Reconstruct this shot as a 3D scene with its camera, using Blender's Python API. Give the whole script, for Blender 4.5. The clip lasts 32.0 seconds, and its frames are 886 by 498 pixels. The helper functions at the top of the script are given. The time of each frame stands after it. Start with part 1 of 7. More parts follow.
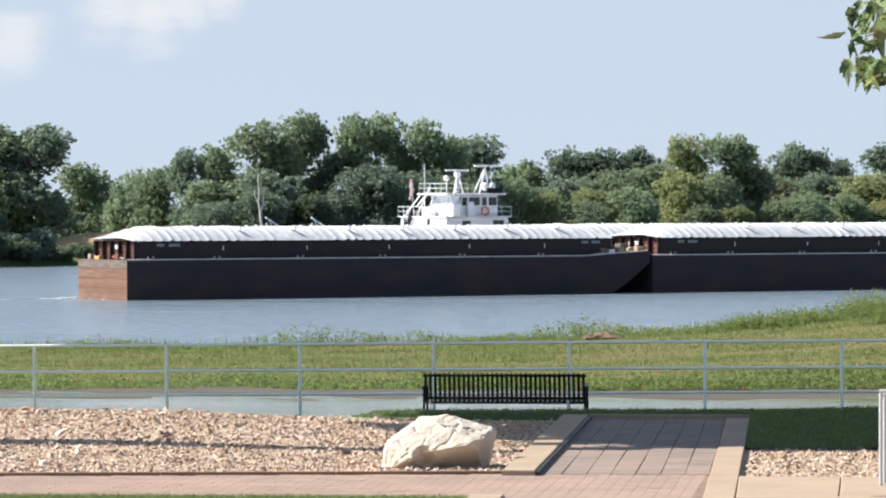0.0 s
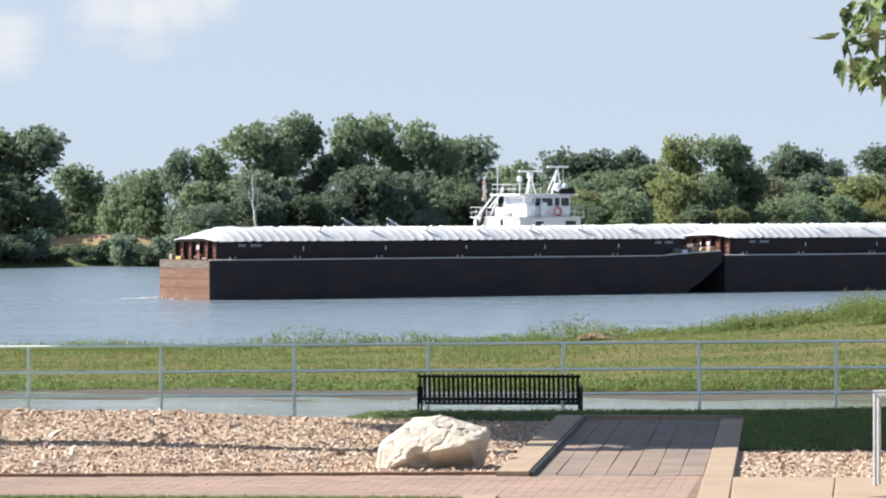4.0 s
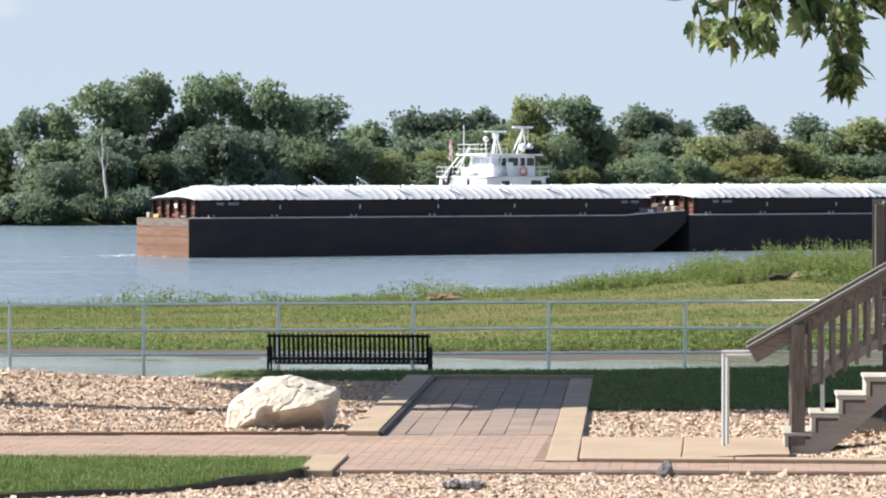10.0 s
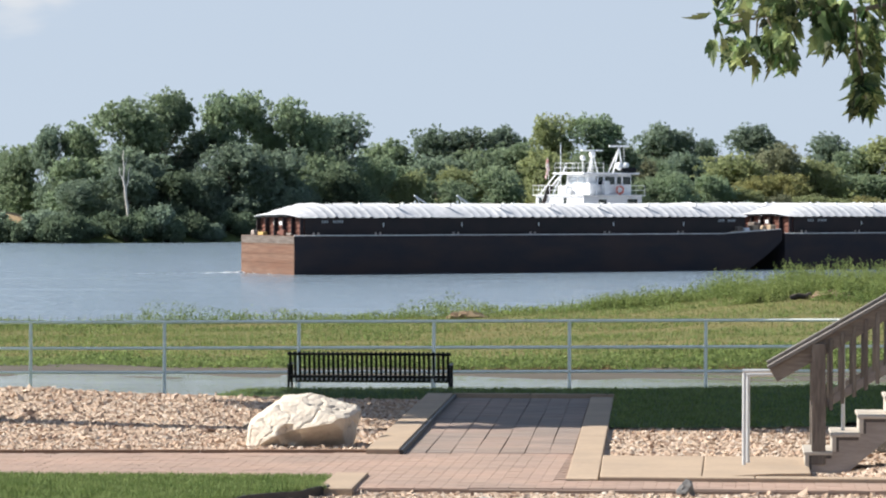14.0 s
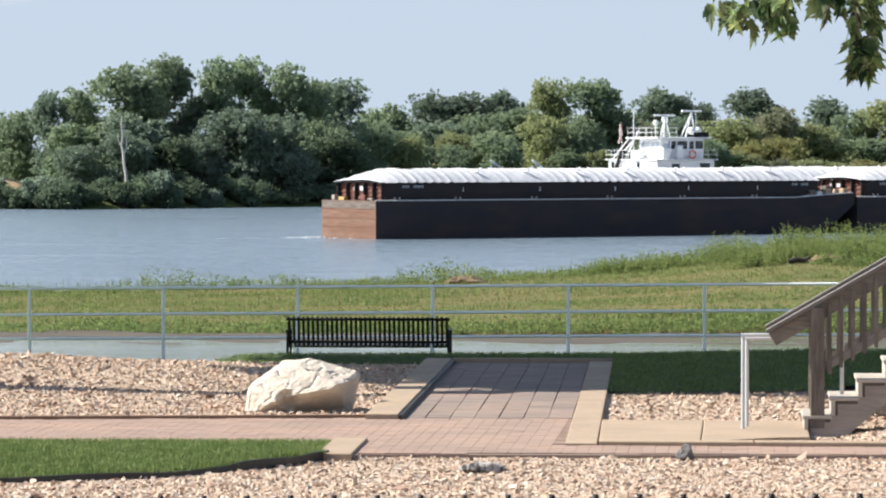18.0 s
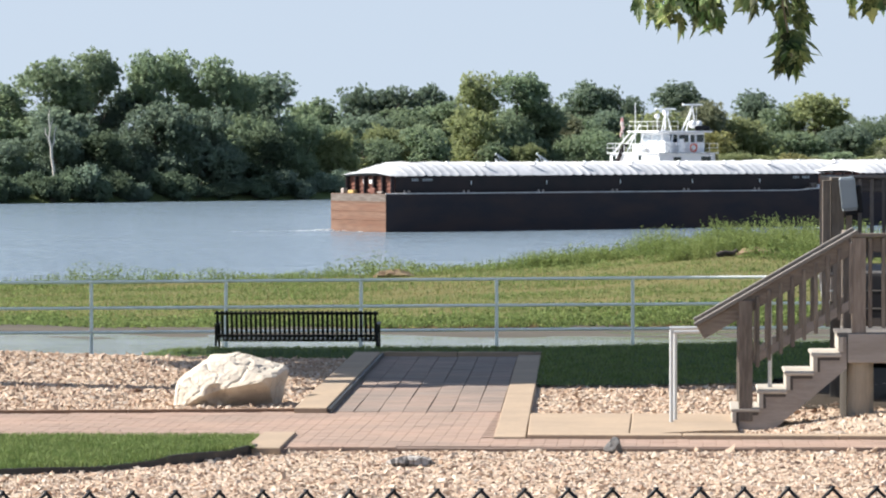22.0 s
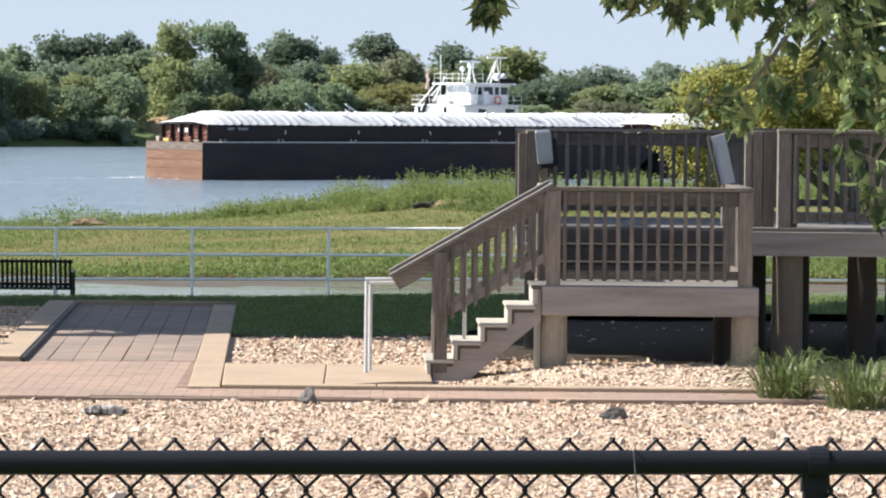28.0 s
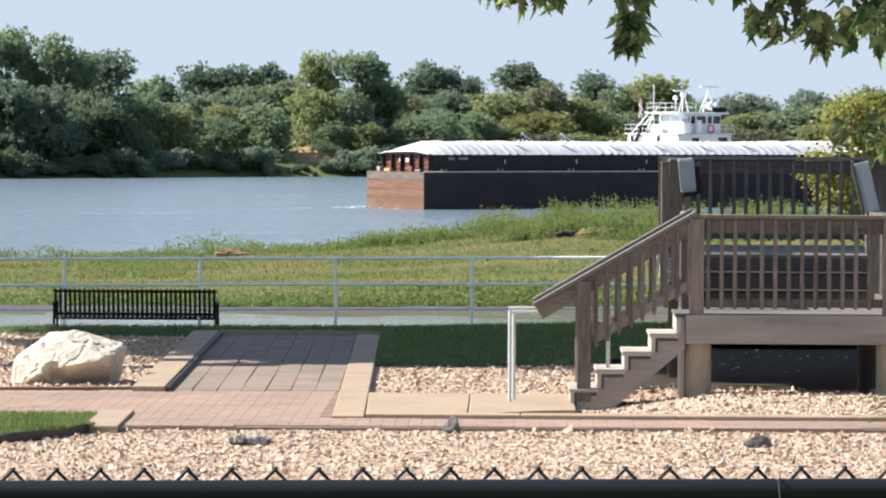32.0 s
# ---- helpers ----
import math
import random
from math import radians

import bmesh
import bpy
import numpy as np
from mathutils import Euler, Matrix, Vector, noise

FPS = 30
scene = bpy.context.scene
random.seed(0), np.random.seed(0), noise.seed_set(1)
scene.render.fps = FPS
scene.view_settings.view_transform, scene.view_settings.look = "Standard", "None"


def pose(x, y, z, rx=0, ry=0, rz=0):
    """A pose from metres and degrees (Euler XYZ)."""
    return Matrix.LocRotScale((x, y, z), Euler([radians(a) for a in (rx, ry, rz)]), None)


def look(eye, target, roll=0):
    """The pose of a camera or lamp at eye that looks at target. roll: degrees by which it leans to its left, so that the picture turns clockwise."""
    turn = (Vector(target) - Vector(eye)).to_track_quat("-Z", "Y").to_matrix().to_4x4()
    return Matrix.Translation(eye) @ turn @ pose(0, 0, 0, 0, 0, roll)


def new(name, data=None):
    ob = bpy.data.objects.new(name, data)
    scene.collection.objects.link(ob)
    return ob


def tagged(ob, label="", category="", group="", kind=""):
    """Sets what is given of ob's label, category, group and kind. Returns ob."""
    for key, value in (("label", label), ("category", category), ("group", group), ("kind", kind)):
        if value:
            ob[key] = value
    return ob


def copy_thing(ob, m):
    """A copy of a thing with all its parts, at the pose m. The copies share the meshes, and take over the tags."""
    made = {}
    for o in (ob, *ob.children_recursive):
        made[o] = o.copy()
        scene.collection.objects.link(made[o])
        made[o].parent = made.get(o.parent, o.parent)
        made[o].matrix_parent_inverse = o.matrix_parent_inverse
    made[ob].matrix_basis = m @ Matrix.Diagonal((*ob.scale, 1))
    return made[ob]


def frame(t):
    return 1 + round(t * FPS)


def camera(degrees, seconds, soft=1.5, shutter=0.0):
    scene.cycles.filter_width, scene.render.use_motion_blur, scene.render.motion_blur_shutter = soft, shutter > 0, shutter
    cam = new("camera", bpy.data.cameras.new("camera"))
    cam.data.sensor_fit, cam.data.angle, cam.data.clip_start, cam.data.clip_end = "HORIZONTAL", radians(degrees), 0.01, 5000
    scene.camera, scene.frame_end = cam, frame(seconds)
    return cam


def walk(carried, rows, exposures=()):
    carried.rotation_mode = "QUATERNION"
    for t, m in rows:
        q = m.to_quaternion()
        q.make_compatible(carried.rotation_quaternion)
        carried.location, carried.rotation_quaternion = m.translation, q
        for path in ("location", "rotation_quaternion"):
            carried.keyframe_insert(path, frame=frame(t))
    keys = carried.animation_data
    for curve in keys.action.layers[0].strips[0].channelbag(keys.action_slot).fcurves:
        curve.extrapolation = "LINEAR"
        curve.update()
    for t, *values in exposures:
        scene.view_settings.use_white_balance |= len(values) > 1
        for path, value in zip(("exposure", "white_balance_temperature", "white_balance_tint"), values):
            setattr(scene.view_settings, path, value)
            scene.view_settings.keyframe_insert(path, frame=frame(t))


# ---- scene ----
EYE = Vector((0.0, 0.0, 8.95))
cam = camera(12.16, 32.0, soft=2.1)
PAN = [  # seconds, heading, tilt and lean in degrees
    (0, -5.9825, -0.6014, -0.120), (0.5, -6.0086, -0.6312, -0.130), (1, -6.0758, -0.6017, -0.215), (1.5, -6.0219, -0.5393, -0.272),
    (2, -5.9652, -0.5528, -0.184), (2.5, -5.9937, -0.5861, -0.154), (4.5, -5.8276, -0.5912, -0.183), (5, -5.6535, -0.6199, -0.267),
    (5.5, -5.5471, -0.6835, -0.166), (6, -5.7057, -0.8633, -0.094), (6.5, -5.8435, -0.9241, -0.106), (7, -5.7901, -0.9711, -0.199),
    (7.5, -5.7717, -0.9336, -0.143), (8, -5.7514, -0.8617, -0.265), (8.5, -4.6920, -0.9861, -0.129), (9, -3.2753, -1.1607, 0.125),
    (9.5, -3.5581, -1.1831, 0.041), (10, -3.8385, -1.1476, 0.027), (10.5, -3.9609, -1.0208, 0.076), (11, -4.0747, -0.9699, 0.070),
    (11.5, -4.2063, -0.8868, 0.053), (12, -4.1692, -0.9106, 0.075), (12.5, -4.0631, -0.8994, 0.074), (13, -4.0495, -0.9020, 0.135),
    (13.5, -4.0753, -0.9141, 0.103), (14, -4.1254, -0.8955, 0.145), (14.5, -4.1679, -0.9456, 0.101), (15, -4.1544, -1.0635, 0.004),
    (15.5, -4.0779, -1.2096, 0.008), (17.5, -4.1086, -1.3666, 0.052), (18, -4.1048, -1.3777, -0.031), (18.5, -4.1473, -1.4298, -0.074),
    (19, -4.1994, -1.4170, -0.155), (19.5, -4.2465, -1.3920, -0.191), (20, -4.1850, -1.4775, -0.235), (20.5, -3.7552, -1.5247, -0.199),
    (21, -3.1364, -1.5133, -0.093), (21.5, -3.1083, -1.4310, -0.061), (22, -3.1180, -1.4655, -0.088), (22.5, -3.1407, -1.5908, -0.031),
    (23, -3.2830, -1.6798, -0.098), (23.5, -3.3671, -1.6993, -0.136), (24, -3.4540, -1.7490, -0.175), (24.5, -3.3690, -1.7772, -0.135),
    (25, -1.8102, -1.7492, 0.047), (25.5, -1.0113, -1.9545, 0.207), (27.5, 0.5176, -1.7774, 0.145), (28, 1.0721, -2.1316, 0.600),
    (28.5, 0.0082, -2.2934, 0.593), (29, -0.5344, -1.9926, 0.424), (29.5, -0.7434, -1.8704, 0.311), (30, -0.8050, -1.9318, 0.329),
    (30.5, -0.8651, -1.9297, 0.293), (31, -0.9573, -1.8424, 0.319), (31.5, -0.9309, -1.7496, 0.360), (32, -0.9044, -1.7472, 0.303),
]

def view(heading, tilt, lean):
    h, e = radians(heading), radians(tilt)
    way = Vector((math.sin(h) * math.cos(e), math.cos(h) * math.cos(e), math.sin(e)))
    return look(EYE, EYE + way, lean)


walk(cam, [(t, view(h, e, r)) for t, h, e, r in PAN], exposures=[(0.0, 0.95), (13.3, 0.97), (14.0, 0.84), (15.0, 0.80), (17.0, 0.88), (19.0, 0.92), (24.0, 1.0), (28.0, 1.03), (32.0, 1.0)])

# ---- world, sun ----
SUN_EL, SUN_AZ = 40.0, 178.0   # degrees; azimuth measured from +x towards +y
world = bpy.data.worlds.new("sky")
scene.world = world
world.use_nodes = True
wn, wl = world.node_tree.nodes, world.node_tree.links
wn.clear()
sky = wn.new("ShaderNodeTexSky")
sky.sky_type = "NISHITA"
sky.sun_disc = False
sky.sun_elevation = radians(SUN_EL)
sky.sun_rotation = radians(90.0 - SUN_AZ)
sky.altitude, sky.air_density, sky.dust_density, sky.ozone_density = 150, 1.0, 0.8, 2.0
bg = wn.new("ShaderNodeBackground")
bg.inputs["Strength"].default_value = 0.12
wout = wn.new("ShaderNodeOutputWorld")
# hazy summer air: the pale band low in the sky is spread upwards
wtc = wn.new("ShaderNodeTexCoord")
lift = wn.new("ShaderNodeVectorMath")
lift.operation = "MULTIPLY_ADD"
lift.inputs[1].default_value, lift.inputs[2].default_value = (1, 1, 0.9), (0, 0, 0.13)
wl.new(wtc.outputs["Generated"], lift.inputs[0])
norm = wn.new("ShaderNodeVectorMath")
norm.operation = "NORMALIZE"
wl.new(lift.outputs[0], norm.inputs[0])
wl.new(norm.outputs[0], sky.inputs[0])
haze = wn.new("ShaderNodeMix")
haze.data_type = "RGBA"
sep = wn.new("ShaderNodeSeparateXYZ")
wl.new(wtc.outputs["Generated"], sep.inputs[0])
band = wn.new("ShaderNodeMapRange")
band.inputs["From Min"].default_value, band.inputs["From Max"].default_value = 0.05, 0.5
band.inputs["To Min"].default_value, band.inputs["To Max"].default_value = 0.86, 0.1
wl.new(sep.outputs["Z"], band.inputs["Value"])
wl.new(band.outputs[0], haze.inputs[0])
haze.inputs[7].default_value = (2.67, 3.04, 3.58, 1)
dim = wn.new("ShaderNodeMix")
dim.data_type, dim.blend_type = "RGBA", "MULTIPLY"
dim.inputs[0].default_value = 1.0
dim.inputs[7].default_value = (0.78, 0.78, 0.76, 1)
wl.new(sky.outputs[0], dim.inputs[6])
wl.new(dim.outputs[2], haze.inputs[6])
cloud_noise = wn.new("ShaderNodeTexNoise")
cloud_noise.inputs["Scale"].default_value, cloud_noise.inputs["Detail"].default_value = 70.0, 8.0
stretch = wn.new("ShaderNodeMapping")
stretch.inputs["Scale"].default_value = (1, 1, 2.6)
wl.new(wtc.outputs["Generated"], stretch.inputs[0])
wl.new(stretch.outputs[0], cloud_noise.inputs["Vector"])


def world_math(op, a, b):
    x = wn.new("ShaderNodeMath")
    x.operation = op
    for sock, v in zip(x.inputs, (a, b)):
        if hasattr(v, "links"):
            wl.new(v, sock)
        else:
            sock.default_value = v
    return x.outputs[0]


puffs = None
for az_deg, el_deg, wide in ((-10.5, 2.75, 0.012), (-9.6, 2.95, 0.014), (-9.0, 2.95, 0.010), (-11.9, 2.25, 0.012), (-10.0, 2.6, 0.012), (20, 9, 0.10), (-30, 14, 0.12), (60, 20, 0.2), (-70, 12, 0.12), (140, 16, 0.15)):
    a_, e_ = radians(az_deg), radians(el_deg)
    dist = wn.new("ShaderNodeVectorMath")
    dist.operation = "DISTANCE"
    dist.inputs[1].default_value = (math.sin(a_) * math.cos(e_), math.cos(a_) * math.cos(e_), math.sin(e_))
    wl.new(wtc.outputs["Generated"], dist.inputs[0])
    near = wn.new("ShaderNodeMapRange")
    near.interpolation_type = "SMOOTHSTEP"
    near.inputs["From Min"].default_value, near.inputs["From Max"].default_value = wide * 1.5, 0.0
    wl.new(dist.outputs["Value"], near.inputs["Value"])
    puffs = near.outputs[0] if puffs is None else world_math("MAXIMUM", puffs, near.outputs[0])
dense = wn.new("ShaderNodeMapRange")
dense.interpolation_type = "SMOOTHSTEP"
dense.inputs["From Min"].default_value, dense.inputs["From Max"].default_value = 0.80, 1.75
wl.new(world_math("ADD", puffs, cloud_noise.outputs["Fac"]), dense.inputs["Value"])
clouds = wn.new("ShaderNodeMix")
clouds.data_type = "RGBA"
clouds.inputs[7].default_value = (4.1, 4.05, 4.0, 1)
wl.new(world_math("MULTIPLY", dense.outputs[0], 0.7), clouds.inputs[0])
wl.new(haze.outputs[2], clouds.inputs[6])
wl.new(clouds.outputs[2], bg.inputs[0])
wl.new(bg.outputs[0], wout.inputs[0])

sun = new("sun", bpy.data.lights.new("sun", "SUN"))
sun.data.energy, sun.data.angle, sun.data.color = 5.2, radians(0.55), (1.0, 0.95, 0.87)
az, el = radians(SUN_AZ), radians(SUN_EL)
SUN_WAY = Vector((math.cos(az) * math.cos(el), math.sin(az) * math.cos(el), math.sin(el)))
sun.matrix_world = look(SUN_WAY * 50, (0, 0, 0))


# ---- materials ----
def mat(name, base, rough=0.7, metal=0.0, second=None, scale=4.0, detail=6.0, amount=0.5, bump=0.0, bump_scale=None,
        fine=None, fine_scale=60.0, fine_amount=0.25, per_object=0.0, per_island=0.0, space="Object", stretch=(1, 1, 1), spec=0.5,
        sub=0.0, lo=0.35, hi=0.65):
    """A rough surface: base colour blended to a second by noise, a fine grain, relief, and variation from piece to piece."""
    m = bpy.data.materials.new(name)
    m.use_nodes = True
    nt = m.node_tree
    n, l = nt.nodes, nt.links
    bs = n["Principled BSDF"]
    bs.inputs["Roughness"].default_value = rough
    bs.inputs["Metallic"].default_value = metal
    bs.inputs["Specular IOR Level"].default_value = spec
    tc = n.new("ShaderNodeTexCoord")
    mp = n.new("ShaderNodeMapping")
    mp.inputs["Scale"].default_value = stretch
    l.new(n.new("ShaderNodeNewGeometry").outputs["Position"] if space == "World" else tc.outputs[space], mp.inputs[0])

    def tex(s, d=detail):
        t = n.new("ShaderNodeTexNoise")
        t.inputs["Scale"].default_value, t.inputs["Detail"].default_value = s, d
        l.new(mp.outputs[0], t.inputs["Vector"])
        return t.outputs["Fac"]

    def ramp(fac, a, b):
        r = n.new("ShaderNodeMapRange")
        r.inputs["From Min"].default_value, r.inputs["From Max"].default_value = a, b
        l.new(fac, r.inputs["Value"])
        return r.outputs[0]

    def mix(fac, a, b, how="MIX"):
        x = n.new("ShaderNodeMix")
        x.data_type, x.blend_type = "RGBA", how
        for sock, v in ((x.inputs[0], fac), (x.inputs[6], a), (x.inputs[7], b)):
            if hasattr(v, "links"):
                l.new(v, sock)
            elif isinstance(v, (int, float)):
                sock.default_value = v
            else:
                sock.default_value = (*v, 1)
        return x.outputs[2]

    def times(v, k):
        x = n.new("ShaderNodeMath")
        x.operation = "MULTIPLY"
        l.new(v, x.inputs[0])
        x.inputs[1].default_value = k
        return x.outputs[0]
    col = mix(times(ramp(tex(scale), lo, hi), amount), base, second or [c * 0.6 for c in base])
    if fine:
        col = mix(times(ramp(tex(fine_scale, 3), 0.4, 0.7), fine_amount), col, fine)
    for k, src in ((per_object, "obj"), (per_island, "isl")):
        if k:
            if src == "obj":
                rnd = n.new("ShaderNodeObjectInfo").outputs["Random"]
            else:
                rnd = n.new("ShaderNodeNewGeometry").outputs["Random Per Island"]
            hs = n.new("ShaderNodeHueSaturation")
            v = n.new("ShaderNodeMapRange")
            v.inputs["To Min"].default_value, v.inputs["To Max"].default_value = 1 - k, 1 + k
            l.new(rnd, v.inputs["Value"])
            l.new(v.outputs[0], hs.inputs["Value"])
            w = n.new("ShaderNodeMath")
            w.operation = "FRACT"
            l.new(times(rnd, 7.31), w.inputs[0])
            h2 = n.new("ShaderNodeMapRange")
            h2.inputs["To Min"].default_value, h2.inputs["To Max"].default_value = 0.5 - 0.03 * k, 0.5 + 0.03 * k
            l.new(w.outputs[0], h2.inputs["Value"])
            l.new(h2.outputs[0], hs.inputs["Hue"])
            l.new(col, hs.inputs["Color"])
            col = hs.outputs[0]
    l.new(col, bs.inputs["Base Color"])
    if sub:
        bs.inputs["Subsurface Weight"].default_value = 0.0
        tr = n.new("ShaderNodeBsdfTranslucent")
        l.new(col, tr.inputs["Color"])
        ms = n.new("ShaderNodeMixShader")
        ms.inputs[0].default_value = sub
        l.new(bs.outputs[0], ms.inputs[1])
        l.new(tr.outputs[0], ms.inputs[2])
        l.new(ms.outputs[0], n["Material Output"].inputs["Surface"])
    if bump:
        b = n.new("ShaderNodeBump")
        b.inputs["Strength"].default_value, b.inputs["Distance"].default_value = 1.0, bump
        l.new(tex(bump_scale or scale * 4, 4), b.inputs["Height"])
        l.new(b.outputs[0], bs.inputs["Normal"])
    return m


# ---- mesh helpers ----
def mesh_of(name, bm, *materials, smooth=False):
    me = bpy.data.meshes.new(name)
    bmesh.ops.recalc_face_normals(bm, faces=bm.faces)
    bm.to_mesh(me)
    bm.free()
    for m in materials:
        me.materials.append(m)
    if smooth:
        me.polygons.foreach_set("use_smooth", [True] * len(me.polygons))
    return me


def part(name, bm, material, parent=None, label="", smooth=False, at=None):
    """Links a bmesh (or a finished mesh) as one mesh object under a thing or a part."""
    me = bm if isinstance(bm, bpy.types.Mesh) else mesh_of(name, bm, material, smooth=smooth)
    ob = new(name, me)
    if parent:
        ob.parent = parent
    if at is not None:
        ob.matrix_basis = at
    if label:
        ob["label"] = label
    return ob


def thing(name, label, category, at=None, group="", kind=""):
    """An Empty at a thing's base, which parents its parts."""
    ob = new(name)
    if at is not None:
        ob.matrix_basis = at
    return tagged(ob, label, category, group, kind)


def box(bm, x0, x1, y0, y1, z0, z1, bevel=0.0):
    vs = [bm.verts.new((x, y, z)) for x in (x0, x1) for y in (y0, y1) for z in (z0, z1)]
    fs = [bm.faces.new([vs[i] for i in q]) for q in ((0, 1, 3, 2), (4, 6, 7, 5), (0, 4, 5, 1), (2, 3, 7, 6), (0, 2, 6, 4), (1, 5, 7, 3))]
    if bevel:
        bmesh.ops.bevel(bm, geom=list({e for f in fs for e in f.edges}), offset=bevel, segments=1, affect="EDGES", profile=0.5)
    return fs


def boxes(*rows, bevel=0.0):
    bm = bmesh.new()
    for r in rows:
        box(bm, *r, bevel=bevel)
    return bm


def tube(bm, a, b, r, r2=None, seg=8, caps=True):
    """A round bar from a to b."""
    a, b = Vector(a), Vector(b)
    d = b - a
    m = Matrix.Translation((a + b) / 2) @ d.to_track_quat("Z", "Y").to_matrix().to_4x4()
    bmesh.ops.create_cone(bm, cap_ends=caps, segments=seg, radius1=r, radius2=r if r2 is None else r2, depth=d.length, matrix=m)


def tubes(r, *pairs, seg=8):
    bm = bmesh.new()
    for a, b in pairs:
        tube(bm, a, b, r, seg=seg)
    return bm


def beam(bm, a, b, w, h, bevel=0.0):
    """A square timber from a to b, w wide and h high."""
    a, b = Vector(a), Vector(b)
    d = b - a
    side = d.cross(Vector((0, 0, 1)))
    side = Vector((1, 0, 0)) if side.length < 1e-6 else side.normalized()
    up = side.cross(d).normalized()
    vs = [bm.verts.new(p + side * (w / 2) * i + up * (h / 2) * j) for p in (a, b) for i, j in ((-1, -1), (1, -1), (1, 1), (-1, 1))]
    fs = [bm.faces.new([vs[i] for i in q]) for q in ((0, 1, 2, 3), (7, 6, 5, 4), (0, 4, 5, 1), (1, 5, 6, 2), (2, 6, 7, 3), (3, 7, 4, 0))]
    if bevel:
        bmesh.ops.bevel(bm, geom=list({e for f in fs for e in f.edges}), offset=bevel, segments=1, affect="EDGES", profile=0.5)


def raw_mesh(name, verts, faces, *materials, smooth=False):
    me = bpy.data.meshes.new(name)
    verts, faces = np.asarray(verts, dtype=np.float32), np.asarray(faces, dtype=np.int32)
    k = faces.shape[1]
    me.vertices.add(len(verts))
    me.vertices.foreach_set("co", verts.ravel())
    me.loops.add(faces.size)
    me.loops.foreach_set("vertex_index", faces.ravel())
    me.polygons.add(len(faces))
    me.polygons.foreach_set("loop_start", np.arange(0, faces.size, k, dtype=np.int32))
    me.update(calc_edges=True)
    for m in materials:
        me.materials.append(m)
    me.polygons.foreach_set("use_smooth", np.full(len(faces), smooth))
    return me


# ---- materials of the place ----
M = {}
M["soil"] = mat("grassy_soil", (0.075, 0.11, 0.03), 0.9, second=(0.14, 0.15, 0.05), scale=0.15, fine=(0.05, 0.07, 0.02), fine_scale=3.0, bump=0.1)
M["hull"] = mat("black_hull_paint", (0.031, 0.029, 0.035), 0.8, spec=0.2, second=(0.062, 0.041, 0.037), scale=0.22, amount=0.75, stretch=(1, 1, 2.6), fine=(0.05, 0.045, 0.042), fine_scale=3, bump=0.02, bump_scale=0.5)
M["rust"] = mat("rusty_plate", (0.155, 0.070, 0.040), 0.8, second=(0.205, 0.122, 0.082), scale=0.7, stretch=(1, 0.22, 2.8), amount=0.9, fine=(0.10, 0.05, 0.033), fine_scale=2.5, fine_amount=0.65)
M["cover"] = mat("white_cover", (0.56, 0.56, 0.57), 0.5, second=(0.43, 0.44, 0.45), scale=0.9, amount=0.6, fine=(0.36, 0.37, 0.385), fine_scale=2.2, fine_amount=0.6, per_object=0.06)
M["white"] = mat("white_boat_paint", (0.80, 0.81, 0.82), 0.4, second=(0.66, 0.67, 0.67), scale=0.7, amount=0.4)
def timber(name, grain):
    return mat(name, (0.166, 0.138, 0.116), 0.85, second=(0.092, 0.075, 0.062), scale=5, stretch=grain, amount=0.85, fine=(0.25, 0.215, 0.18), fine_scale=34, fine_amount=0.5, per_object=0.26, bump=0.004, bump_scale=40)


M["wood"] = timber("weathered_timber", (1, 1, 0.16))
M["wood_post"] = mat("grey_tan_post", (0.235, 0.195, 0.160), 0.85, second=(0.125, 0.100, 0.080), scale=6, stretch=(1, 1, 0.14), amount=0.9, fine=(0.31, 0.27, 0.23), fine_scale=36, fine_amount=0.5, per_object=0.18, bump=0.004, bump_scale=40)
M["wood_rail"] = timber("weathered_rail", (0.16, 0.3, 1))
M["brick"] = mat("paver", (0.35, 0.235, 0.18), 0.85, second=(0.275, 0.20, 0.16), scale=0.7, amount=0.9, fine=(0.27, 0.19, 0.15), fine_scale=9, fine_amount=0.45, per_object=0.10, per_island=0.10, space="World")
M["concrete"] = mat("tan_concrete", (0.39, 0.29, 0.20), 0.9, second=(0.31, 0.235, 0.168), scale=1.6, amount=0.8, fine=(0.24, 0.19, 0.145), fine_scale=14, fine_amount=0.4, bump=0.003)
M["black_metal"] = mat("black_coated_metal", (0.007, 0.0075, 0.0095), 0.45, spec=0.18, second=(0.012, 0.012, 0.014), scale=6)
M["galv"] = mat("galvanised_pipe", (0.84, 0.86, 0.85), 0.5, metal=0.05, second=(0.74, 0.76, 0.75), scale=2.0)
M["tie"] = mat("dull_steel_wire", (0.16, 0.17, 0.19), 0.5, metal=0.4, second=(0.1, 0.1, 0.11), scale=20)
M["vinyl"] = mat("black_vinyl_coating", (0.0125, 0.0135, 0.018), 0.5, spec=0.22, second=(0.009, 0.0095, 0.012), scale=5)
M["bark"] = mat("grey_bark", (0.12, 0.095, 0.075), 0.95, second=(0.07, 0.055, 0.045), scale=3, stretch=(1, 1, 0.3), bump=0.05)



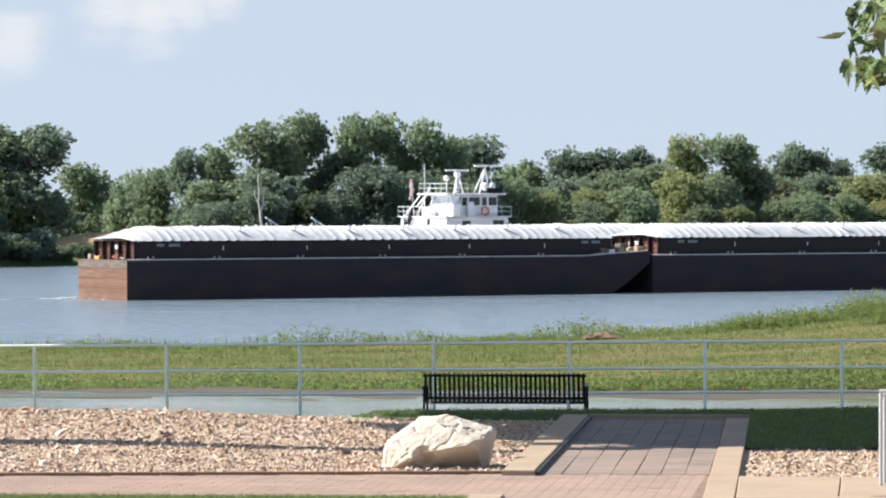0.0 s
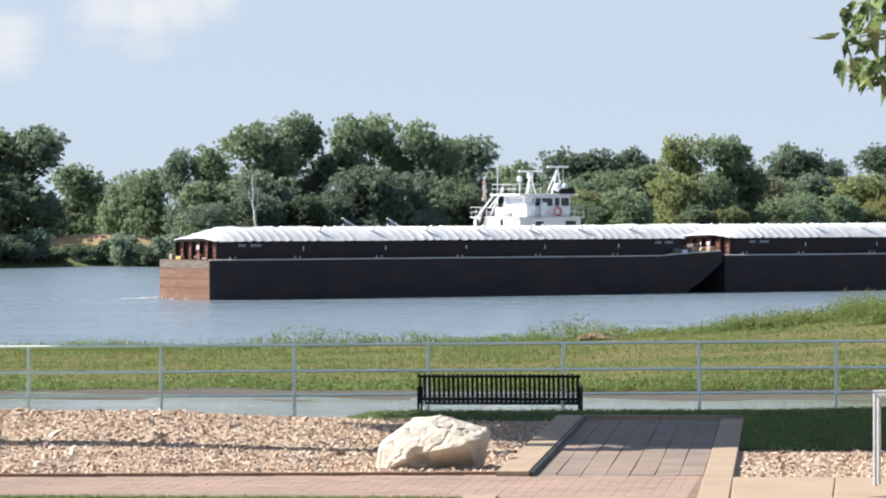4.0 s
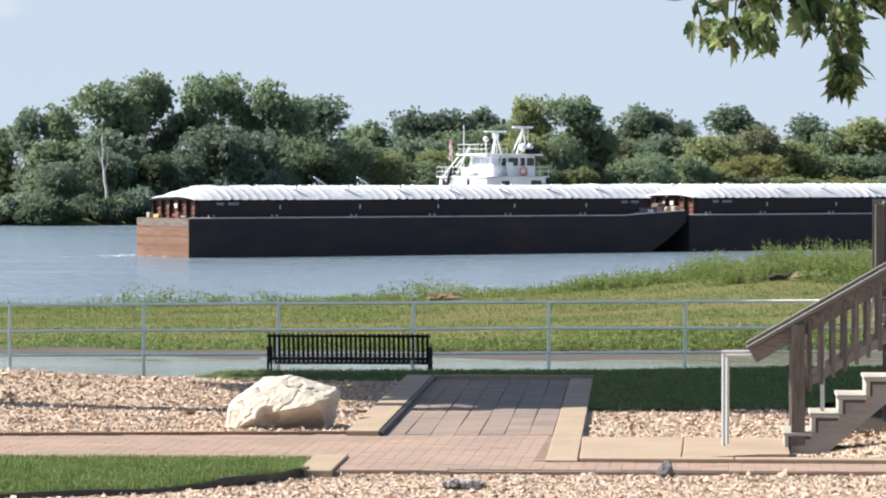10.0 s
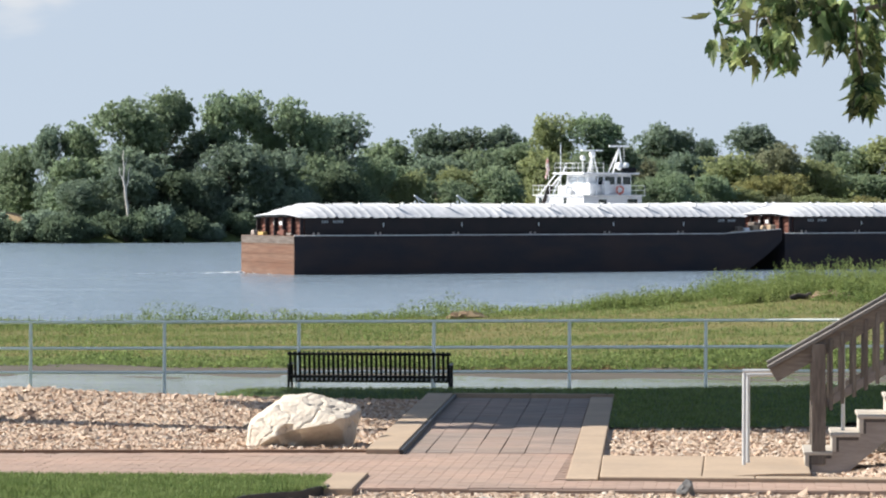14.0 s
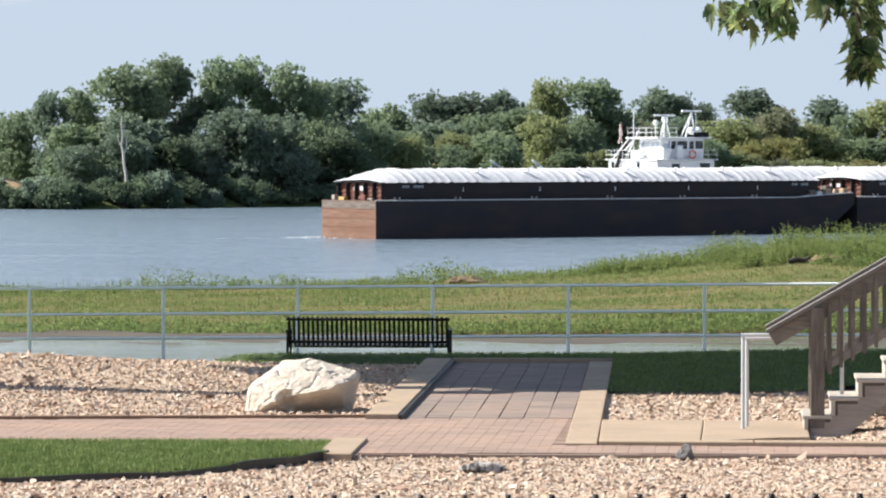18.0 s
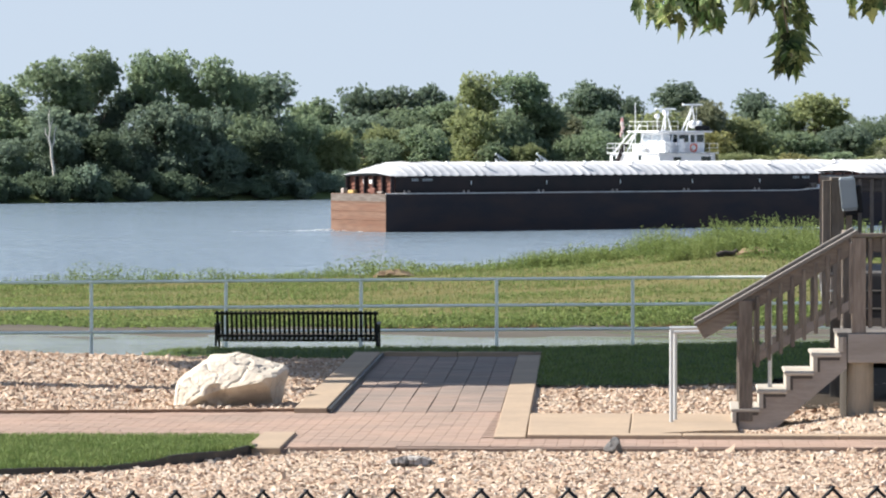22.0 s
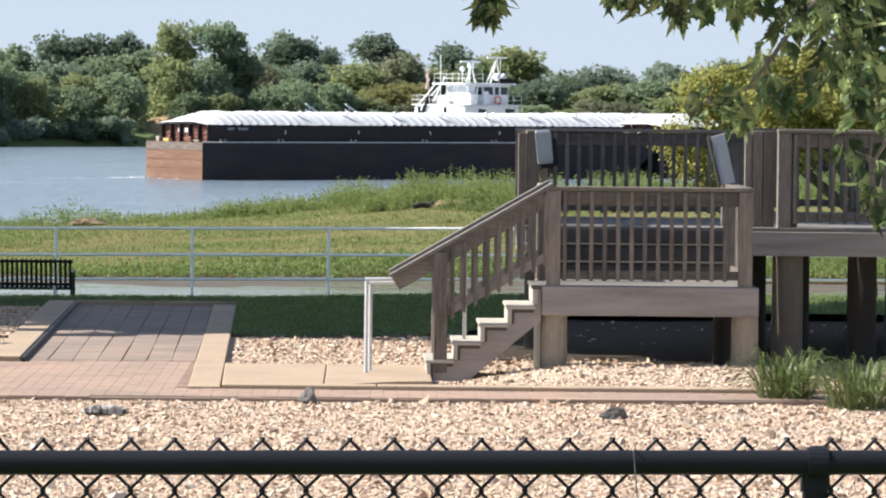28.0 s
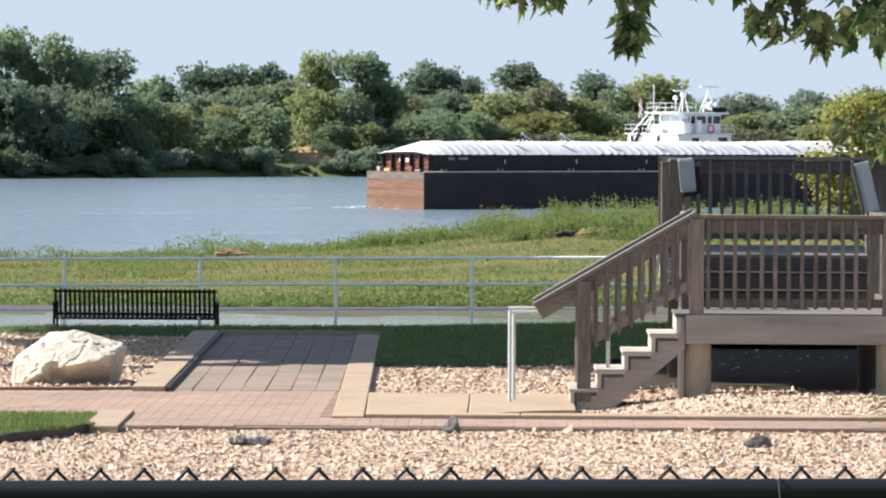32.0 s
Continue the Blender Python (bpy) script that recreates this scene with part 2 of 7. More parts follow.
def gravel_sheet():
    m = bpy.data.materials.new("fine_gravel")
    m.use_nodes = True
    n, l = m.node_tree.nodes, m.node_tree.links
    bs = n["Principled BSDF"]
    bs.inputs["Roughness"].default_value = 0.9
    tc = n.new("ShaderNodeTexCoord")
    v = n.new("ShaderNodeTexVoronoi")
    v.inputs["Scale"].default_value = 34.0
    l.new(tc.outputs["Object"], v.inputs["Vector"])
    r = n.new("ShaderNodeValToRGB")
    r.color_ramp.elements[0].color, r.color_ramp.elements[1].color = (0.30, 0.21, 0.15, 1), (0.70, 0.58, 0.46, 1)
    e = r.color_ramp.elements.new(0.5)
    e.color = (0.55, 0.42, 0.31, 1)
    sep = n.new("ShaderNodeSeparateColor")
    l.new(v.outputs["Color"], sep.inputs[0])
    l.new(sep.outputs[0], r.inputs[0])
    l.new(r.outputs[0], bs.inputs["Base Color"])
    b = n.new("ShaderNodeBump")
    b.invert = True
    b.inputs["Distance"].default_value = 0.03
    l.new(v.outputs["Distance"], b.inputs["Height"])
    l.new(b.outputs[0], bs.inputs["Normal"])
    return m


M["gravel_bed"] = gravel_sheet()

# ---- ground and water ----
SHELF = 5.88     # height of the walk and the beds


def far_shore(x):
    """y of the far waterline."""
    return np.interp(x, [-600, -140, -118, -100, -40, 60, 600], [560, 585, 622, 612, 668, 720, 900])


def bank_crest(x):
    """Height of the grass bank across the inlet."""
    return np.interp(x, [-300, -60, -36, -22, -12, -5, 2, 9, 20, 60, 300], [0.3, 0.55, 0.6, 1.0, 1.55, 2.1, 3.0, 3.1, 3.6, 4.6, 5.0])


def ground_height(x, y):
    x, y = np.asarray(x, float), np.asarray(y, float)
    z = np.interp(y, [-4000, 0, 6.5, 24, 34, 37, 42, 60.2, 61.5, 75.5, 78, 84], [7.3, 7.2, 7.1, 6.35, 5.96, SHELF - 0.03, SHELF - 0.04, SHELF - 0.04, SHELF - 0.1, 4.9, 4.7, -3])
    # planted mound behind the boulder
    z = z + 0.30 * np.exp(-((y - 55.5) / 3.2) ** 2) * np.clip((-5.6 - x) / 4.0, 0, 1)
    t = np.clip((y - 195.5) / 45.0, 0, 1)
    c = bank_crest(x)
    bank = np.where(y < 240.5, -0.35 + (c + 0.35) * t ** 0.8, c - (y - 240.5) * 0.30)
    z = np.where((y > 180) & (y < 300), np.maximum(-3, np.where(y < 195.5, (y - 195.5) * 0.4 - 0.35, bank)), np.where(y >= 300, -3, z))
    s = far_shore(x)
    z = np.where(y > 400, np.clip((y - s) * 0.35, -3, 2.2) + np.clip((y - s - 30) * 0.004, 0, 4), z)
    return z


def heap(x, y):
    """Stone heaped up before the deck's landing."""
    return 0.19 * np.exp(-((y - 44.75) / 0.85) ** 2) * np.clip((x - 1.0) / 1.2, 0, 1) * np.clip((5.6 - x) / 1.2, 0, 1)


def ground_z(x, y):
    return float(ground_height(x, y))


def make_ground():
    xs = np.unique(np.concatenate([np.array([-4000, -2000, -900]), np.arange(-500, 500, 40.0), np.arange(-160, 130, 5.0), np.arange(-20, 12, 0.8), np.array([900, 2000, 4000])]))
    ys = np.unique(np.concatenate([np.array([-4000, -500, -60]), np.arange(0, 90, 0.9), np.arange(90, 180, 15), np.arange(180, 310, 2.5), np.arange(310, 560, 50), np.arange(560, 800, 5), np.array([900, 1200, 2000, 4800])]))
    X, Y = np.meshgrid(xs, ys)
    Z = ground_height(X, Y)
    Z = Z + np.where((Y > 190) & (Y < 262), 0.03 * np.sin(X * 0.7 + np.sin(Y * 0.4)) * np.cos(Y * 0.33 + X * 0.13), 0)
    v = np.stack([X, Y, Z], -1).reshape(-1, 3)
    nx = len(xs)
    i = (np.arange(len(ys) - 1)[:, None] * nx + np.arange(nx - 1)[None]).ravel()
    f = np.stack([i, i + 1, i + nx + 1, i + nx], 1)
    ob = new("ground", raw_mesh("ground", v, f, M["soil"], smooth=True))
    return tagged(ob, "grassy soil of the river banks and the park", "ground", kind="structure")


def water_material(name="river_water", colour=(0.15, 0.195, 0.235), rough=0.2, swell=1.0):
    m = bpy.data.materials.new(name)
    m.use_nodes = True
    n, l = m.node_tree.nodes, m.node_tree.links
    bs = n["Principled BSDF"]
    bs.inputs["Base Color"].default_value = (*colour, 1)
    bs.inputs["Roughness"].default_value = rough
    bs.inputs["IOR"].default_value = 1.33
    tc = n.new("ShaderNodeTexCoord")
    hs = []
    for sc, st, d in ((0.9, (1.0, 0.5, 1), 4), (0.12, (0.45, 1.0, 1), 4)):
        mp = n.new("ShaderNodeMapping")
        mp.inputs["Scale"].default_value = st
        l.new(tc.outputs["Object"], mp.inputs[0])
        t = n.new("ShaderNodeTexNoise")
        t.inputs["Scale"].default_value, t.inputs["Detail"].default_value = sc, d
        l.new(mp.outputs[0], t.inputs["Vector"])
        hs.append(t.outputs["Fac"])
    # calm and ruffled bands lie along the stream
    mp = n.new("ShaderNodeMapping")
    mp.inputs["Scale"].default_value = (0.018, 0.20, 1)
    mp.inputs["Rotation"].default_value = (0, 0, radians(-8))
    l.new(tc.outputs["Object"], mp.inputs[0])
    t = n.new("ShaderNodeTexNoise")
    t.inputs["Scale"].default_value, t.inputs["Detail"].default_value, t.inputs["Roughness"].default_value = 1.0, 6, 0.65
    l.new(mp.outputs[0], t.inputs["Vector"])
    ruffle = n.new("ShaderNodeMapRange")
    ruffle.interpolation_type = "SMOOTHSTEP"
    ruffle.inputs["From Min"].default_value, ruffle.inputs["From Max"].default_value = 0.42, 0.58
    ruffle.inputs["To Min"].default_value, ruffle.inputs["To Max"].default_value = 0.25, 1.6
    l.new(t.outputs["Fac"], ruffle.inputs["Value"])
    b1 = n.new("ShaderNodeBump")
    b1.inputs["Strength"].default_value, b1.inputs["Distance"].default_value = 1.0, 0.42 * swell
    amp = n.new("ShaderNodeMath")
    amp.operation = "MULTIPLY"
    l.new(hs[0], amp.inputs[0])
    l.new(ruffle.outputs[0], amp.inputs[1])
    hs[0] = amp.outputs[0]
    l.new(hs[0], b1.inputs["Height"])
    b2 = n.new("ShaderNodeBump")
    b2.inputs["Strength"].default_value, b2.inputs["Distance"].default_value = 1.0, 0.75 * swell
    l.new(hs[1], b2.inputs["Height"])
    l.new(b1.outputs[0], b2.inputs["Normal"])
    l.new(b2.outputs[0], bs.inputs["Normal"])
    return m


make_ground()
M["water"] = water_material()
bm = bmesh.new()
bmesh.ops.create_grid(bm, x_segments=40, y_segments=20, size=1.0)
for v in bm.verts:
    v.co.x, v.co.y = v.co.x * 2500, 480 + v.co.y * 400
water = part("water", bm, M["water"])
tagged(water, "calm grey-blue river water with small ripples", "water", kind="structure")

M["inlet"] = water_material("inlet_water", (0.15, 0.16, 0.125), 0.10, 0.05)
M["inlet"].node_tree.nodes["Principled BSDF"].inputs["Specular IOR Level"].default_value = 0.3
inlet = part("inlet_water", boxes((-140, 110, 80, 200, -0.4, 0.02)), M["inlet"])
tagged(inlet, "still green-grey water of the narrow inlet", "water", kind="structure")

# ---- the tow: barges and towboat ----
LEN, WID, FREE = 59.2, 10.67, 3.83


def hull_mesh(length, rake_front, rake_back):
    """Barge hull: straight sides, square or raked ends, a deck with a little sheer at a raked bow."""
    bm = bmesh.new()
    st = []
    if rake_back:
        st += [(0, 2.4, FREE + 0.45), (3, 0.6, FREE + 0.35), (7, -0.5, FREE + 0.12)]
    else:
        st += [(0, -0.6, FREE), (7, -0.6, FREE)]
    k = int((length - 16) / 6)
    st += [(9 + i * (length - 18) / k, -0.6, FREE) for i in range(k + 1)]
    if rake_front:
        st += [(length - 7.5, -0.6, FREE + 0.05), (length - 5, -0.3, FREE + 0.22), (length - 2.5, 1.2, FREE + 0.36), (length - 0.6, 2.6, FREE + 0.45), (length, 3.1, FREE + 0.45)]
    else:
        st += [(length, -0.6, FREE)]
    rings = [[bm.verts.new(p) for p in ((x, 0, b), (x, WID, b), (x, WID, t), (x, 0, t))] for x, b, t in st]
    for a, b in zip(rings, rings[1:]):
        for i in range(4):
            bm.faces.new((a[i], a[(i + 1) % 4], b[(i + 1) % 4], b[i]))
    bm.faces.new(rings[0])
    bm.faces.new(rings[-1][::-1])
    return bm


def cover_profile(x, length, crown=1.28):
    """Height of a cover's crown at x: it slopes down at both ends."""
    e = min(x, length - x)
    return 0.25 + (crown - 0.25) * min(1.0, math.sin(min(1.0, e / 4.2) * math.pi / 2) ** 0.8)


def cover_mesh(x0, x1, total, y0, y1, z):
    """One stretch of arched, ribbed cover; its ribs are uneven and it sags here and there."""
    nx, ny = max(8, int((x1 - x0) / 0.11)), 14
    vs, fs = [], []
    lift = 0.07 * noise.noise(Vector((x0 * 0.31, 3.7, 1.3)))
    for i in range(nx + 1):
        x = x0 + (x1 - x0) * i / nx
        h = cover_profile(x, total)
        for j in range(ny + 1):
            u = -1 + 2 * j / ny
            arch = (1 - abs(u) ** 2.6)
            bend = x + 0.22 * noise.noise(Vector((x * 0.5, u * 1.4, 8.1)))
            big = 0.16 * (0.55 + 0.75 * noise.noise(Vector((math.floor(x) * 1.7, 0.4, u * 0.5))))
            rib = max(0.02, big) * (0.5 + 0.5 * math.sin(2 * math.pi * bend)) ** 3
            sag = 0.06 * noise.noise(Vector((x * 0.45, u * 1.1, 2.2)))
            vs.append((x, (y0 + y1) / 2 + u * (y1 - y0) / 2, z + arch * (h + lift + sag) + rib * (0.8 + 0.2 * arch)))
    for i in range(nx):
        for j in range(ny):
            a = i * (ny + 1) + j
            fs.append((a, a + ny + 1, a + ny + 2, a + 1))
    return raw_mesh("cover", vs, fs, M["cover"], smooth=True)


CY0, CY1, CZ = 0.75, 9.92, FREE + 1.76


def make_barge(label, rake_front, rake_back, c0, c1, stern="rust", band="stern_grey"):
    b = thing("barge", label, "barge", group="barges of the tow")
    me = mesh_of("hull", hull_mesh(LEN, rake_front, rake_back), M["hull"], M[stern])
    for p in me.polygons:
        if p.normal.x < -0.8 and p.center.x < 0.5:
            p.material_index = 1
    hull = part("hull", me, None, b)
    for z in (1.15, 2.05, 2.95):
        part("weld_strip", boxes((-0.03, 0, 0.1, WID - 0.1, z, z + 0.07)), M[stern], hull, "horizontal strake across the stern")
    part("worn_band", boxes((-0.012, 0, 0.02, WID - 0.02, 3.05, FREE - 0.05)), M[band], hull, "scraped paint band")
    part("coaming", boxes((c0, c1, CY0, CY0 + 0.12, FREE, CZ), (c0, c1, CY1 - 0.12, CY1, FREE, CZ), (c1 - 0.12, c1, CY0 + 0.12, CY1 - 0.12, FREE, CZ)), M["coam"], b)
    head = part("end_bulkhead", boxes((c0, c0 + 0.1, CY0 + 0.12, CY1 - 0.12, FREE, CZ)), M["red_rust"], b, "rusty red end bulkhead with stiffeners")
    for i in range(6):
        y = CY0 + 0.2 + i * (CY1 - CY0 - 0.5) / 5
        part("stiffener", boxes((c0 - 0.45, c0, y, y + 0.1, FREE, CZ - 0.04)), M["hull"], head)
    for z in (0.35, 0.8, 1.25):
        part("stiffener", boxes((c0 - 0.1, c0, CY0 + 0.14, CY1 - 0.14, FREE + z, FREE + z + 0.09)), M["red_rust"], head)
    for y in (5.1, 6.3):
        part("plate", boxes((c0 - 0.14, c0 - 0.11, y, y + 0.55, FREE + 1.0, FREE + 1.38)), M["white"], head, "small white plate")
    k = 9
    for i in range(k):
        a = c0 - 0.75 + (c1 - c0 + 1.2) * i / k
        e = c0 - 0.75 + (c1 - c0 + 1.2) * (i + 1) / k
        me = cover_mesh(a - (c0 - 0.75), e - (c0 - 0.75), c1 - c0 + 1.2, CY0 - 0.2, CY1 + 0.2, CZ)
        cov = part("cover", me, None, b, "white ribbed fibreglass hatch cover" if i == 0 else "", at=pose(c0 - 0.75, 0, 0))
        if 0 < i < k - 1:
            m = (a + e) / 2 - (c0 - 0.75)
            for dx in (-0.5, 0.6):
                part("lifting_lug", boxes((m + dx, m + dx + 0.2, 5.2, 5.5, CZ + 1.27, CZ + 1.45)), M["galv"], cov)
            part("seam", boxes((e - (c0 - 0.75) - 0.06, e - (c0 - 0.75) + 0.06, 1.6, 9.1, CZ + 1.0, CZ + 1.37), bevel=0.04), M["cover"], cov)
    # gunwale, fittings and painted marks
    part("gunwale", tubes(0.075, ((0.0, 0.03, FREE), (LEN - 7.5, 0.03, FREE)), ((LEN - 7.5, 0.03, FREE + 0.02), (LEN - 4.6, 0.03, FREE + 0.22)), ((LEN - 4.6, 0.03, FREE + 0.22), (LEN - 0.2, 0.03, FREE + 0.45)), seg=6), M["edge_paint"], b, "worn white deck edge")
    for x in (2.4, 9.5, 18.6, 27.8, 36.9, 46.1, 53.8):
        bm = bmesh.new()
        tube(bm, (x, 0.35, FREE), (x, 0.35, FREE + 0.32), 0.11, seg=8)
        tube(bm, (x + 0.55, 0.35, FREE), (x + 0.55, 0.35, FREE + 0.32), 0.11, seg=8)
        box(bm, x - 0.2, x + 0.75, 0.18, 0.52, FREE, FREE + 0.06)
        part("bitt", bm, M["pale_rust"], b)
    for x in (10.6, 19.8, 29.0, 38.2, 47.0):
        part("ladder_rung", boxes((x, x + 0.07, CY0 - 0.05, CY0 - 0.004, FREE + 0.85, FREE + 1.25)), M["galv"], b)
    for x, n in ((c0 + 1.9, 4), (c0 + 3.2, 6), (c1 - 3.4, 4), (c1 - 2.2, 5)):
        for i in range(n):
            part("painted_mark", boxes((x + i * 0.2, x + i * 0.2 + 0.13, CY0 - 0.012, CY0 - 0.003, CZ - 0.52, CZ - 0.26)), M["mark"], b)
    # gear on the stern deck
    part("deck_locker", boxes((0.55, 1.0, 7.2, 8.3, FREE, FREE + 0.32), bevel=0.03), M["yellow"], b, "yellow deck locker")
    part("winch", boxes((0.5, 1.0, 3.0, 3.7, FREE, FREE + 0.55), (0.6, 0.9, 3.7, 4.5, FREE + 0.1, FREE + 0.4), bevel=0.04), M["red_rust"], b)
    part("winch", boxes((0.5, 1.0, 9.0, 9.6, FREE, FREE + 0.5), bevel=0.04), M["pale_rust"], b)
    part("cavel", boxes((0.3, 0.5, 1.2, 2.2, FREE + 0.12, FREE + 0.24), (0.35, 0.45, 1.5, 1.6, FREE, FREE + 0.12), (0.35, 0.45, 1.85, 1.95, FREE, FREE + 0.12)), M["pale_rust"], b)
    part("bow_gear", boxes((LEN - 3.4, LEN - 2.7, 0.5, 1.4, FREE + 0.3, FREE + 0.85), (LEN - 2.2, LEN - 1.7, 0.5, 1.0, FREE + 0.4, FREE + 0.75), bevel=0.05), M["tan_gear"], b, "tan deck winch on the bow")
    part("bow_gear", boxes((LEN - 4.6, LEN - 3.9, 0.4, 1.0, FREE + 0.2, FREE + 0.6), bevel=0.05), M["white"], b, "white deck fitting on the bow")
    for x, y, w, d, h, m in ((LEN - 1.2, 0.4, 0.7, 0.8, 0.5, "tan_gear"), (LEN - 5.6, 0.35, 0.8, 0.6, 0.35, "stern_grey"), (LEN - 2.4, 1.7, 0.9, 1.2, 0.75, "stern_grey"), (LEN - 0.9, 2.2, 0.6, 1.6, 0.4, "tan_gear"), (LEN - 3.6, 2.6, 1.0, 1.0, 0.6, "red_rust")):
        part("bow_gear", boxes((x, x + w, y, y + d, FREE + 0.25, FREE + 0.42 + h), bevel=0.06), M[m], b)
    part("coiled_line", tubes(0.09, ((LEN - 6.4, 0.5, FREE + 0.1), (LEN - 4.9, 0.5, FREE + 0.3)), ((LEN - 6.3, 0.7, FREE + 0.1), (LEN - 4.8, 0.75, FREE + 0.32)), seg=7), M["tan_gear"], b, "tan mooring line")
    return b


M["edge_paint"] = mat("worn_white_edge", (0.62, 0.60, 0.58), 0.7, second=(0.34, 0.29, 0.26), scale=0.8, amount=0.8)
M["tan_gear"] = mat("weathered_tan_paint", (0.42, 0.33, 0.23), 0.8, second=(0.30, 0.20, 0.13), scale=3, amount=0.8)
M["stern_grey"] = mat("scraped_grey_paint", (0.135, 0.108, 0.09), 0.8, second=(0.085, 0.062, 0.05), scale=1.2, stretch=(1, 0.4, 2.5), amount=0.9, fine=(0.24, 0.21, 0.185), fine_scale=2, fine_amount=0.5)
M["pale_rust"] = mat("worn_pale_paint", (0.38, 0.33, 0.295), 0.8, second=(0.25, 0.18, 0.14), scale=1.0, stretch=(1, 0.5, 3), fine=(0.45, 0.38, 0.33), fine_scale=5)
M["red_rust"] = mat("red_rust_paint", (0.17, 0.06, 0.04), 0.8, second=(0.10, 0.045, 0.035), scale=2.0, fine=(0.25, 0.13, 0.09), fine_scale=8)
M["coam"] = mat("dark_coaming_paint", (0.022, 0.019, 0.02), 0.7, second=(0.05, 0.03, 0.028), scale=0.5, spec=0.3)
M["mark"] = mat("faded_white_paint", (0.40, 0.41, 0.42), 0.7)
M["yellow"] = mat("faded_yellow_paint", (0.55, 0.36, 0.10), 0.6, second=(0.45, 0.33, 0.18), scale=4)
tow_a = make_barge("long black covered hopper barge with white ribbed covers", True, False, 1.65, 54.9)


TOW = []


def tow_pose(t, along=0.0, across=0.0):
    """The tow glides away upstream, turning by a degree as it goes."""
    u = (t - 16) / 16
    a = radians(35.78 - 0.69 * u)
    x, y = -39.975 + 31.07 * u + 0.19 * u * u, 407.63 + 18.44 * u - 0.42 * u * u
    return Matrix.Translation((x, y, 0)) @ Matrix.Rotation(a, 4, "Z") @ Matrix.Translation((along, across, 0))


TOW.append((tow_a, 0.0, 0.0))
tow_b = make_barge("long black covered hopper barge with a black stern, coupled ahead", True, False, 1.65, 54.9, "hull", "hull")
TOW.append((tow_b, 59.6, 0.0))


# ---- walk, kerbs and beds ----
def pieces_material(name, colours, rough=0.85, bump=0.004, bump_scale=40.0):
    """Stone whose colour is drawn piece by piece from a ramp."""
    m = mat(name, colours[0], rough, scale=8)
    n, l = m.node_tree.nodes, m.node_tree.links
    bs = n["Principled BSDF"]
    g = n.new("ShaderNodeNewGeometry")
    r = n.new("ShaderNodeValToRGB")
    r.color_ramp.interpolation = "LINEAR"
    el = r.color_ramp.elements
    el[0].position, el[0].color = 0.0, (*colours[0], 1)
    el[1].position, el[1].color = 1.0, (*colours[-1], 1)
    for i, c in enumerate(colours[1:-1]):
        e = el.new((i + 1) / (len(colours) - 1))
        e.color = (*c, 1)
    l.new(g.outputs["Random Per Island"], r.inputs[0])
    t = n.new("ShaderNodeTexNoise")
    t.inputs["Scale"].default_value, t.inputs["Detail"].default_value = bump_scale, 3
    tc = n.new("ShaderNodeTexCoord")
    l.new(tc.outputs["Object"], t.inputs["Vector"])
    x = n.new("ShaderNodeMix")
    x.data_type, x.blend_type = "RGBA", "MULTIPLY"
    x.inputs[0].default_value = 0.35
    l.new(r.outputs[0], x.inputs[6])
    l.new(t.outputs["Fac"], x.inputs[7])
    l.new(x.outputs[2], bs.inputs["Base Color"])
    return m


M["gravel"] = pieces_material("crushed_limestone", [(0.22, 0.14, 0.10), (0.43, 0.29, 0.205), (0.54, 0.39, 0.28), (0.59, 0.45, 0.335), (0.49, 0.345, 0.245), (0.62, 0.495, 0.38), (0.70, 0.60, 0.50), (0.37, 0.255, 0.185)])


def path_x(y, x47):
    """The path to the bench drifts a little sideways as it goes."""
    return x47 - 0.021 * (y - 47.0)


def on_walk(x, y):
    """True on the paving, slab, kerbs and the lawn patch in front."""
    main = (y > walk_front(x)) & (y < walk_back(x))
    lead = (x > path_x(y, -4.28)) & (x < path_x(y, -1.55)) & (y > 46) & (y < 59.6)
    slab = (x > -1.6) & (x < 0.72) & (y > np.interp(x, [-0.45, 0.72], [42.5, 43.85])) & (y < 46.35)
    return main | lead | slab | in_lawn(x, y)


def walk_front(x):
    return np.interp(x, [-30, -4.25, -4.2, -3.86, -3.85, 10], [42.35, 42.95, 41.1, 41.1, 41.55, 41.85])


def walk_back(x):
    return np.interp(x, [-30, -10, -3.9, -3.85, -1.86, -1.85, 20], [43.7, 46.25, 47.05, 47.05, 47.0, 42.95, 42.92])


LAWN_EDGE = [(-14, 36.6), (-9, 37.4), (-6.9, 38.0), (-5.42, 38.75), (-4.42, 40.25), (-4.16, 41.0)]


def in_lawn(x, y):
    return (x < -4.12) & (y > np.interp(x, *zip(*LAWN_EDGE))) & (y < walk_front(x) + 0.02)


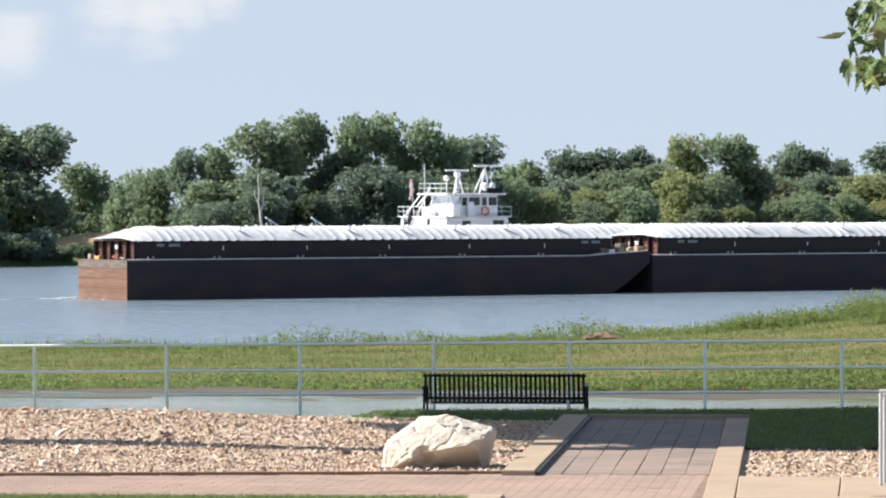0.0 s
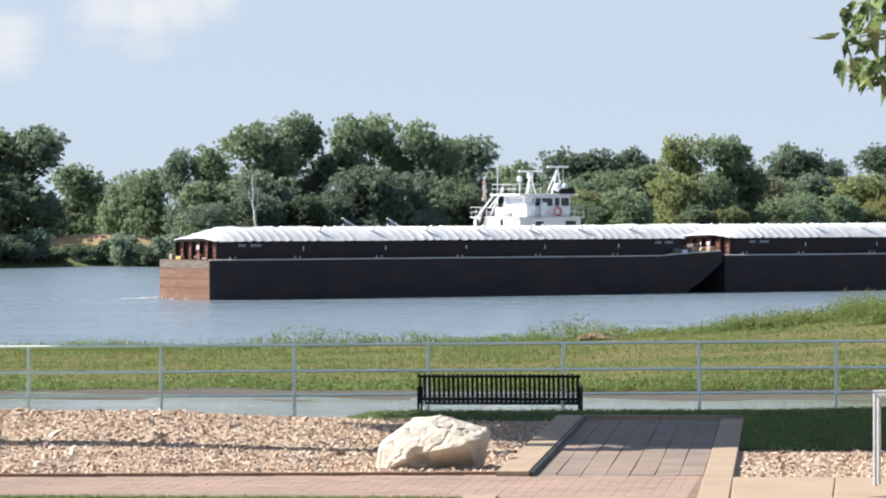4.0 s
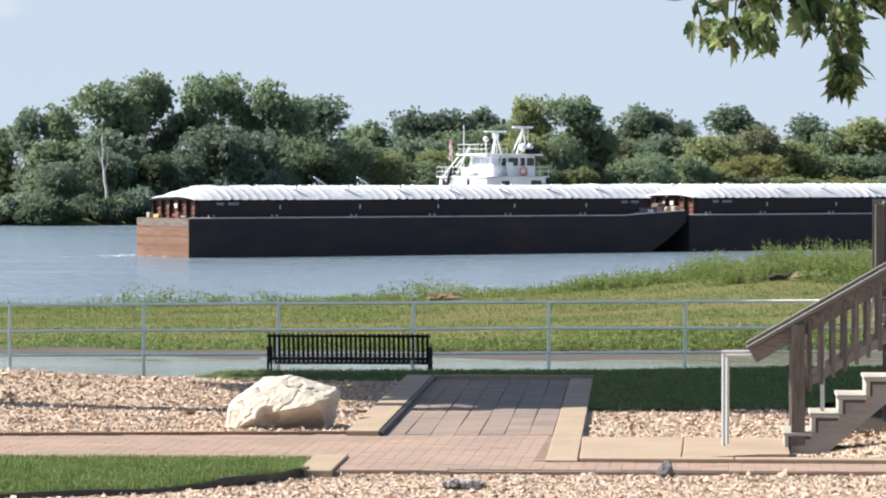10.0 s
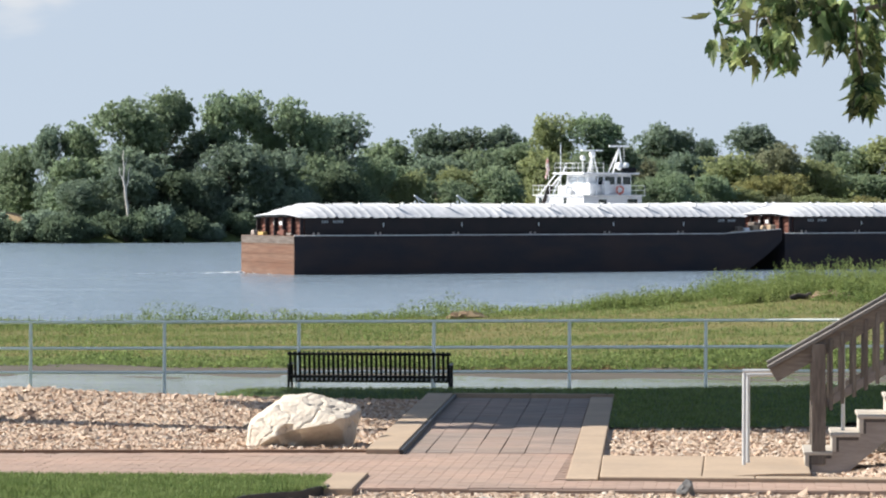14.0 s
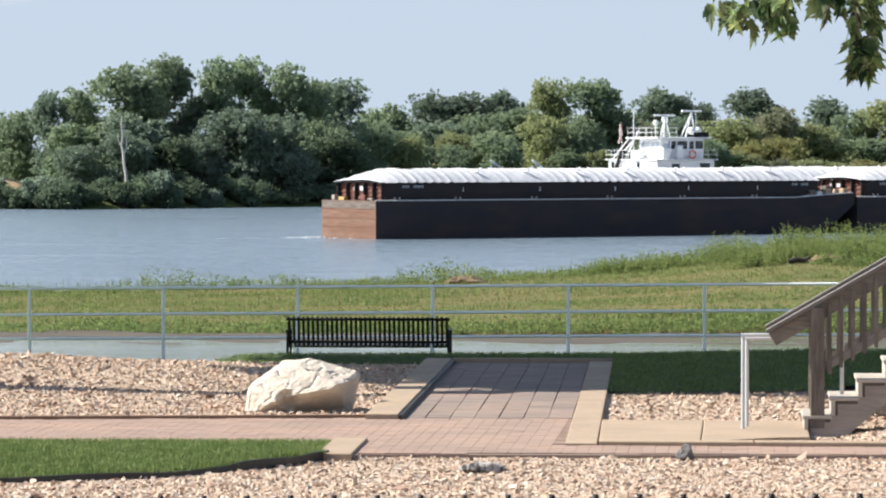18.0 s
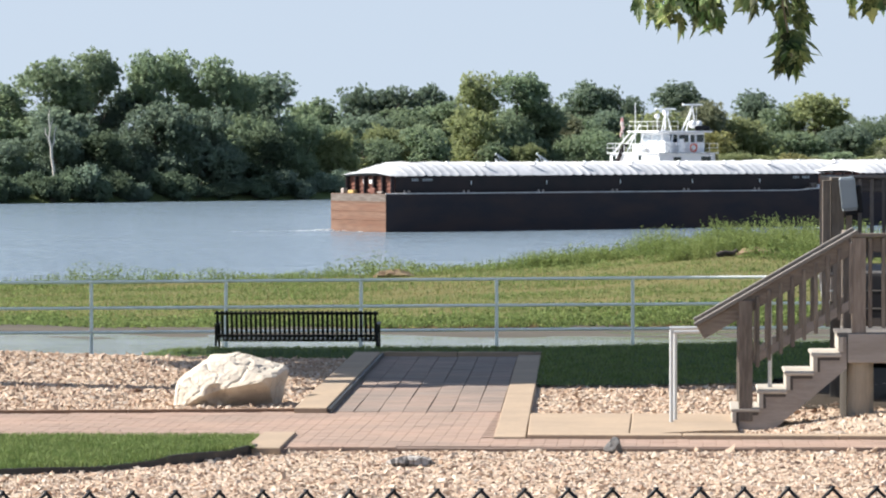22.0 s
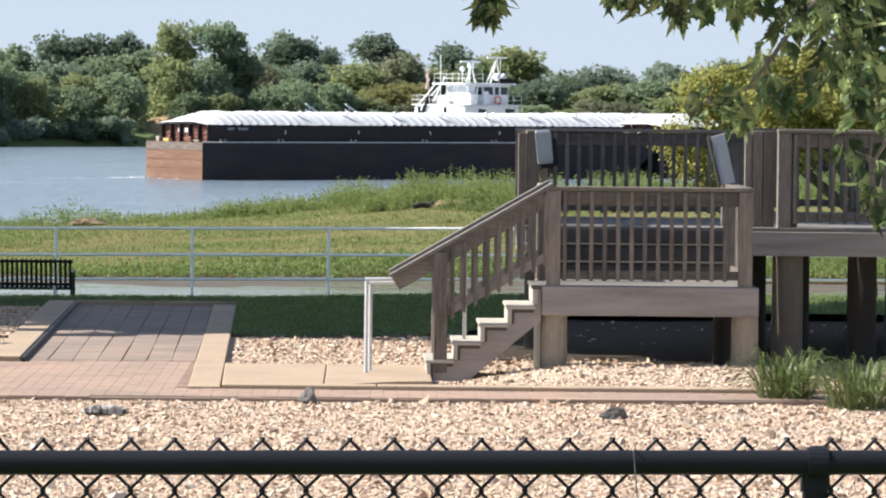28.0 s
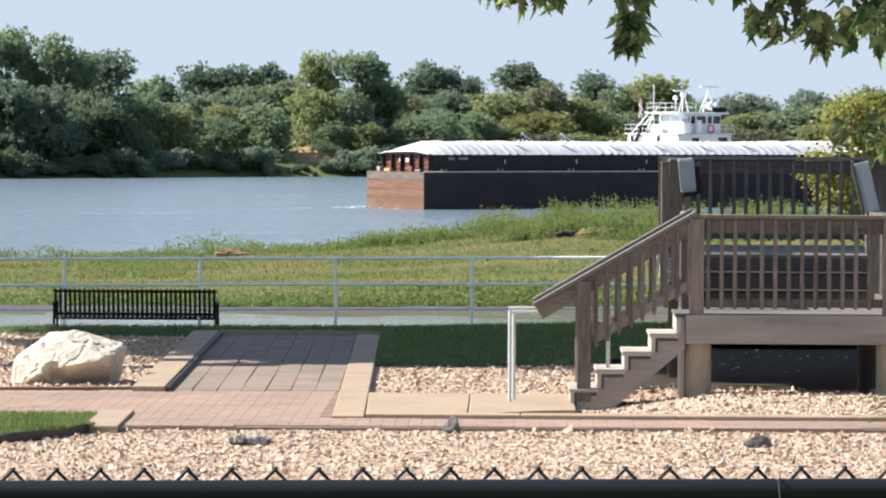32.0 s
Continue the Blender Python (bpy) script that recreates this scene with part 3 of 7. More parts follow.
def stones(name, inside, x0, x1, y0, y1, per_m2, size, seed, label):
    """A layer of tumbled, rounded stones, strewn where inside(x, y) holds, on the ground."""
    rng = np.random.default_rng(seed)
    n = int((x1 - x0) * (y1 - y0) * per_m2)
    x, y = rng.uniform(x0, x1, n), rng.uniform(y0, y1, n)
    keep = inside(x, y)
    x, y = x[keep], y[keep]
    n = len(x)
    s = size * np.exp(rng.normal(0, 0.36, n))
    z = ground_height(x, y) + heap(x, y) + s * (0.15 + 0.45 * rng.random(n))
    ball = np.array([(math.cos(k * math.pi / 3), math.sin(k * math.pi / 3), 0.25 * (-1) ** k) for k in range(6)] + [(0.1, 0, 0.95), (0, 0.1, -0.95)])
    tri = np.array([(k, (k + 1) % 6, 6) for k in range(6)] + [((k + 1) % 6, k, 7) for k in range(6)])
    v = ball[None] * (1 + rng.uniform(-0.30, 0.28, (n, 8, 1)))
    v = v * np.stack([s * rng.uniform(0.9, 1.45, n), s * rng.uniform(0.6, 0.95, n), s * rng.uniform(0.38, 0.7, n)], 1)[:, None, :]
    q = rng.normal(size=(n, 4)) * np.array([1, 0.3, 0.3, 1])
    q /= np.linalg.norm(q, axis=1)[:, None]
    w, a, b, c = q.T
    R = np.stack([1 - 2 * (b * b + c * c), 2 * (a * b - w * c), 2 * (a * c + w * b), 2 * (a * b + w * c), 1 - 2 * (a * a + c * c), 2 * (b * c - w * a),
                  2 * (a * c - w * b), 2 * (b * c + w * a), 1 - 2 * (a * a + b * b)], 1).reshape(n, 3, 3)
    v = np.einsum("nij,nkj->nki", R, v) + np.stack([x, y, z], 1)[:, None]
    f = (tri[None] + (np.arange(n) * 8)[:, None, None]).reshape(-1, 3)
    ob = new(name, raw_mesh(name, v.reshape(-1, 3), f, M["gravel"]))
    return tagged(ob, label, "gravel", kind="stuff")


def bed_sheet(name, inside_poly, label):
    """The fine dark bed under the stones, a little above the soil."""
    vs, fs = [], []
    xs, ys = inside_poly
    nx, ny = len(xs), len(ys)
    X, Y = np.meshgrid(xs, ys)
    Z = ground_height(X, Y) + heap(X, Y) + 0.012
    i = (np.arange(ny - 1)[:, None] * nx + np.arange(nx - 1)[None]).ravel()
    f = np.stack([i, i + 1, i + nx + 1, i + nx], 1)
    ob = new(name, raw_mesh(name, np.stack([X, Y, Z], -1).reshape(-1, 3), f, M["gravel_bed"], smooth=True))
    return tagged(ob, label, "gravel bed", kind="structure")


bed_sheet("gravel_bed_front", (np.linspace(-14, 9, 60), np.linspace(8, 42.6, 90)), "sloping bed of tan crushed stone before the walk")
bed_sheet("gravel_bed_back", (np.linspace(-22, 9, 110), np.linspace(42.4, 60, 90)), "tan crushed stone bed along the paved path")
stones("gravel_front", lambda x, y: ~on_walk(x, y) & (y < walk_front(x)) & (x > -0.205 * y - 0.3) & (x < 0.136 * y + 0.3), -9.0, 6.2, 25.5, 41.9, 780, 0.0168, 11, "loose tan and white crushed stone covering the slope")
stones("gravel_boulder_bed", lambda x, y: (x < path_x(y, -4.26)) & (y > walk_back(x)) & (y < 59.5) & (x > -0.215 * y - 0.3), -13.4, -4.2, 44.0, 59.5, 640, 0.0198, 12, "loose tan and white crushed stone round the boulder")
stones("gravel_deck_bed", lambda x, y: ~on_walk(x, y) & (x > path_x(y, -1.5)) & (y > 42.95) & (y < np.where(x > 1.4, 48.7, 52.9) + 0.25 * np.sin(x * 1.3)) & (x < 0.14 * y), -1.8, 7.4, 42.9, 53.2, 700, 0.0180, 13, "loose tan crushed stone under and beside the wooden deck")

# Dark sheet in place of gravel: the shade under the deck as colour.
M["deck_shade"] = mat("deck_shade_ground", (0.055, 0.045, 0.036), 0.95, spec=0.03, second=(0.08, 0.066, 0.052), scale=6, fine=(0.06, 0.05, 0.042), fine_scale=22, fine_amount=0.3, bump=0.03, bump_scale=20)
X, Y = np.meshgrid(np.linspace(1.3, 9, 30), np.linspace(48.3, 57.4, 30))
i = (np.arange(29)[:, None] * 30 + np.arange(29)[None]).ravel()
deck_shade = new("mulch_bed", raw_mesh("mulch_bed", np.stack([X, Y, ground_height(X, Y) + 0.03], -1).reshape(-1, 3), np.stack([i, i + 1, i + 31, i + 30], 1), M["deck_shade"], smooth=True))
tagged(deck_shade, "dark sheet standing for the shade under the upper deck", "mulch bed", kind="structure")
stones("gravel_scattered", lambda x, y: x > 1.4, 1.4, 8.8, 51.5, 57.4, 25, 0.018, 14, "scattered stones on the dark shade sheet under the deck")

# concrete kerbs and slab
def prism(points, z0, z1, bevel=0.012):
    bm = bmesh.new()
    lo = [bm.verts.new((x, y, z0)) for x, y in points]
    hi = [bm.verts.new((x, y, z1)) for x, y in points]
    bm.faces.new(lo[::-1])
    top = bm.faces.new(hi)
    n = len(points)
    for i in range(n):
        bm.faces.new((lo[i], lo[(i + 1) % n], hi[(i + 1) % n], hi[i]))
    if bevel:
        bmesh.ops.bevel(bm, geom=list(top.edges), offset=bevel, segments=2, affect="EDGES", profile=0.5)
    return bm


PAVE = 5.90
kerb = thing("kerb", "raised tan concrete kerb along the paved path", "kerb", kind="structure")
for a in np.arange(46.75, 59.2, 2.1):
    b = min(a + 2.09, 59.3)
    part("kerb_stone", prism([(path_x(a, -4.24), a), (path_x(a, -3.87), a), (path_x(b, -3.87), b), (path_x(b, -4.24), b)], 5.6, PAVE + 0.06), M["concrete"], kerb)
part("edge_strip", prism([(-3.855, 46.72), (-3.815, 46.72), (path_x(59.2, -3.815), 59.2), (path_x(59.2, -3.855), 59.2)], 5.6, PAVE + 0.05, 0.006), mat("black_edge_strip", (0.016, 0.016, 0.017), 0.6, second=(0.03, 0.03, 0.03), scale=5), kerb, "thin black strip beside the kerb")
kerb_end = thing("kerb", "thin tan concrete strip at the end of the path", "kerb", kind="structure")
for i in range(2):
    part("kerb_stone", prism([(-4.12 + i * 1.1, 59.28), (-3.03 + i * 1.1, 59.28), (-3.03 + i * 1.1, 59.40), (-4.12 + i * 1.1, 59.40)], 5.6, PAVE + 0.06), M["concrete"], kerb_end)
kerb = thing("kerb", "flush tan concrete border along the paved path", "kerb", kind="structure")
for a in np.arange(42.78, 59.2, 2.4):
    b = min(a + 2.39, 59.35)
    part("kerb_stone", prism([(path_x(a, -1.90), a), (path_x(a, -1.57), a), (path_x(b, -1.57), b), (path_x(b, -1.90), b)], 5.6, PAVE + 0.02), M["concrete"], kerb)
slab = thing("slab", "tan concrete slab at the foot of the deck stairs", "slab", kind="structure")
part("slab_panel", prism([(-1.47, 43.02), (-0.42, 43.02), (-0.42, 46.35), (-1.55, 46.35)], 5.6, PAVE + 0.03), M["concrete"], slab)
part("slab_panel", prism([(-0.41, 43.02), (0.0, 43.3), (0.35, 43.6), (0.72, 43.7), (0.72, 46.35), (-0.41, 46.35)], 5.6, PAVE + 0.03), M["concrete"], slab)
kerb = thing("kerb", "low tan concrete kerb before the deck bed", "kerb", kind="structure")
for i in range(5):
    part("kerb_stone", prism([(-1.46 + i * 1.6, 42.72), (0.13 + i * 1.6, 42.72), (0.13 + i * 1.6, 43.0), (-1.46 + i * 1.6, 43.0)], 5.6, PAVE + 0.045), M["concrete"], kerb)
part("kerb_stone", prism([(-1.92, 59.28), (-1.80, 59.28), (-1.80, 59.40), (-1.92, 59.40)], 5.6, PAVE + 0.06), M["concrete"], kerb_end)
part("pad", prism([(-4.22, 41.05), (-3.86, 41.05), (-3.9, 43.3), (-4.24, 43.3)], 5.6, PAVE + 0.03), M["concrete"])
tagged(bpy.data.objects["pad"], "small tan concrete pad at the corner of the lawn", "slab", kind="structure")
M["edging"] = mat("brown_timber_edging", (0.24, 0.145, 0.092), 0.85, second=(0.15, 0.09, 0.06), scale=5)
edge = thing("edging", "low brown timber edging along the stone bed", "edging", kind="structure")
for i in range(5):
    a, b = -14 + i * 1.97, -14 + (i + 1) * 1.97 - 0.015
    part("edging_board", prism([(a, float(walk_back(a))), (b, float(walk_back(b))), (b, float(walk_back(b)) + 0.07), (a, float(walk_back(a)) + 0.07)], 5.6, PAVE + 0.035, 0.008), M["edging"], edge)

# lawn edging: a black rubber strip that curls at its end
M["rubber"] = mat("black_rubber_edging", (0.014, 0.014, 0.015), 0.5, second=(0.03, 0.03, 0.03), scale=5)
bm = bmesh.new()
pts = [Vector((x, y, 0)) for x, y in LAWN_EDGE] + [Vector((-4.10, 41.25, 0))]
fine = []
for a, b in zip(pts, pts[1:]):
    fine += [a.lerp(b, k / 6) for k in range(6)]
fine.append(pts[-1])
rows = []
for i, p in enumerate(fine):
    g = ground_z(p.x, p.y)
    top = max(g, PAVE - 0.03) + 0.045 + 0.008 * math.sin(i * 0.9) + (0.03 if p.x > -4.8 else 0.0)
    rows.append([bm.verts.new((p.x + dx, p.y + dy, z)) for dx, dy, z in ((0, -0.03, g - 0.1), (0, -0.03, top), (-0.03, 0.03, top), (-0.03, 0.03, g - 0.1))])
for a, b in zip(rows, rows[1:]):
    for i in range(4):
        bm.faces.new((a[i], a[(i + 1) % 4], b[(i + 1) % 4], b[i]))
bm.faces.new(rows[-1])
edging = part("lawn_edging", bm, M["rubber"], smooth=False)
tagged(edging, "black rubber edging strip round the lawn", "edging", kind="structure")

# ---- grass ----
def blades(name, x, y, z, height, width, lean, material, label, seed, category="grass", bend=0.35):
    """Single grass blades, each of two faces, bent over."""
    rng = np.random.default_rng(seed)
    n = len(x)
    h = height * rng.uniform(0.6, 1.2, n)
    a = rng.uniform(0, 2 * np.pi, n)
    d = np.stack([np.cos(a), np.sin(a), np.zeros(n)], 1)
    s = np.stack([-np.sin(a), np.cos(a), np.zeros(n)], 1) * (width * rng.uniform(0.6, 1.3, n) / 2)[:, None]
    base = np.stack([x, y, z], 1)
    up = np.array([0, 0, 1.0])
    k = (lean * rng.random(n))[:, None]
    mid = base + up * (h * 0.55)[:, None] + d * (h[:, None] * k * bend)
    tip = base + up * (h * (1 - 0.25 * k[:, 0]))[:, None] + d * (h[:, None] * k)
    v = np.stack([base - s, base + s, mid + s * 0.8, mid - s * 0.8, tip], 1).reshape(-1, 3)
    o = (np.arange(n) * 5)[:, None]
    t = np.concatenate([o + np.array([0, 1, 2]), o + np.array([0, 2, 3]), o + np.array([3, 2, 4])], 1).reshape(-1, 3)
    ob = new(name, raw_mesh(name, v, t, material))
    return tagged(ob, label, category, kind="stuff")


M["turf"] = mat("turf", (0.135, 0.195, 0.058), 0.8, second=(0.20, 0.25, 0.088), scale=2.2, amount=0.9, per_island=0.4, sub=0.3, spec=0.25)
M["turf_soil"] = mat("turf_base", (0.05, 0.085, 0.025), 0.95, second=(0.05, 0.085, 0.02), scale=6, bump=0.02)
M["weed"] = mat("bank_weeds", (0.21, 0.26, 0.092), 0.8, second=(0.15, 0.21, 0.07), scale=0.22, amount=0.9, per_island=0.32, sub=0.5, spec=0.2, lo=0.3, hi=0.7)
M["dry_grass"] = mat("mown_bank_grass", (0.235, 0.232, 0.095), 0.85, second=(0.195, 0.22, 0.082), scale=0.16, stretch=(0.45, 1, 1), amount=1.0, per_island=0.34, sub=0.45, spec=0.2, fine=(0.31, 0.25, 0.12), fine_scale=0.5, fine_amount=0.55)


def sheet(name, xs, ys, lift, inside, material, label):
    X, Y = np.meshgrid(xs, ys)
    nx = len(xs)
    Z = lift(X, Y)
    i = (np.arange(len(ys) - 1)[:, None] * nx + np.arange(nx - 1)[None])
    cx, cy = (X[:-1, :-1] + X[1:, 1:]) / 2, (Y[:-1, :-1] + Y[1:, 1:]) / 2
    i = i[inside(cx, cy)]
    f = np.stack([i, i + 1, i + nx + 1, i + nx], 1)
    ob = new(name, raw_mesh(name, np.stack([X, Y, Z], -1).reshape(-1, 3), f, material, smooth=True))
    return tagged(ob, label, "lawn", kind="structure")


def lawn_front_z(x, y):
    return np.full_like(np.asarray(x, float), PAVE - 0.02) + 0.06 * np.clip(1 - np.abs(y - 40.5) / 3, 0, 1)


sheet("lawn_front", np.linspace(-14, -4.1, 100), np.linspace(36.4, 43.0, 80), lawn_front_z, in_lawn, M["turf_soil"], "short green lawn beside the walk")
rng = np.random.default_rng(5)
gx, gy = rng.uniform(-10.2, -4.1, 100000), rng.uniform(37, 43, 100000)
k = in_lawn(gx, gy) & (gx > -0.228 * gy)
gx, gy = gx[k], gy[k]
blades("lawn_grass", gx, gy, lawn_front_z(gx, gy) - 0.01, 0.075, 0.009, 0.7, M["turf"], "short green lawn grass in full sun", 6)


def in_back_lawn(x, y):
    right = (x > path_x(y, -1.56)) & (y > np.interp(x, [1.2, 2.4], [52.7, 57.0]) + 0.2 * np.sin(x * 1.3)) & (y < 62)
    crest = (x > -7.6 + 0.3 * np.sin(y * 2)) & (y > 59.35) & (y < 62)
    return right | crest


def back_lawn_z(x, y):
    rise = np.interp(x, [-8, -7, -1.5, 1, 6], [0.0, 0.07, 0.10, 0.16, 0.18])
    return np.interp(y, [52, 53.5, 59.3, 60.4, 62], [SHELF - 0.02, SHELF + 0.03, SHELF + 0.0, SHELF, SHELF - 0.25]) + rise * np.interp(y, [54, 60.2, 62], [0, 1, 0.7]) - 0.14 * np.clip((59.8 - y) / 0.45, 0, 1) * (x < -4.1)


sheet("lawn_back", np.linspace(-8, 16, 120), np.linspace(52.4, 62, 60), back_lawn_z, in_back_lawn, M["turf_soil"], "shaded dark-green lawn beyond the path")
gx, gy = rng.uniform(-7.8, 9, 110000), rng.uniform(52.4, 62, 110000)
k = in_back_lawn(gx, gy)
gx, gy = gx[k], gy[k]
blades("lawn_grass", gx, gy, back_lawn_z(gx, gy) - 0.01, 0.06, 0.010, 0.7, M["turf"], "short dark-green lawn grass in the shade", 7)

# ---- timber deck and stairs ----
M["tread"] = mat("pale_worn_tread", (0.44, 0.40, 0.35), 0.85, second=(0.32, 0.285, 0.245), scale=4, fine=(0.5, 0.46, 0.4), fine_scale=45, per_object=0.08)
M["floor_wood"] = mat("worn_floor_board", (0.155, 0.142, 0.13), 0.85, second=(0.115, 0.104, 0.094), scale=4, stretch=(0.2, 1, 1), fine=(0.20, 0.182, 0.165), fine_scale=45, per_object=0.12)
M["pile"] = mat("grey_tan_pile", (0.33, 0.28, 0.215), 0.9, second=(0.23, 0.19, 0.145), scale=3, stretch=(1, 1, 0.25), fine=(0.16, 0.13, 0.1), fine_scale=25, bump=0.004, bump_scale=25)
# Shade under the decks is put into the colour of these two piles.
M["brown_pile"] = mat("shaded_weathered_pile", (0.155, 0.130, 0.100), 0.9, second=(0.10, 0.083, 0.064), scale=3, stretch=(1, 1, 0.25), fine=(0.2, 0.17, 0.135), fine_scale=25, bump=0.004, bump_scale=25)
M["dark_pile"] = mat("shaded_dark_pile", (0.045, 0.039, 0.033), 0.9, second=(0.075, 0.064, 0.052), scale=3, stretch=(1, 1, 0.25), bump=0.004, bump_scale=25)
M["grey_wood"] = mat("grey_weathered_board", (0.33, 0.295, 0.268), 0.85, second=(0.215, 0.185, 0.163), scale=2.5, stretch=(0.25, 1, 2.6), amount=1.0, fine=(0.43, 0.39, 0.355), fine_scale=40, per_object=0.10, bump=0.003, bump_scale=30)
# Shade on the step boards is put into these two dark colours.
M["dark_wood"] = mat("dark_and_shaded_board", (0.085, 0.077, 0.072), 0.9, spec=0.04, second=(0.12, 0.105, 0.095), scale=3, stretch=(0.4, 1, 2))
M["dark_tread"] = mat("shaded_step_board", (0.05, 0.046, 0.043), 0.9, spec=0.04, second=(0.075, 0.067, 0.06), scale=4, stretch=(0.3, 1, 1))
M["grey_metal"] = mat("grey_metal_box", (0.26, 0.30, 0.33), 0.5, metal=0.3, second=(0.20, 0.23, 0.26), scale=6)

M["pale_pipe"] = mat("pale_grey_pipe", (0.55, 0.57, 0.58), 0.45, metal=0.2, second=(0.45, 0.46, 0.47), scale=4)
M["pale_board"] = mat("pale_grey_board", (0.27, 0.30, 0.33), 0.6, second=(0.21, 0.24, 0.27), scale=5)

deck = thing("deck", "weathered grey-brown timber observation deck with stairs and baluster railings", "deck", pose(0, 0, 0))
YF, YB = 44.76, 45.92      # near and far side of the stairs
LAND, UP = 6.90, 7.47      # heights of the landing and the upper deck


def plank(name, a, b, w, h, material="wood", parent=None, bevel=0.006, label=""):
    if material == "wood" and abs(b[2] - a[2]) < 0.75 * math.dist(a, b):
        material = "wood_rail"
    bm = bmesh.new()
    beam(bm, a, b, w, h, bevel)
    return part(name, bm, M[material], parent or deck, label)


# stairs up to the landing
stairs = part("stairs", prism([(0.72, 5.86), (1.12, 5.86), (1.90, 6.52), (1.90, 6.86), (1.83, 6.86), (1.83, 6.64), (1.55, 6.64), (1.55, 6.445), (1.26, 6.445), (1.26, 6.25), (0.97, 6.25), (0.97, 6.05), (0.72, 6.05)], 0, 0.045, 0), M["grey_wood"], deck,
              "sawtooth stair with pale worn treads", at=Matrix.Translation((0, YF + 0.05, 0)) @ Matrix.Rotation(math.pi / 2, 4, "X"))
stringer = stairs.data
for y in (YB,):
    ob = part("stringer", stringer, None, deck, at=Matrix.Translation((0, y, 0)) @ Matrix.Rotation(math.pi / 2, 4, "X"))
for i in range(4):
    x, z = 0.655 + 0.29 * i, 6.09 + 0.197 * i
    part("tread", boxes((x, x + 0.315, YF - 0.02, YB + 0.03, z - 0.04, z), bevel=0.008), M["tread"], deck)
    part("riser", boxes((x + 0.02, x + 0.06, YF - 0.015, YB + 0.02, z - 0.197, z - 0.042)), M["tread"], deck)
    # dark strips standing in for the shadow gap under each tread
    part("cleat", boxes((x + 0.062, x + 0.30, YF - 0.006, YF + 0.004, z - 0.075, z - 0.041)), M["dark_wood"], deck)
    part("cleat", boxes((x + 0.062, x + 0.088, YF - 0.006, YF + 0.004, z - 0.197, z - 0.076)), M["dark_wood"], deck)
part("riser", boxes((1.815, 1.86, YF - 0.015, YB + 0.02, 6.70, 6.857)), M["tread"], deck)

# landing
for i in range(11):
    y = YF + 0.03 + i * 0.153
    part("floor_board", boxes((1.80 if i < 8 else 1.9, 4.24, y, y + 0.147, LAND - 0.04, LAND), bevel=0.005), M["floor_wood"], deck)
part("fascia", boxes((1.91, 4.25, YF - 0.02, YF + 0.025, 6.58, 6.893), bevel=0.006), M["grey_wood"], deck)
part("fascia", boxes((1.91, 1.955, YF + 0.03, 46.5, 6.58, 6.857)), M["grey_wood"], deck)
part("fascia", boxes((4.205, 4.25, YF + 0.03, 46.5, 6.58, 6.857)), M["grey_wood"], deck)
for i in range(4):
    part("joist", boxes((2.35 + i * 0.5, 2.39 + i * 0.5, YF + 0.03, 46.5, 6.62, 6.857)), M["wood"], deck)


def pile(x, y, r, top, material="pile"):
    bm = bmesh.new()
    z0 = ground_z(x, y) - 0.15
    tube(bm, (x, y, z0), (x, y, top), r * 1.03, r, seg=18)
    return part("leg", bm, M[material], deck, smooth=False)


for x, y in ((2.05, 44.93), (4.12, 44.93)):
    pile(x, y, 0.145, 6.578)
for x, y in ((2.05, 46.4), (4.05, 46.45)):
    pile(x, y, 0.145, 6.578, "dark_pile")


def rail_run(a, b, z, height=1.07, posts=(True, True), face=-1, cap=0.15, first=0.12, spacing=0.1445):
    """A straight railing from a to b (x, y): posts, cap, rails and balusters."""
    a, b = Vector((a[0], a[1], z)), Vector((b[0], b[1], z))
    d = (b - a).normalized()
    n = Vector((d.y, -d.x, 0)) * (1 if face < 0 else -1)
    L = (b - a).length
    up = Vector((0, 0, 1))
    for p, on in ((a, posts[0]), (b, posts[1])):
        if on:
            plank("post", p - up * 0.02, p + up * (height - 0.045), 0.15, 0.15, "wood_post" if z < UP else "wood")
    plank("cap_rail", a + up * (height - 0.02) - d * 0.08, b + up * (height - 0.02) + d * 0.08, cap, 0.042, "wood")
    e0, e1 = a + d * 0.077, b - d * 0.077
    plank("top_rail", e0 + up * (height - 0.125), e1 + up * (height - 0.125), 0.04, 0.16)
    plank("bottom_rail", e0 + up * 0.12, e1 + up * 0.12, 0.04, 0.09)
    k = int((L - 2 * first) / spacing)
    for i in range(k + 1):
        p = a + d * (first + 0.0 + i * spacing) + n * 0.042
        plank("baluster", p + up * 0.055, p + up * (height - 0.05), 0.044, 0.036, bevel=0.004)


rail_run((2.03, YF + 0.085), (4.105, YF + 0.085), LAND)
rail_run((4.105, YF + 0.085), (4.105, 46.5), LAND, posts=(False, True))

# stair rails, near and far
for y in (YF + 0.06, YB + 0.06):
    face = -1
    plank("newel", (0.817, y, 5.95), (0.817, y, 7.25), 0.15, 0.15)
    slope = (7.97 - 6.99) / (1.99 - 0.29)
    plank("stair_cap", (0.27, y, 6.985), (2.02, y, 6.985 + slope * 1.75), 0.15, 0.042, "floor_wood")
    plank("stair_rail", (0.33, y, 6.90), (1.95, y, 6.90 + slope * 1.62), 0.045, 0.16)
    # paler board: the sunlit look of the lower rail is in its colour
    plank("stair_rail", (0.89, y, 6.60), (1.95, y, 6.60 + slope * 1.06), 0.04, 0.09, "grey_wood")
    for i in range(9):
        x = 0.945 + i * 0.125
        plank("baluster", (x, y - 0.043, 6.50 + slope * (x - 0.89)), (x, y - 0.043, 6.94 + slope * (x - 0.33)), 0.044, 0.036, bevel=0.004)
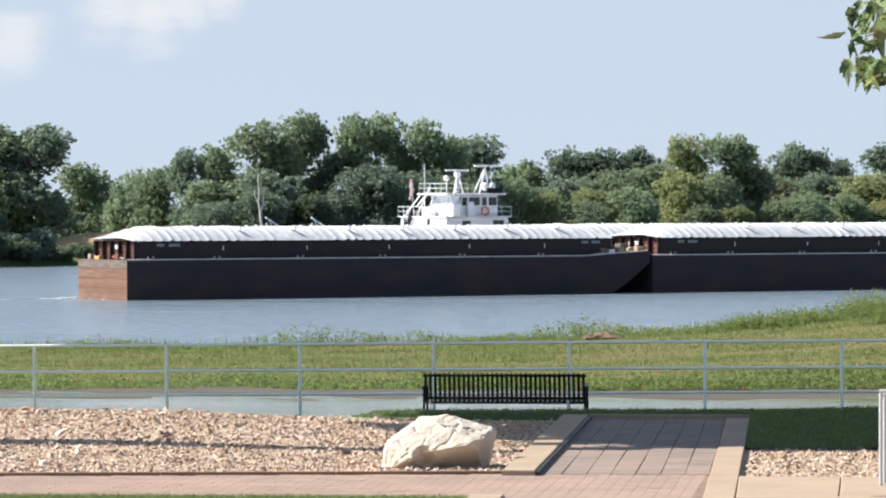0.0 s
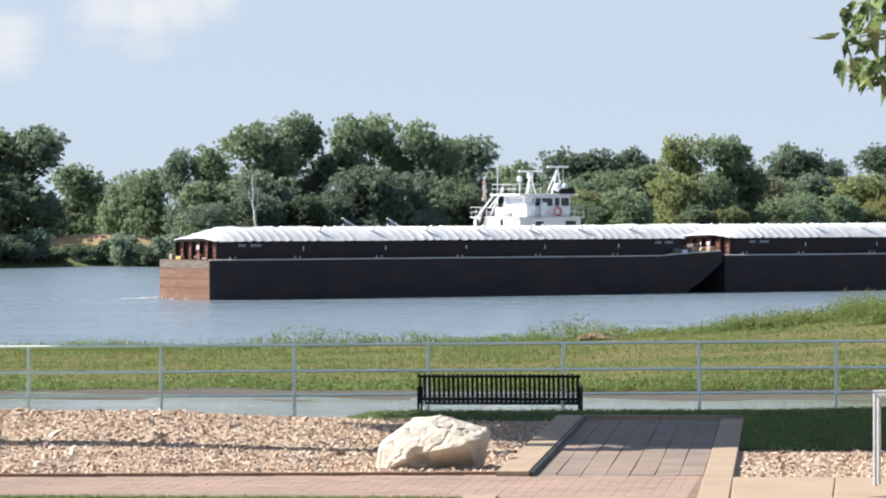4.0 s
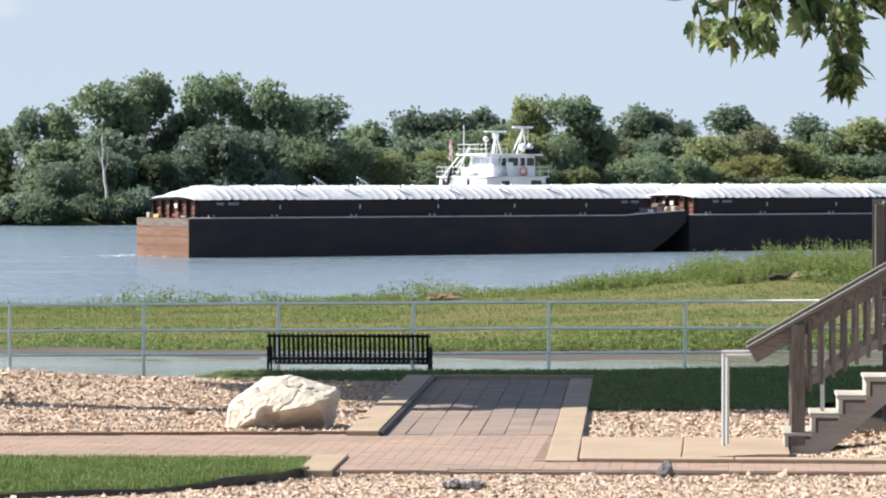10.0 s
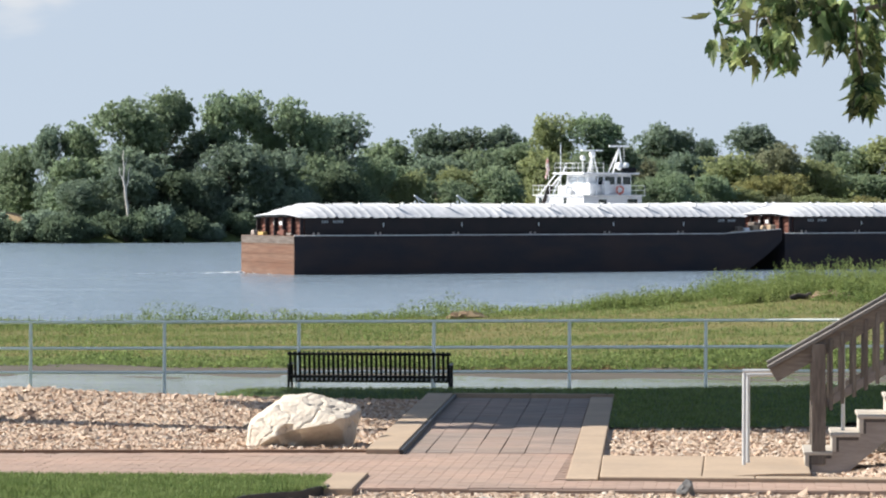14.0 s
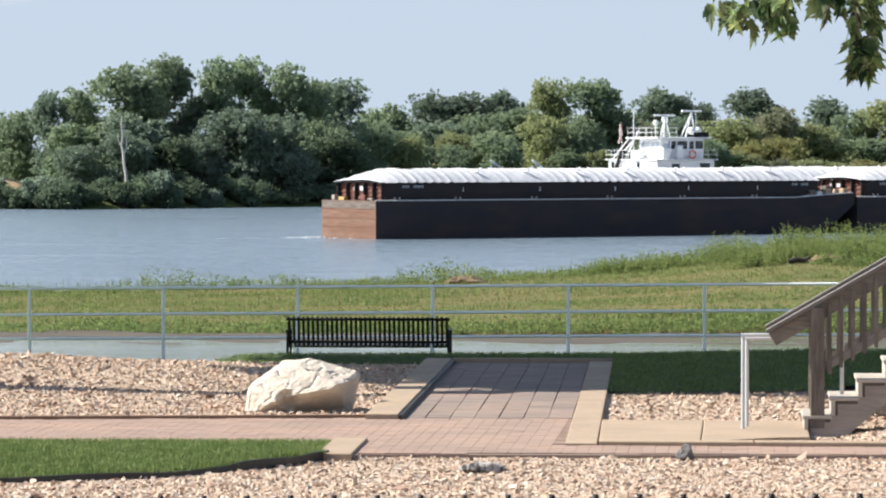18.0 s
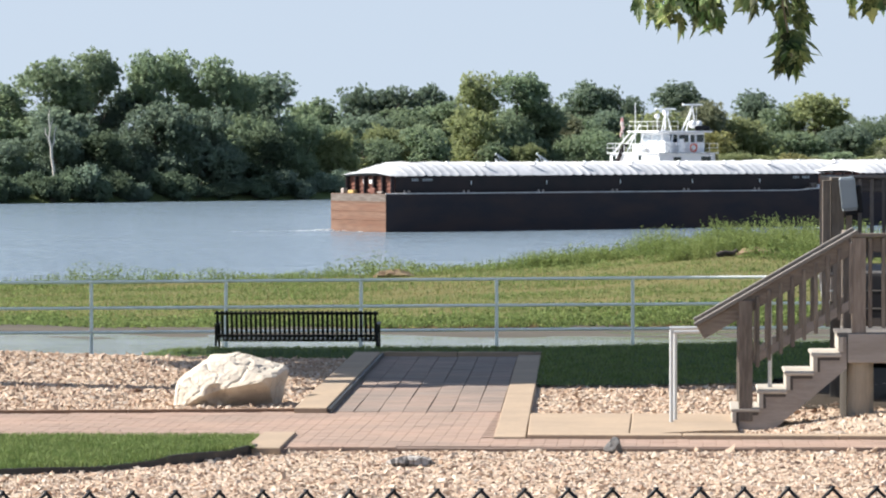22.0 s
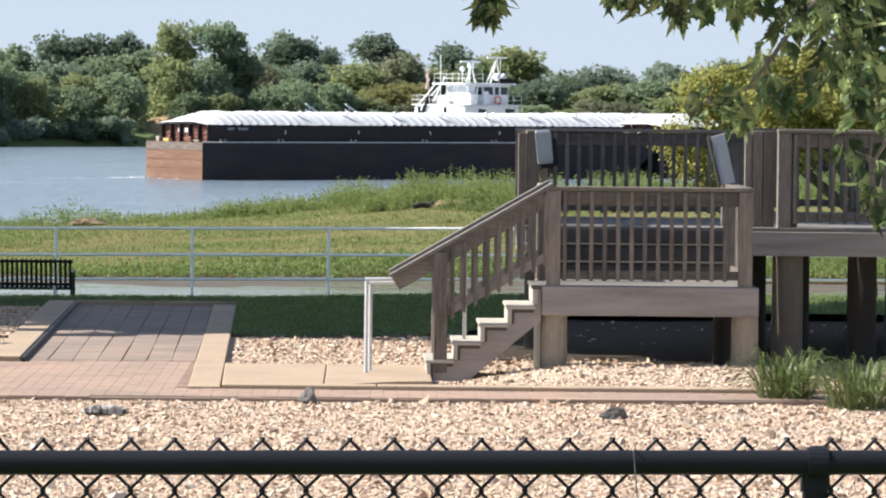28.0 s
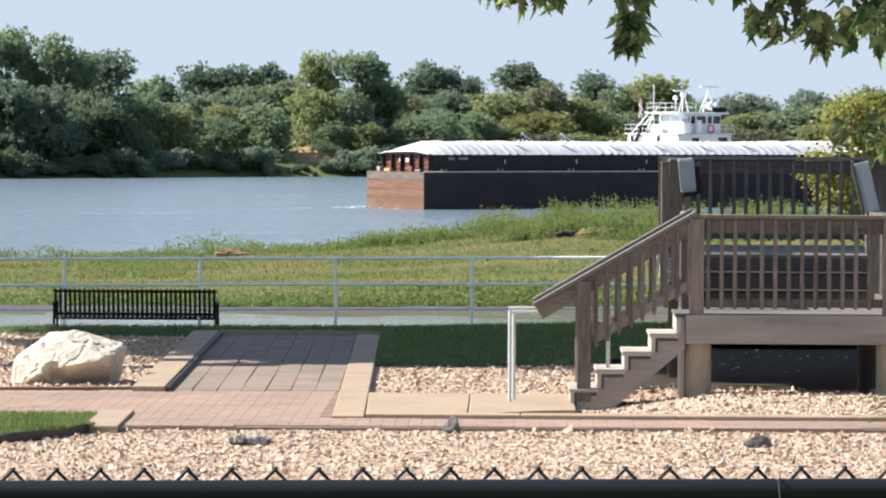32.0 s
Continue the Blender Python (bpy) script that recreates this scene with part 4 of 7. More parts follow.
plank("post", (1.99, YB + 0.06, LAND - 0.02), (1.99, YB + 0.06, LAND + 1.03), 0.15, 0.15)
plank("post", (1.99, 46.45, LAND - 0.02), (1.99, 46.45, LAND + 1.03), 0.15, 0.15)
plank("cap_rail", (1.99, YB, LAND + 1.05), (1.99, 46.5, LAND + 1.05), 0.15, 0.042)

# steps to the upper deck, and the upper deck
for i, z in enumerate((7.09, 7.28)):
    y = 46.5 + 0.32 * i
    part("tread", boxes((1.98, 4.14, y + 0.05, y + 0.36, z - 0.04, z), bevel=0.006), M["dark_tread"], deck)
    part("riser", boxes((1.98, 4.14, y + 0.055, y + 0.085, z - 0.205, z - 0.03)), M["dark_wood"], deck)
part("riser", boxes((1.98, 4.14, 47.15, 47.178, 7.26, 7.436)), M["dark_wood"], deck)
for i in range(24):
    y = 47.18 + i * 0.155
    part("floor_board", boxes((1.80, 8.8, y, y + 0.147, UP - 0.04, UP), bevel=0.005), M["floor_wood"], deck)
part("fascia", boxes((4.30, 8.8, 47.15, 47.2, 7.15, 7.427), bevel=0.006), M["grey_wood"], deck)
part("fascia", boxes((1.82, 1.87, 47.2, 50.85, 7.15, 7.427)), M["grey_wood"], deck)
part("fascia", boxes((1.87, 8.8, 50.83, 50.88, 7.15, 7.427)), M["grey_wood"], deck)
# the leg at (5.8, 48.4) stands in for a dark tree trunk
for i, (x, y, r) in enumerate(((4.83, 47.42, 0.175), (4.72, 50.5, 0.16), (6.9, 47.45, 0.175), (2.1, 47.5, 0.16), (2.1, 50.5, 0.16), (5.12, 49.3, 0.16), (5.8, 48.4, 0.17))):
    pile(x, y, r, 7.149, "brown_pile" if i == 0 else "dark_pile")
# this rear bay is made up, to keep light from under the deck
for i in range(20):
    y = 50.90 + i * 0.155
    part("floor_board", boxes((4.75, 8.8, y, y + 0.147, UP - 0.04, UP), bevel=0.005), M["floor_wood"], deck)
part("fascia", boxes((4.75, 4.8, 50.9, 54.0, 7.15, 7.427)), M["grey_wood"], deck)
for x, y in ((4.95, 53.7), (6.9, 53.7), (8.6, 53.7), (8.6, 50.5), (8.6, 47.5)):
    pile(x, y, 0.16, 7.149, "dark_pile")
rail_run((1.90, 47.35), (1.90, 50.75), UP, height=1.08, posts=(True, True), face=1)
rail_run((1.90, 50.75), (4.75, 50.75), UP, height=1.08, posts=(False, True))
rail_run((4.75, 50.75), (4.75, 53.9), UP, height=1.08, posts=(False, True))
rail_run((4.75, 53.9), (8.6, 53.9), UP, height=1.08, posts=(False, True))
rail_run((4.76, 47.28), (8.6, 47.28), UP, height=1.12, posts=(True, True))
for x, w in ((4.36, 0.07), (4.47, 0.11), (4.60, 0.13), (4.88, 0.10)):
    plank("post", (x, 47.45, UP), (x, 47.45, UP + 1.10), w, 0.09)
plank("post", (2.03, 47.32, UP), (2.03, 47.32, UP + 1.05), 0.07, 0.10)
plank("post", (1.775, 47.3, UP - 0.3), (1.775, 47.3, UP + 1.05), 0.09, 0.10)

# a metal case on the railing post and a slanted board
case = thing("utility_box", "grey metal box fixed to the deck railing post", "utility box", pose(2.035, 47.16, 8.172, 0, -6, 0))
part("case", boxes((-0.085, 0.085, -0.06, 0.06, 0, 0.385), bevel=0.012), M["grey_metal"], case)
part("lid", boxes((-0.09, 0.09, -0.075, -0.062, 0.03, 0.36), bevel=0.004), M["grey_metal"], case)
part("base", boxes((-0.06, 0.09, -0.05, 0.05, -0.05, -0.002), bevel=0.006), M["black_metal"], case)
part("bracket", boxes((0.088, 0.15, -0.05, 0.05, -0.035, 0.28), bevel=0.01), M["black_metal"], case)
board = thing("sign_panel", "slanted pale grey sign panel on the upper deck", "sign panel", pose(4.12, 47.75, 7.94))
part("panel", boxes((-0.085, 0.085, -0.015, 0.015, 0, 0.58), bevel=0.006), M["pale_board"], board, at=pose(0.05, 0, 0.01, -6, -13, 0))
part("frame_side", boxes((-0.125, -0.09, -0.02, 0.02, -0.01, 0.585), bevel=0.006), M["dark_wood"], board, at=pose(0.05, 0, 0.01, -6, -13, 0))
bm = bmesh.new()
beam(bm, (0.02, 0.07, -0.47), (0.02, 0.07, 0.30), 0.09, 0.06, 0.004)
part("support", bm, M["grey_wood"], board)

# a socket with a white plate beside the stair head
socket = thing("outlet_box", "small black outlet box with a white plate at the stair head", "outlet box", pose(1.90, 47.13, 7.11))
part("case", boxes((-0.033, 0.033, -0.03, 0.03, 0, 0.31), bevel=0.008), M["black_metal"], socket)
part("plate", boxes((-0.19, -0.115, -0.012, 0.012, 0.09, 0.24), bevel=0.004), M["pale_pipe"], socket, "white plate")
part("conduit", tubes(0.008, ((-0.12, 0.0, 0.16), (-0.03, 0.0, 0.16)), seg=8), M["galv"], socket)

# ---- pipe handrail at the stairs ----
pipe = thing("handrail", "pale grey metal pipe handrail at the foot of the stairs", "handrail", pose(0, 0, 0))
for y, x, top in ((44.95, 0.02, 6.94), (45.30, 0.062, 6.885)):
    part("post", tubes(0.0215, ((x, y, 5.86), (x, y, top)), seg=18), M["pale_pipe"], pipe)
    bm = tubes(0.0215, ((x - 0.0215, y, top), (0.42, y, top + 0.005)), ((0.40, y, top), (1.9, y, top + 0.86)), seg=12)
    part("rail", bm, M["pale_pipe"], pipe)
    if y > 45.2:
        part("post", tubes(0.0215, ((1.09, y, 6.25), (1.09, y, 7.33)), seg=12), M["pale_pipe"], pipe)

# ---- bench ----
bench = thing("bench", "black metal park bench with vertical slats, facing the river", "bench", pose(-5.58, 62.0, 5.608))
BW = 1.23


def bench_slat():
    """One flat bar: curled top, leaning back, then the seat and a curled front."""
    prof = [(-0.06, 0.80), (-0.03, 0.825), (0.0, 0.81), (0.02, 0.74), (0.075, 0.46), (0.10, 0.40), (0.16, 0.38), (0.52, 0.40), (0.57, 0.38), (0.58, 0.34)]
    bm = bmesh.new()
    rows = []
    for i, (y, z) in enumerate(prof):
        a = prof[max(0, i - 1)]
        b = prof[min(len(prof) - 1, i + 1)]
        t = Vector((0, b[0] - a[0], b[1] - a[1])).normalized()
        n = Vector((0, -t.z, t.y)) * 0.004
        rows.append([bm.verts.new((sx * 0.0195, y + s * n.y, z + s * n.z)) for sx, s in ((-1, -1), (1, -1), (1, 1), (-1, 1))])
    for a, b in zip(rows, rows[1:]):
        for i in range(4):
            bm.faces.new((a[i], a[(i + 1) % 4], b[(i + 1) % 4], b[i]))
    bm.faces.new(rows[0])
    bm.faces.new(rows[-1][::-1])
    return mesh_of("slat", bm, M["black_metal"])


slat = bench_slat()
for i in range(34):
    part("slat", slat, None, bench, at=pose(-BW + 0.045 + i * (2 * BW - 0.09) / 33, 0, 0))
for y, z, r in ((0.0, 0.79, 0.02), (0.065, 0.45, 0.022), (0.30, 0.375, 0.018), (0.55, 0.36, 0.018)):
    part("cross_tube", tubes(r, ((-BW, y, z), (BW, y, z)), seg=10), M["black_metal"], bench, smooth=True)
for x in (-BW + 0.02, BW - 0.02):
    bm = bmesh.new()
    beam(bm, (x, 0.0, 0.0), (x, 0.04, 0.60), 0.035, 0.05, 0.004)
    part("leg", bm, M["black_metal"], bench)
    bm = bmesh.new()
    beam(bm, (x, 0.52, 0.0), (x, 0.50, 0.62), 0.035, 0.05, 0.004)
    part("leg", bm, M["black_metal"], bench)
    bm = bmesh.new()
    beam(bm, (x, 0.0, 0.62), (x, 0.55, 0.63), 0.05, 0.025, 0.004)
    part("armrest", bm, M["black_metal"], bench)
    part("foot", boxes((x - 0.03, x + 0.03, -0.05, 0.57, -0.03, 0.012)), M["black_metal"], bench)
for x in (-1.13, 0.95):
    part("stay", tubes(0.016, ((x, 0.1, -0.02), (x, 0.08, 0.45)), seg=8), M["galv"], bench, "grey steel stay")

# ---- pipe railing along the water ----
rail = thing("pipe_railing", "grey galvanised pipe railing with three rails along the river wall", "railing", pose(0, 75.0, 0))


def rail_top(x):
    return 6.486 + 0.0078 * (x + 3.1)


PITCH = 2.455
px = [-3.117 + PITCH * k for k in range(-10, 8)]
for x in px:
    part("post", tubes(0.032, ((x, 0, 4.75), (x, 0, rail_top(x))), seg=14), M["galv"], rail)
for k in range(len(px) - 1):
    a, b = px[k], px[k + 1]
    for dz in (0.0, 0.475, 0.915):
        part("rail", tubes(0.027, ((a, 0, rail_top(a) - dz), (b, 0, rail_top(b) - dz)), seg=14), M["galv"], rail)
wall = part("river_wall", boxes((-120, 90, 75.2, 75.7, -3, 4.92)), M["concrete"])
tagged(wall, "concrete river wall under the pipe railing", "wall", kind="structure")

# ---- boulder and small stones ----
M["boulder"] = mat("pale_limestone", (0.57, 0.50, 0.415), 0.9, second=(0.44, 0.375, 0.30), scale=2.2, amount=0.6, fine=(0.62, 0.565, 0.49), fine_scale=12, fine_amount=0.5, bump=0.02, bump_scale=14)
M["dark_stone"] = mat("dark_grey_stone", (0.045, 0.043, 0.043), 0.85, second=(0.14, 0.13, 0.125), scale=9, amount=0.9, bump=0.01, bump_scale=25)
M["grey_stone"] = mat("weathered_grey_stone", (0.15, 0.145, 0.14), 0.85, second=(0.05, 0.048, 0.046), scale=9, fine=(0.33, 0.32, 0.31), fine_scale=30, bump=0.006, bump_scale=30)
M["striped_stone"] = mat("streaked_grey_stone", (0.05, 0.047, 0.047), 0.85, second=(0.42, 0.39, 0.36), scale=11, stretch=(1.6, 1, 0.12), amount=0.95, lo=0.44, hi=0.56, bump=0.012, bump_scale=20)


def chiselled(seed, cuts, rough, sub=4):
    """A rock: a ball cut by random planes, then roughened."""
    r = random.Random(seed)
    bm = bmesh.new()
    bmesh.ops.create_icosphere(bm, subdivisions=sub, radius=1)
    planes = []
    for _ in range(cuts):
        n = Vector((r.gauss(0, 1), r.gauss(0, 1), r.gauss(0, 0.8))).normalized()
        planes.append((n, r.uniform(0.62, 0.9)))
    for v in bm.verts:
        for n, d in planes:
            k = v.co.dot(n) - d
            if k > 0:
                v.co -= n * k
        q = v.co * 3.1 + Vector((seed, 0, 0))
        v.co += v.co.normalized() * (noise.noise(q) * rough + noise.noise(q * 3.3) * rough * 0.45)
    return bm


def boulder_mesh():
    """A broad slab of limestone: a long sloping back, a thick right-hand end that overhangs a hollow underside."""
    bm = bmesh.new()
    bmesh.ops.create_icosphere(bm, subdivisions=6, radius=1)
    faces = [((-1.0, -0.1, 0.16), (-0.63, 0, 0.1)), ((-0.60, -0.10, 0.80), (-0.36, 0, 0.40)), ((-0.10, -0.12, 1.0), (-0.12, 0, 0.50)), ((0.26, -0.18, 0.94), (0.10, 0, 0.485)),
             ((0.62, -0.2, 0.75), (0.52, 0, 0.40)), ((0.95, -0.15, -0.28), (0.60, 0, 0.28)), ((-0.30, -0.80, 0.52), (-0.22, -0.36, 0.26)), ((-0.05, -0.68, 0.73), (0.15, -0.33, 0.335)),
             ((0.20, -0.52, -0.83), (0.22, -0.44, 0.20)), ((-0.55, -0.80, 0.05), (-0.42, -0.36, 0.1)), ((0.0, 1.0, 0.2), (0, 0.42, 0.3)), ((0.75, -0.6, -0.35), (0.55, -0.27, 0.25))]
    planes = [(Vector(n).normalized(), Vector(p)) for n, p in faces]
    for v in bm.verts:
        v.co = Vector((v.co.x * 0.95, v.co.y * 0.75, v.co.z * 0.85 + 0.12))
        for _ in range(2):
            for n, p in planes:
                k = (v.co - p).dot(n)
                if k > 0:
                    v.co -= n * k
        q = v.co * 3.0 + Vector((4, 1, 7))
        rough = noise.noise(q) * 0.014 + noise.noise(q * 2.7) * 0.012 - 0.020 * max(0.0, 0.12 - abs(noise.noise(q * 1.7 + Vector((3, 0, 9))))) / 0.12 + noise.noise(q * 9) * 0.006
        v.co += v.co.normalized() * rough
        x, y, z = v.co
        # a chipped hollow under the front edge
        k = max(0.0, 1 - ((x + 0.10) / 0.14) ** 2 - ((z - 0.10) / 0.14) ** 2)
        if y < 0:
            v.co.y += 0.13 * k
        v.co.z = max(v.co.z, -0.12)
    return bm


bm = boulder_mesh()
boulder = part("boulder", bm, M["boulder"], at=pose(-5.20, 48.85, 5.90))
tagged(boulder, "large pale limestone boulder on the crushed stone bed", "boulder")
def rock_mesh(w, d, h, seed):
    """A broken rock of the given size: flat cut faces, uneven edges, its foot below the stones."""
    bm = chiselled(seed, 11, 0.10, 4)
    for v in bm.verts:
        v.co = Vector((v.co.x * w * 0.62, v.co.y * d * 0.62, max(-0.02, v.co.z * h * 0.72 + h * 0.40)))
    return bm


for kind, x, y, w, d, h, rz, seed, words in (("striped_stone", -2.49, 39.6, 0.40, 0.24, 0.095, 3, 4, "flat grey streaked slab of rock lying on the crushed stone"),
                                              ("grey_stone", -0.555, 41.35, 0.17, 0.15, 0.15, 24, 6, "small upright grey block of rock on the crushed stone"),
                                              ("dark_stone", 2.40, 39.75, 0.24, 0.2, 0.11, -14, 9, "dark brown-black rock lying on the crushed stone")):
    ob = part("stone", rock_mesh(w, d, h, seed), M[kind], at=pose(x, y, ground_z(x, y) + 0.01, 0, 0, rz))
    tagged(ob, words, "stone", "dark rocks on the gravel")

# ---- chain-link fence ----
fence = thing("chain_link_fence", "black vinyl-coated chain-link fence with a round top rail", "fence", pose(0.075, 6.9, 0.0008, 0, -0.516, 0))
part("top_rail", tubes(0.0207, ((-3.6, 0, 8.336), (3.6, 0, 8.336)), seg=44), M["vinyl"], fence)
for x in (-2.29, 0.757):
    post = part("post", tubes(0.0215, ((x, 0.035, 7.0), (x, 0.035, 8.30)), seg=40), M["vinyl"], fence)
    bm = bmesh.new()
    tube(bm, (x, 0.03, 8.285), (x, 0.03, 8.315), 0.026, 0.024, seg=16)
    tube(bm, (x, 0.012, 8.315), (x, 0.012, 8.362), 0.017, 0.013, seg=12)
    tube(bm, (x - 0.017, 0, 8.336), (x + 0.017, 0, 8.336), 0.0255, seg=16)
    part("post_cap", bm, M["vinyl"], post)
W2 = 0.03655


def zigzag(k):
    """One woven wire, with its cut and twisted top end."""
    x0 = 0.124 + k * W2
    out, i = [], 0
    z = 8.3725
    side = k % 2
    while z > 7.12:
        for dz in (0.003, -0.003) if out else (0.0,):
            out.append((x0 + (W2 + 0.001 if side else -0.001), 0.0245 + (0.0025 if side else -0.0025) * (1 if dz > 0 else -1), z + dz))
        z -= 0.0430
        side = 1 - side
    return out


vs, fs = [], []
SEG = 6
for k in range(-76, 78):
    path = zigzag(k)
    up = (path[0][0], path[0][1] + 0.003, path[0][2] + 0.003)
    path = [up] + path
    for i, p in enumerate(path):
        p = Vector(p)
        for s in range(SEG):
            a = 2 * math.pi * s / SEG
            vs.append((p.x + 0.0040 * math.cos(a), p.y + 0.0032 * math.sin(a), p.z))
        if i:
            b = len(vs) - 2 * SEG
            for s in range(SEG):
                fs.append((b + s, b + (s + 1) % SEG, b + SEG + (s + 1) % SEG, b + SEG + s))
mesh = new("wire_mesh", raw_mesh("wire_mesh", vs, fs, M["vinyl"], smooth=True))
mesh.parent = fence
for x in (-0.91, 0.455, 1.4):
    part("tie_wire", tubes(0.0012, ((x, -0.0235, 8.28), (x - 0.006, -0.024, 8.357)), ((x - 0.006, -0.024, 8.357), (x, 0.02, 8.36)), seg=6), M["tie"], fence, "thin steel tie wire")

# ---- grass bank across the inlet ----
M["mud"] = mat("muddy_shore", (0.085, 0.070, 0.046), 0.8, second=(0.045, 0.036, 0.025), scale=0.5, stretch=(0.3, 1.6, 1), amount=0.9, fine=(0.14, 0.12, 0.09), fine_scale=3)
M["dead_stem"] = mat("brown_dead_stems", (0.15, 0.095, 0.06), 0.9, second=(0.23, 0.19, 0.09), scale=0.4, amount=0.8, per_island=0.3, sub=0.3, spec=0.1)
sheet("shore", np.linspace(-70, 45, 150), np.linspace(184, 199.5, 24), lambda x, y: np.maximum(np.interp(y, [184, 188, 190.5, 194, 199.5], [-0.25, -0.09, 0.0, 0.05, 0.10]), ground_height(x, y) + 0.04) + 0.07 * np.sin(x * 0.31 + y * 0.2) * np.cos(x * 0.13 - y * 0.5) + 0.03 * np.sin(x * 0.9 + y), lambda x, y: x > -999, M["mud"], "narrow muddy shore under the grass bank")


sheet("bank_turf", np.linspace(-90, 60, 160), np.linspace(198.5, 246, 40), lambda x, y: ground_height(x, y) + 0.06, lambda x, y: x > -999, M["dry_grass"], "yellow-green turf of the grass bank")


def bank_points(n, x0, x1, y0, y1, seed):
    r = np.random.default_rng(seed)
    return r.uniform(x0, x1, n), r.uniform(y0, y1, n)


def patchy(x, y, s, seed):
    """A smooth random field between 0 and 1."""
    r = np.random.default_rng(seed)
    v = np.zeros_like(x)
    for _ in range(6):
        a, p, w = r.uniform(0, np.pi), r.uniform(0, 6.28), s * r.uniform(0.5, 2)
        v += np.sin((x * np.cos(a) + y * np.sin(a)) * w + p)
    return 0.5 + v / 7


def leafy(name, x, y, height, leaf, each, material, label, seed, spread=0.16):
    """Low weeds: about each stem of the list some small leaves, at all heights up to its own."""
    r = np.random.default_rng(seed)
    n = len(x) * each
    h = np.repeat(np.broadcast_to(height, x.shape) * r.uniform(0.4, 1.3, len(x)), each)
    k = r.random(n) ** 0.8
    base = np.stack([np.repeat(x, each), np.repeat(y, each), np.repeat(ground_height(x, y), each)], 1)
    c = base + np.stack([r.normal(0, spread, n), r.normal(0, spread, n), h * k], 1)
    nrm = r.normal(size=(n, 3)) + np.array([0, 0, 0.7])
    nrm /= np.linalg.norm(nrm, axis=1)[:, None]
    t = np.cross(nrm, r.normal(size=(n, 3)))
    t /= np.linalg.norm(t, axis=1)[:, None]
    b = np.cross(nrm, t)
    s = (leaf * r.uniform(0.6, 1.4, n))[:, None]
    q = np.stack([c - t * s, c + b * s * 0.6, c + t * s * 1.2, c - b * s * 0.6], 1)
    ob = new(name, raw_mesh(name, q.reshape(-1, 3), np.arange(n * 4).reshape(-1, 4), material))
    return tagged(ob, label, "weeds", kind="stuff")


X0, X1 = -56.0, 34.0
x, y = bank_points(9000, X0, X1, 198.4, 207, 21)
k = patchy(x, y, 0.5, 1) + 0.6 * (y < 203.5) > 0.45
x, y = x[k], y[k]
leafy("waterside_weeds", x, y, 0.50, 0.075, 12, M["weed"], "lush green waterside weeds on the bank", 22)
x, y = bank_points(110000, X0, X1, 200, 243, 23)
blades("bank_grass", x, y, ground_height(x, y) + 0.04, 0.11, 0.05, 1.2, M["dry_grass"], "short yellow-green grass on the bank", 24)
x, y = bank_points(5200, X0, X1, 236.5, 243.5, 25)
k = patchy(x, y, 0.3, 2) + 0.12 * (y - 238) > 0.35
x, y = x[k], y[k]
leafy("crest_weeds", x, y, 0.36 + 0.95 * np.clip(patchy(x, y, 0.6, 5), 0, 1) ** 3, 0.06, 12, M["weed"], "tall green weeds along the top of the bank", 26)
x, y = bank_points(900, X0, X1, 238, 243, 29)
blades("weed_stalks", x, y, ground_height(x, y), 0.85, 0.05, 0.5, M["weed"], "thin upright weed stalks on top of the bank", 30)
x, y = bank_points(6500, -9, X1, 229, 243, 27)
k = (patchy(x, y, 0.5, 3) > 0.40 - 0.012 * x) & (y > 239 - 0.8 * np.clip(x + 6, 0, 12))
x, y = x[k], y[k]
leafy("bank_weeds", x, y, 0.75 * np.clip(patchy(x, y, 0.8, 4) * 1.5, 0.3, 1.4), 0.06, 13, M["weed"], "tall light-green weeds on the higher bank", 28)
x, y = bank_points(16000, X0, X1, 205, 237, 31)
k = patchy(x * 0.5, y * 1.6, 0.5, 7) > 0.50
x, y = x[k], y[k]
leafy("scattered_weeds", x, y, 0.10 + 0.30 * np.clip(patchy(x, y, 1.1, 12), 0, 1) ** 2, 0.055, 8, M["weed"], "low green weeds scattered in the bank grass", 32)

x, y = bank_points(26000, X0, X1, 204, 238, 35)
k = patchy(x * 0.4, y * 1.8, 0.6, 14) > 0.54
x, y = x[k], y[k]
blades("bank_tufts", x, y, ground_height(x, y) + 0.03, 0.34, 0.045, 0.9, M["weed"], "taller tufts of green grass standing in patches on the bank", 36)
x, y = bank_points(5200, X0, X1, 197.6, 199.8, 33)
k = patchy(x, y, 0.4, 9) > 0.34
x, y = x[k], y[k]
leafy("dead_weeds", x, y, 0.24, 0.06, 8, M["dead_stem"], "brown dead stems along the muddy foot of the bank", 34)

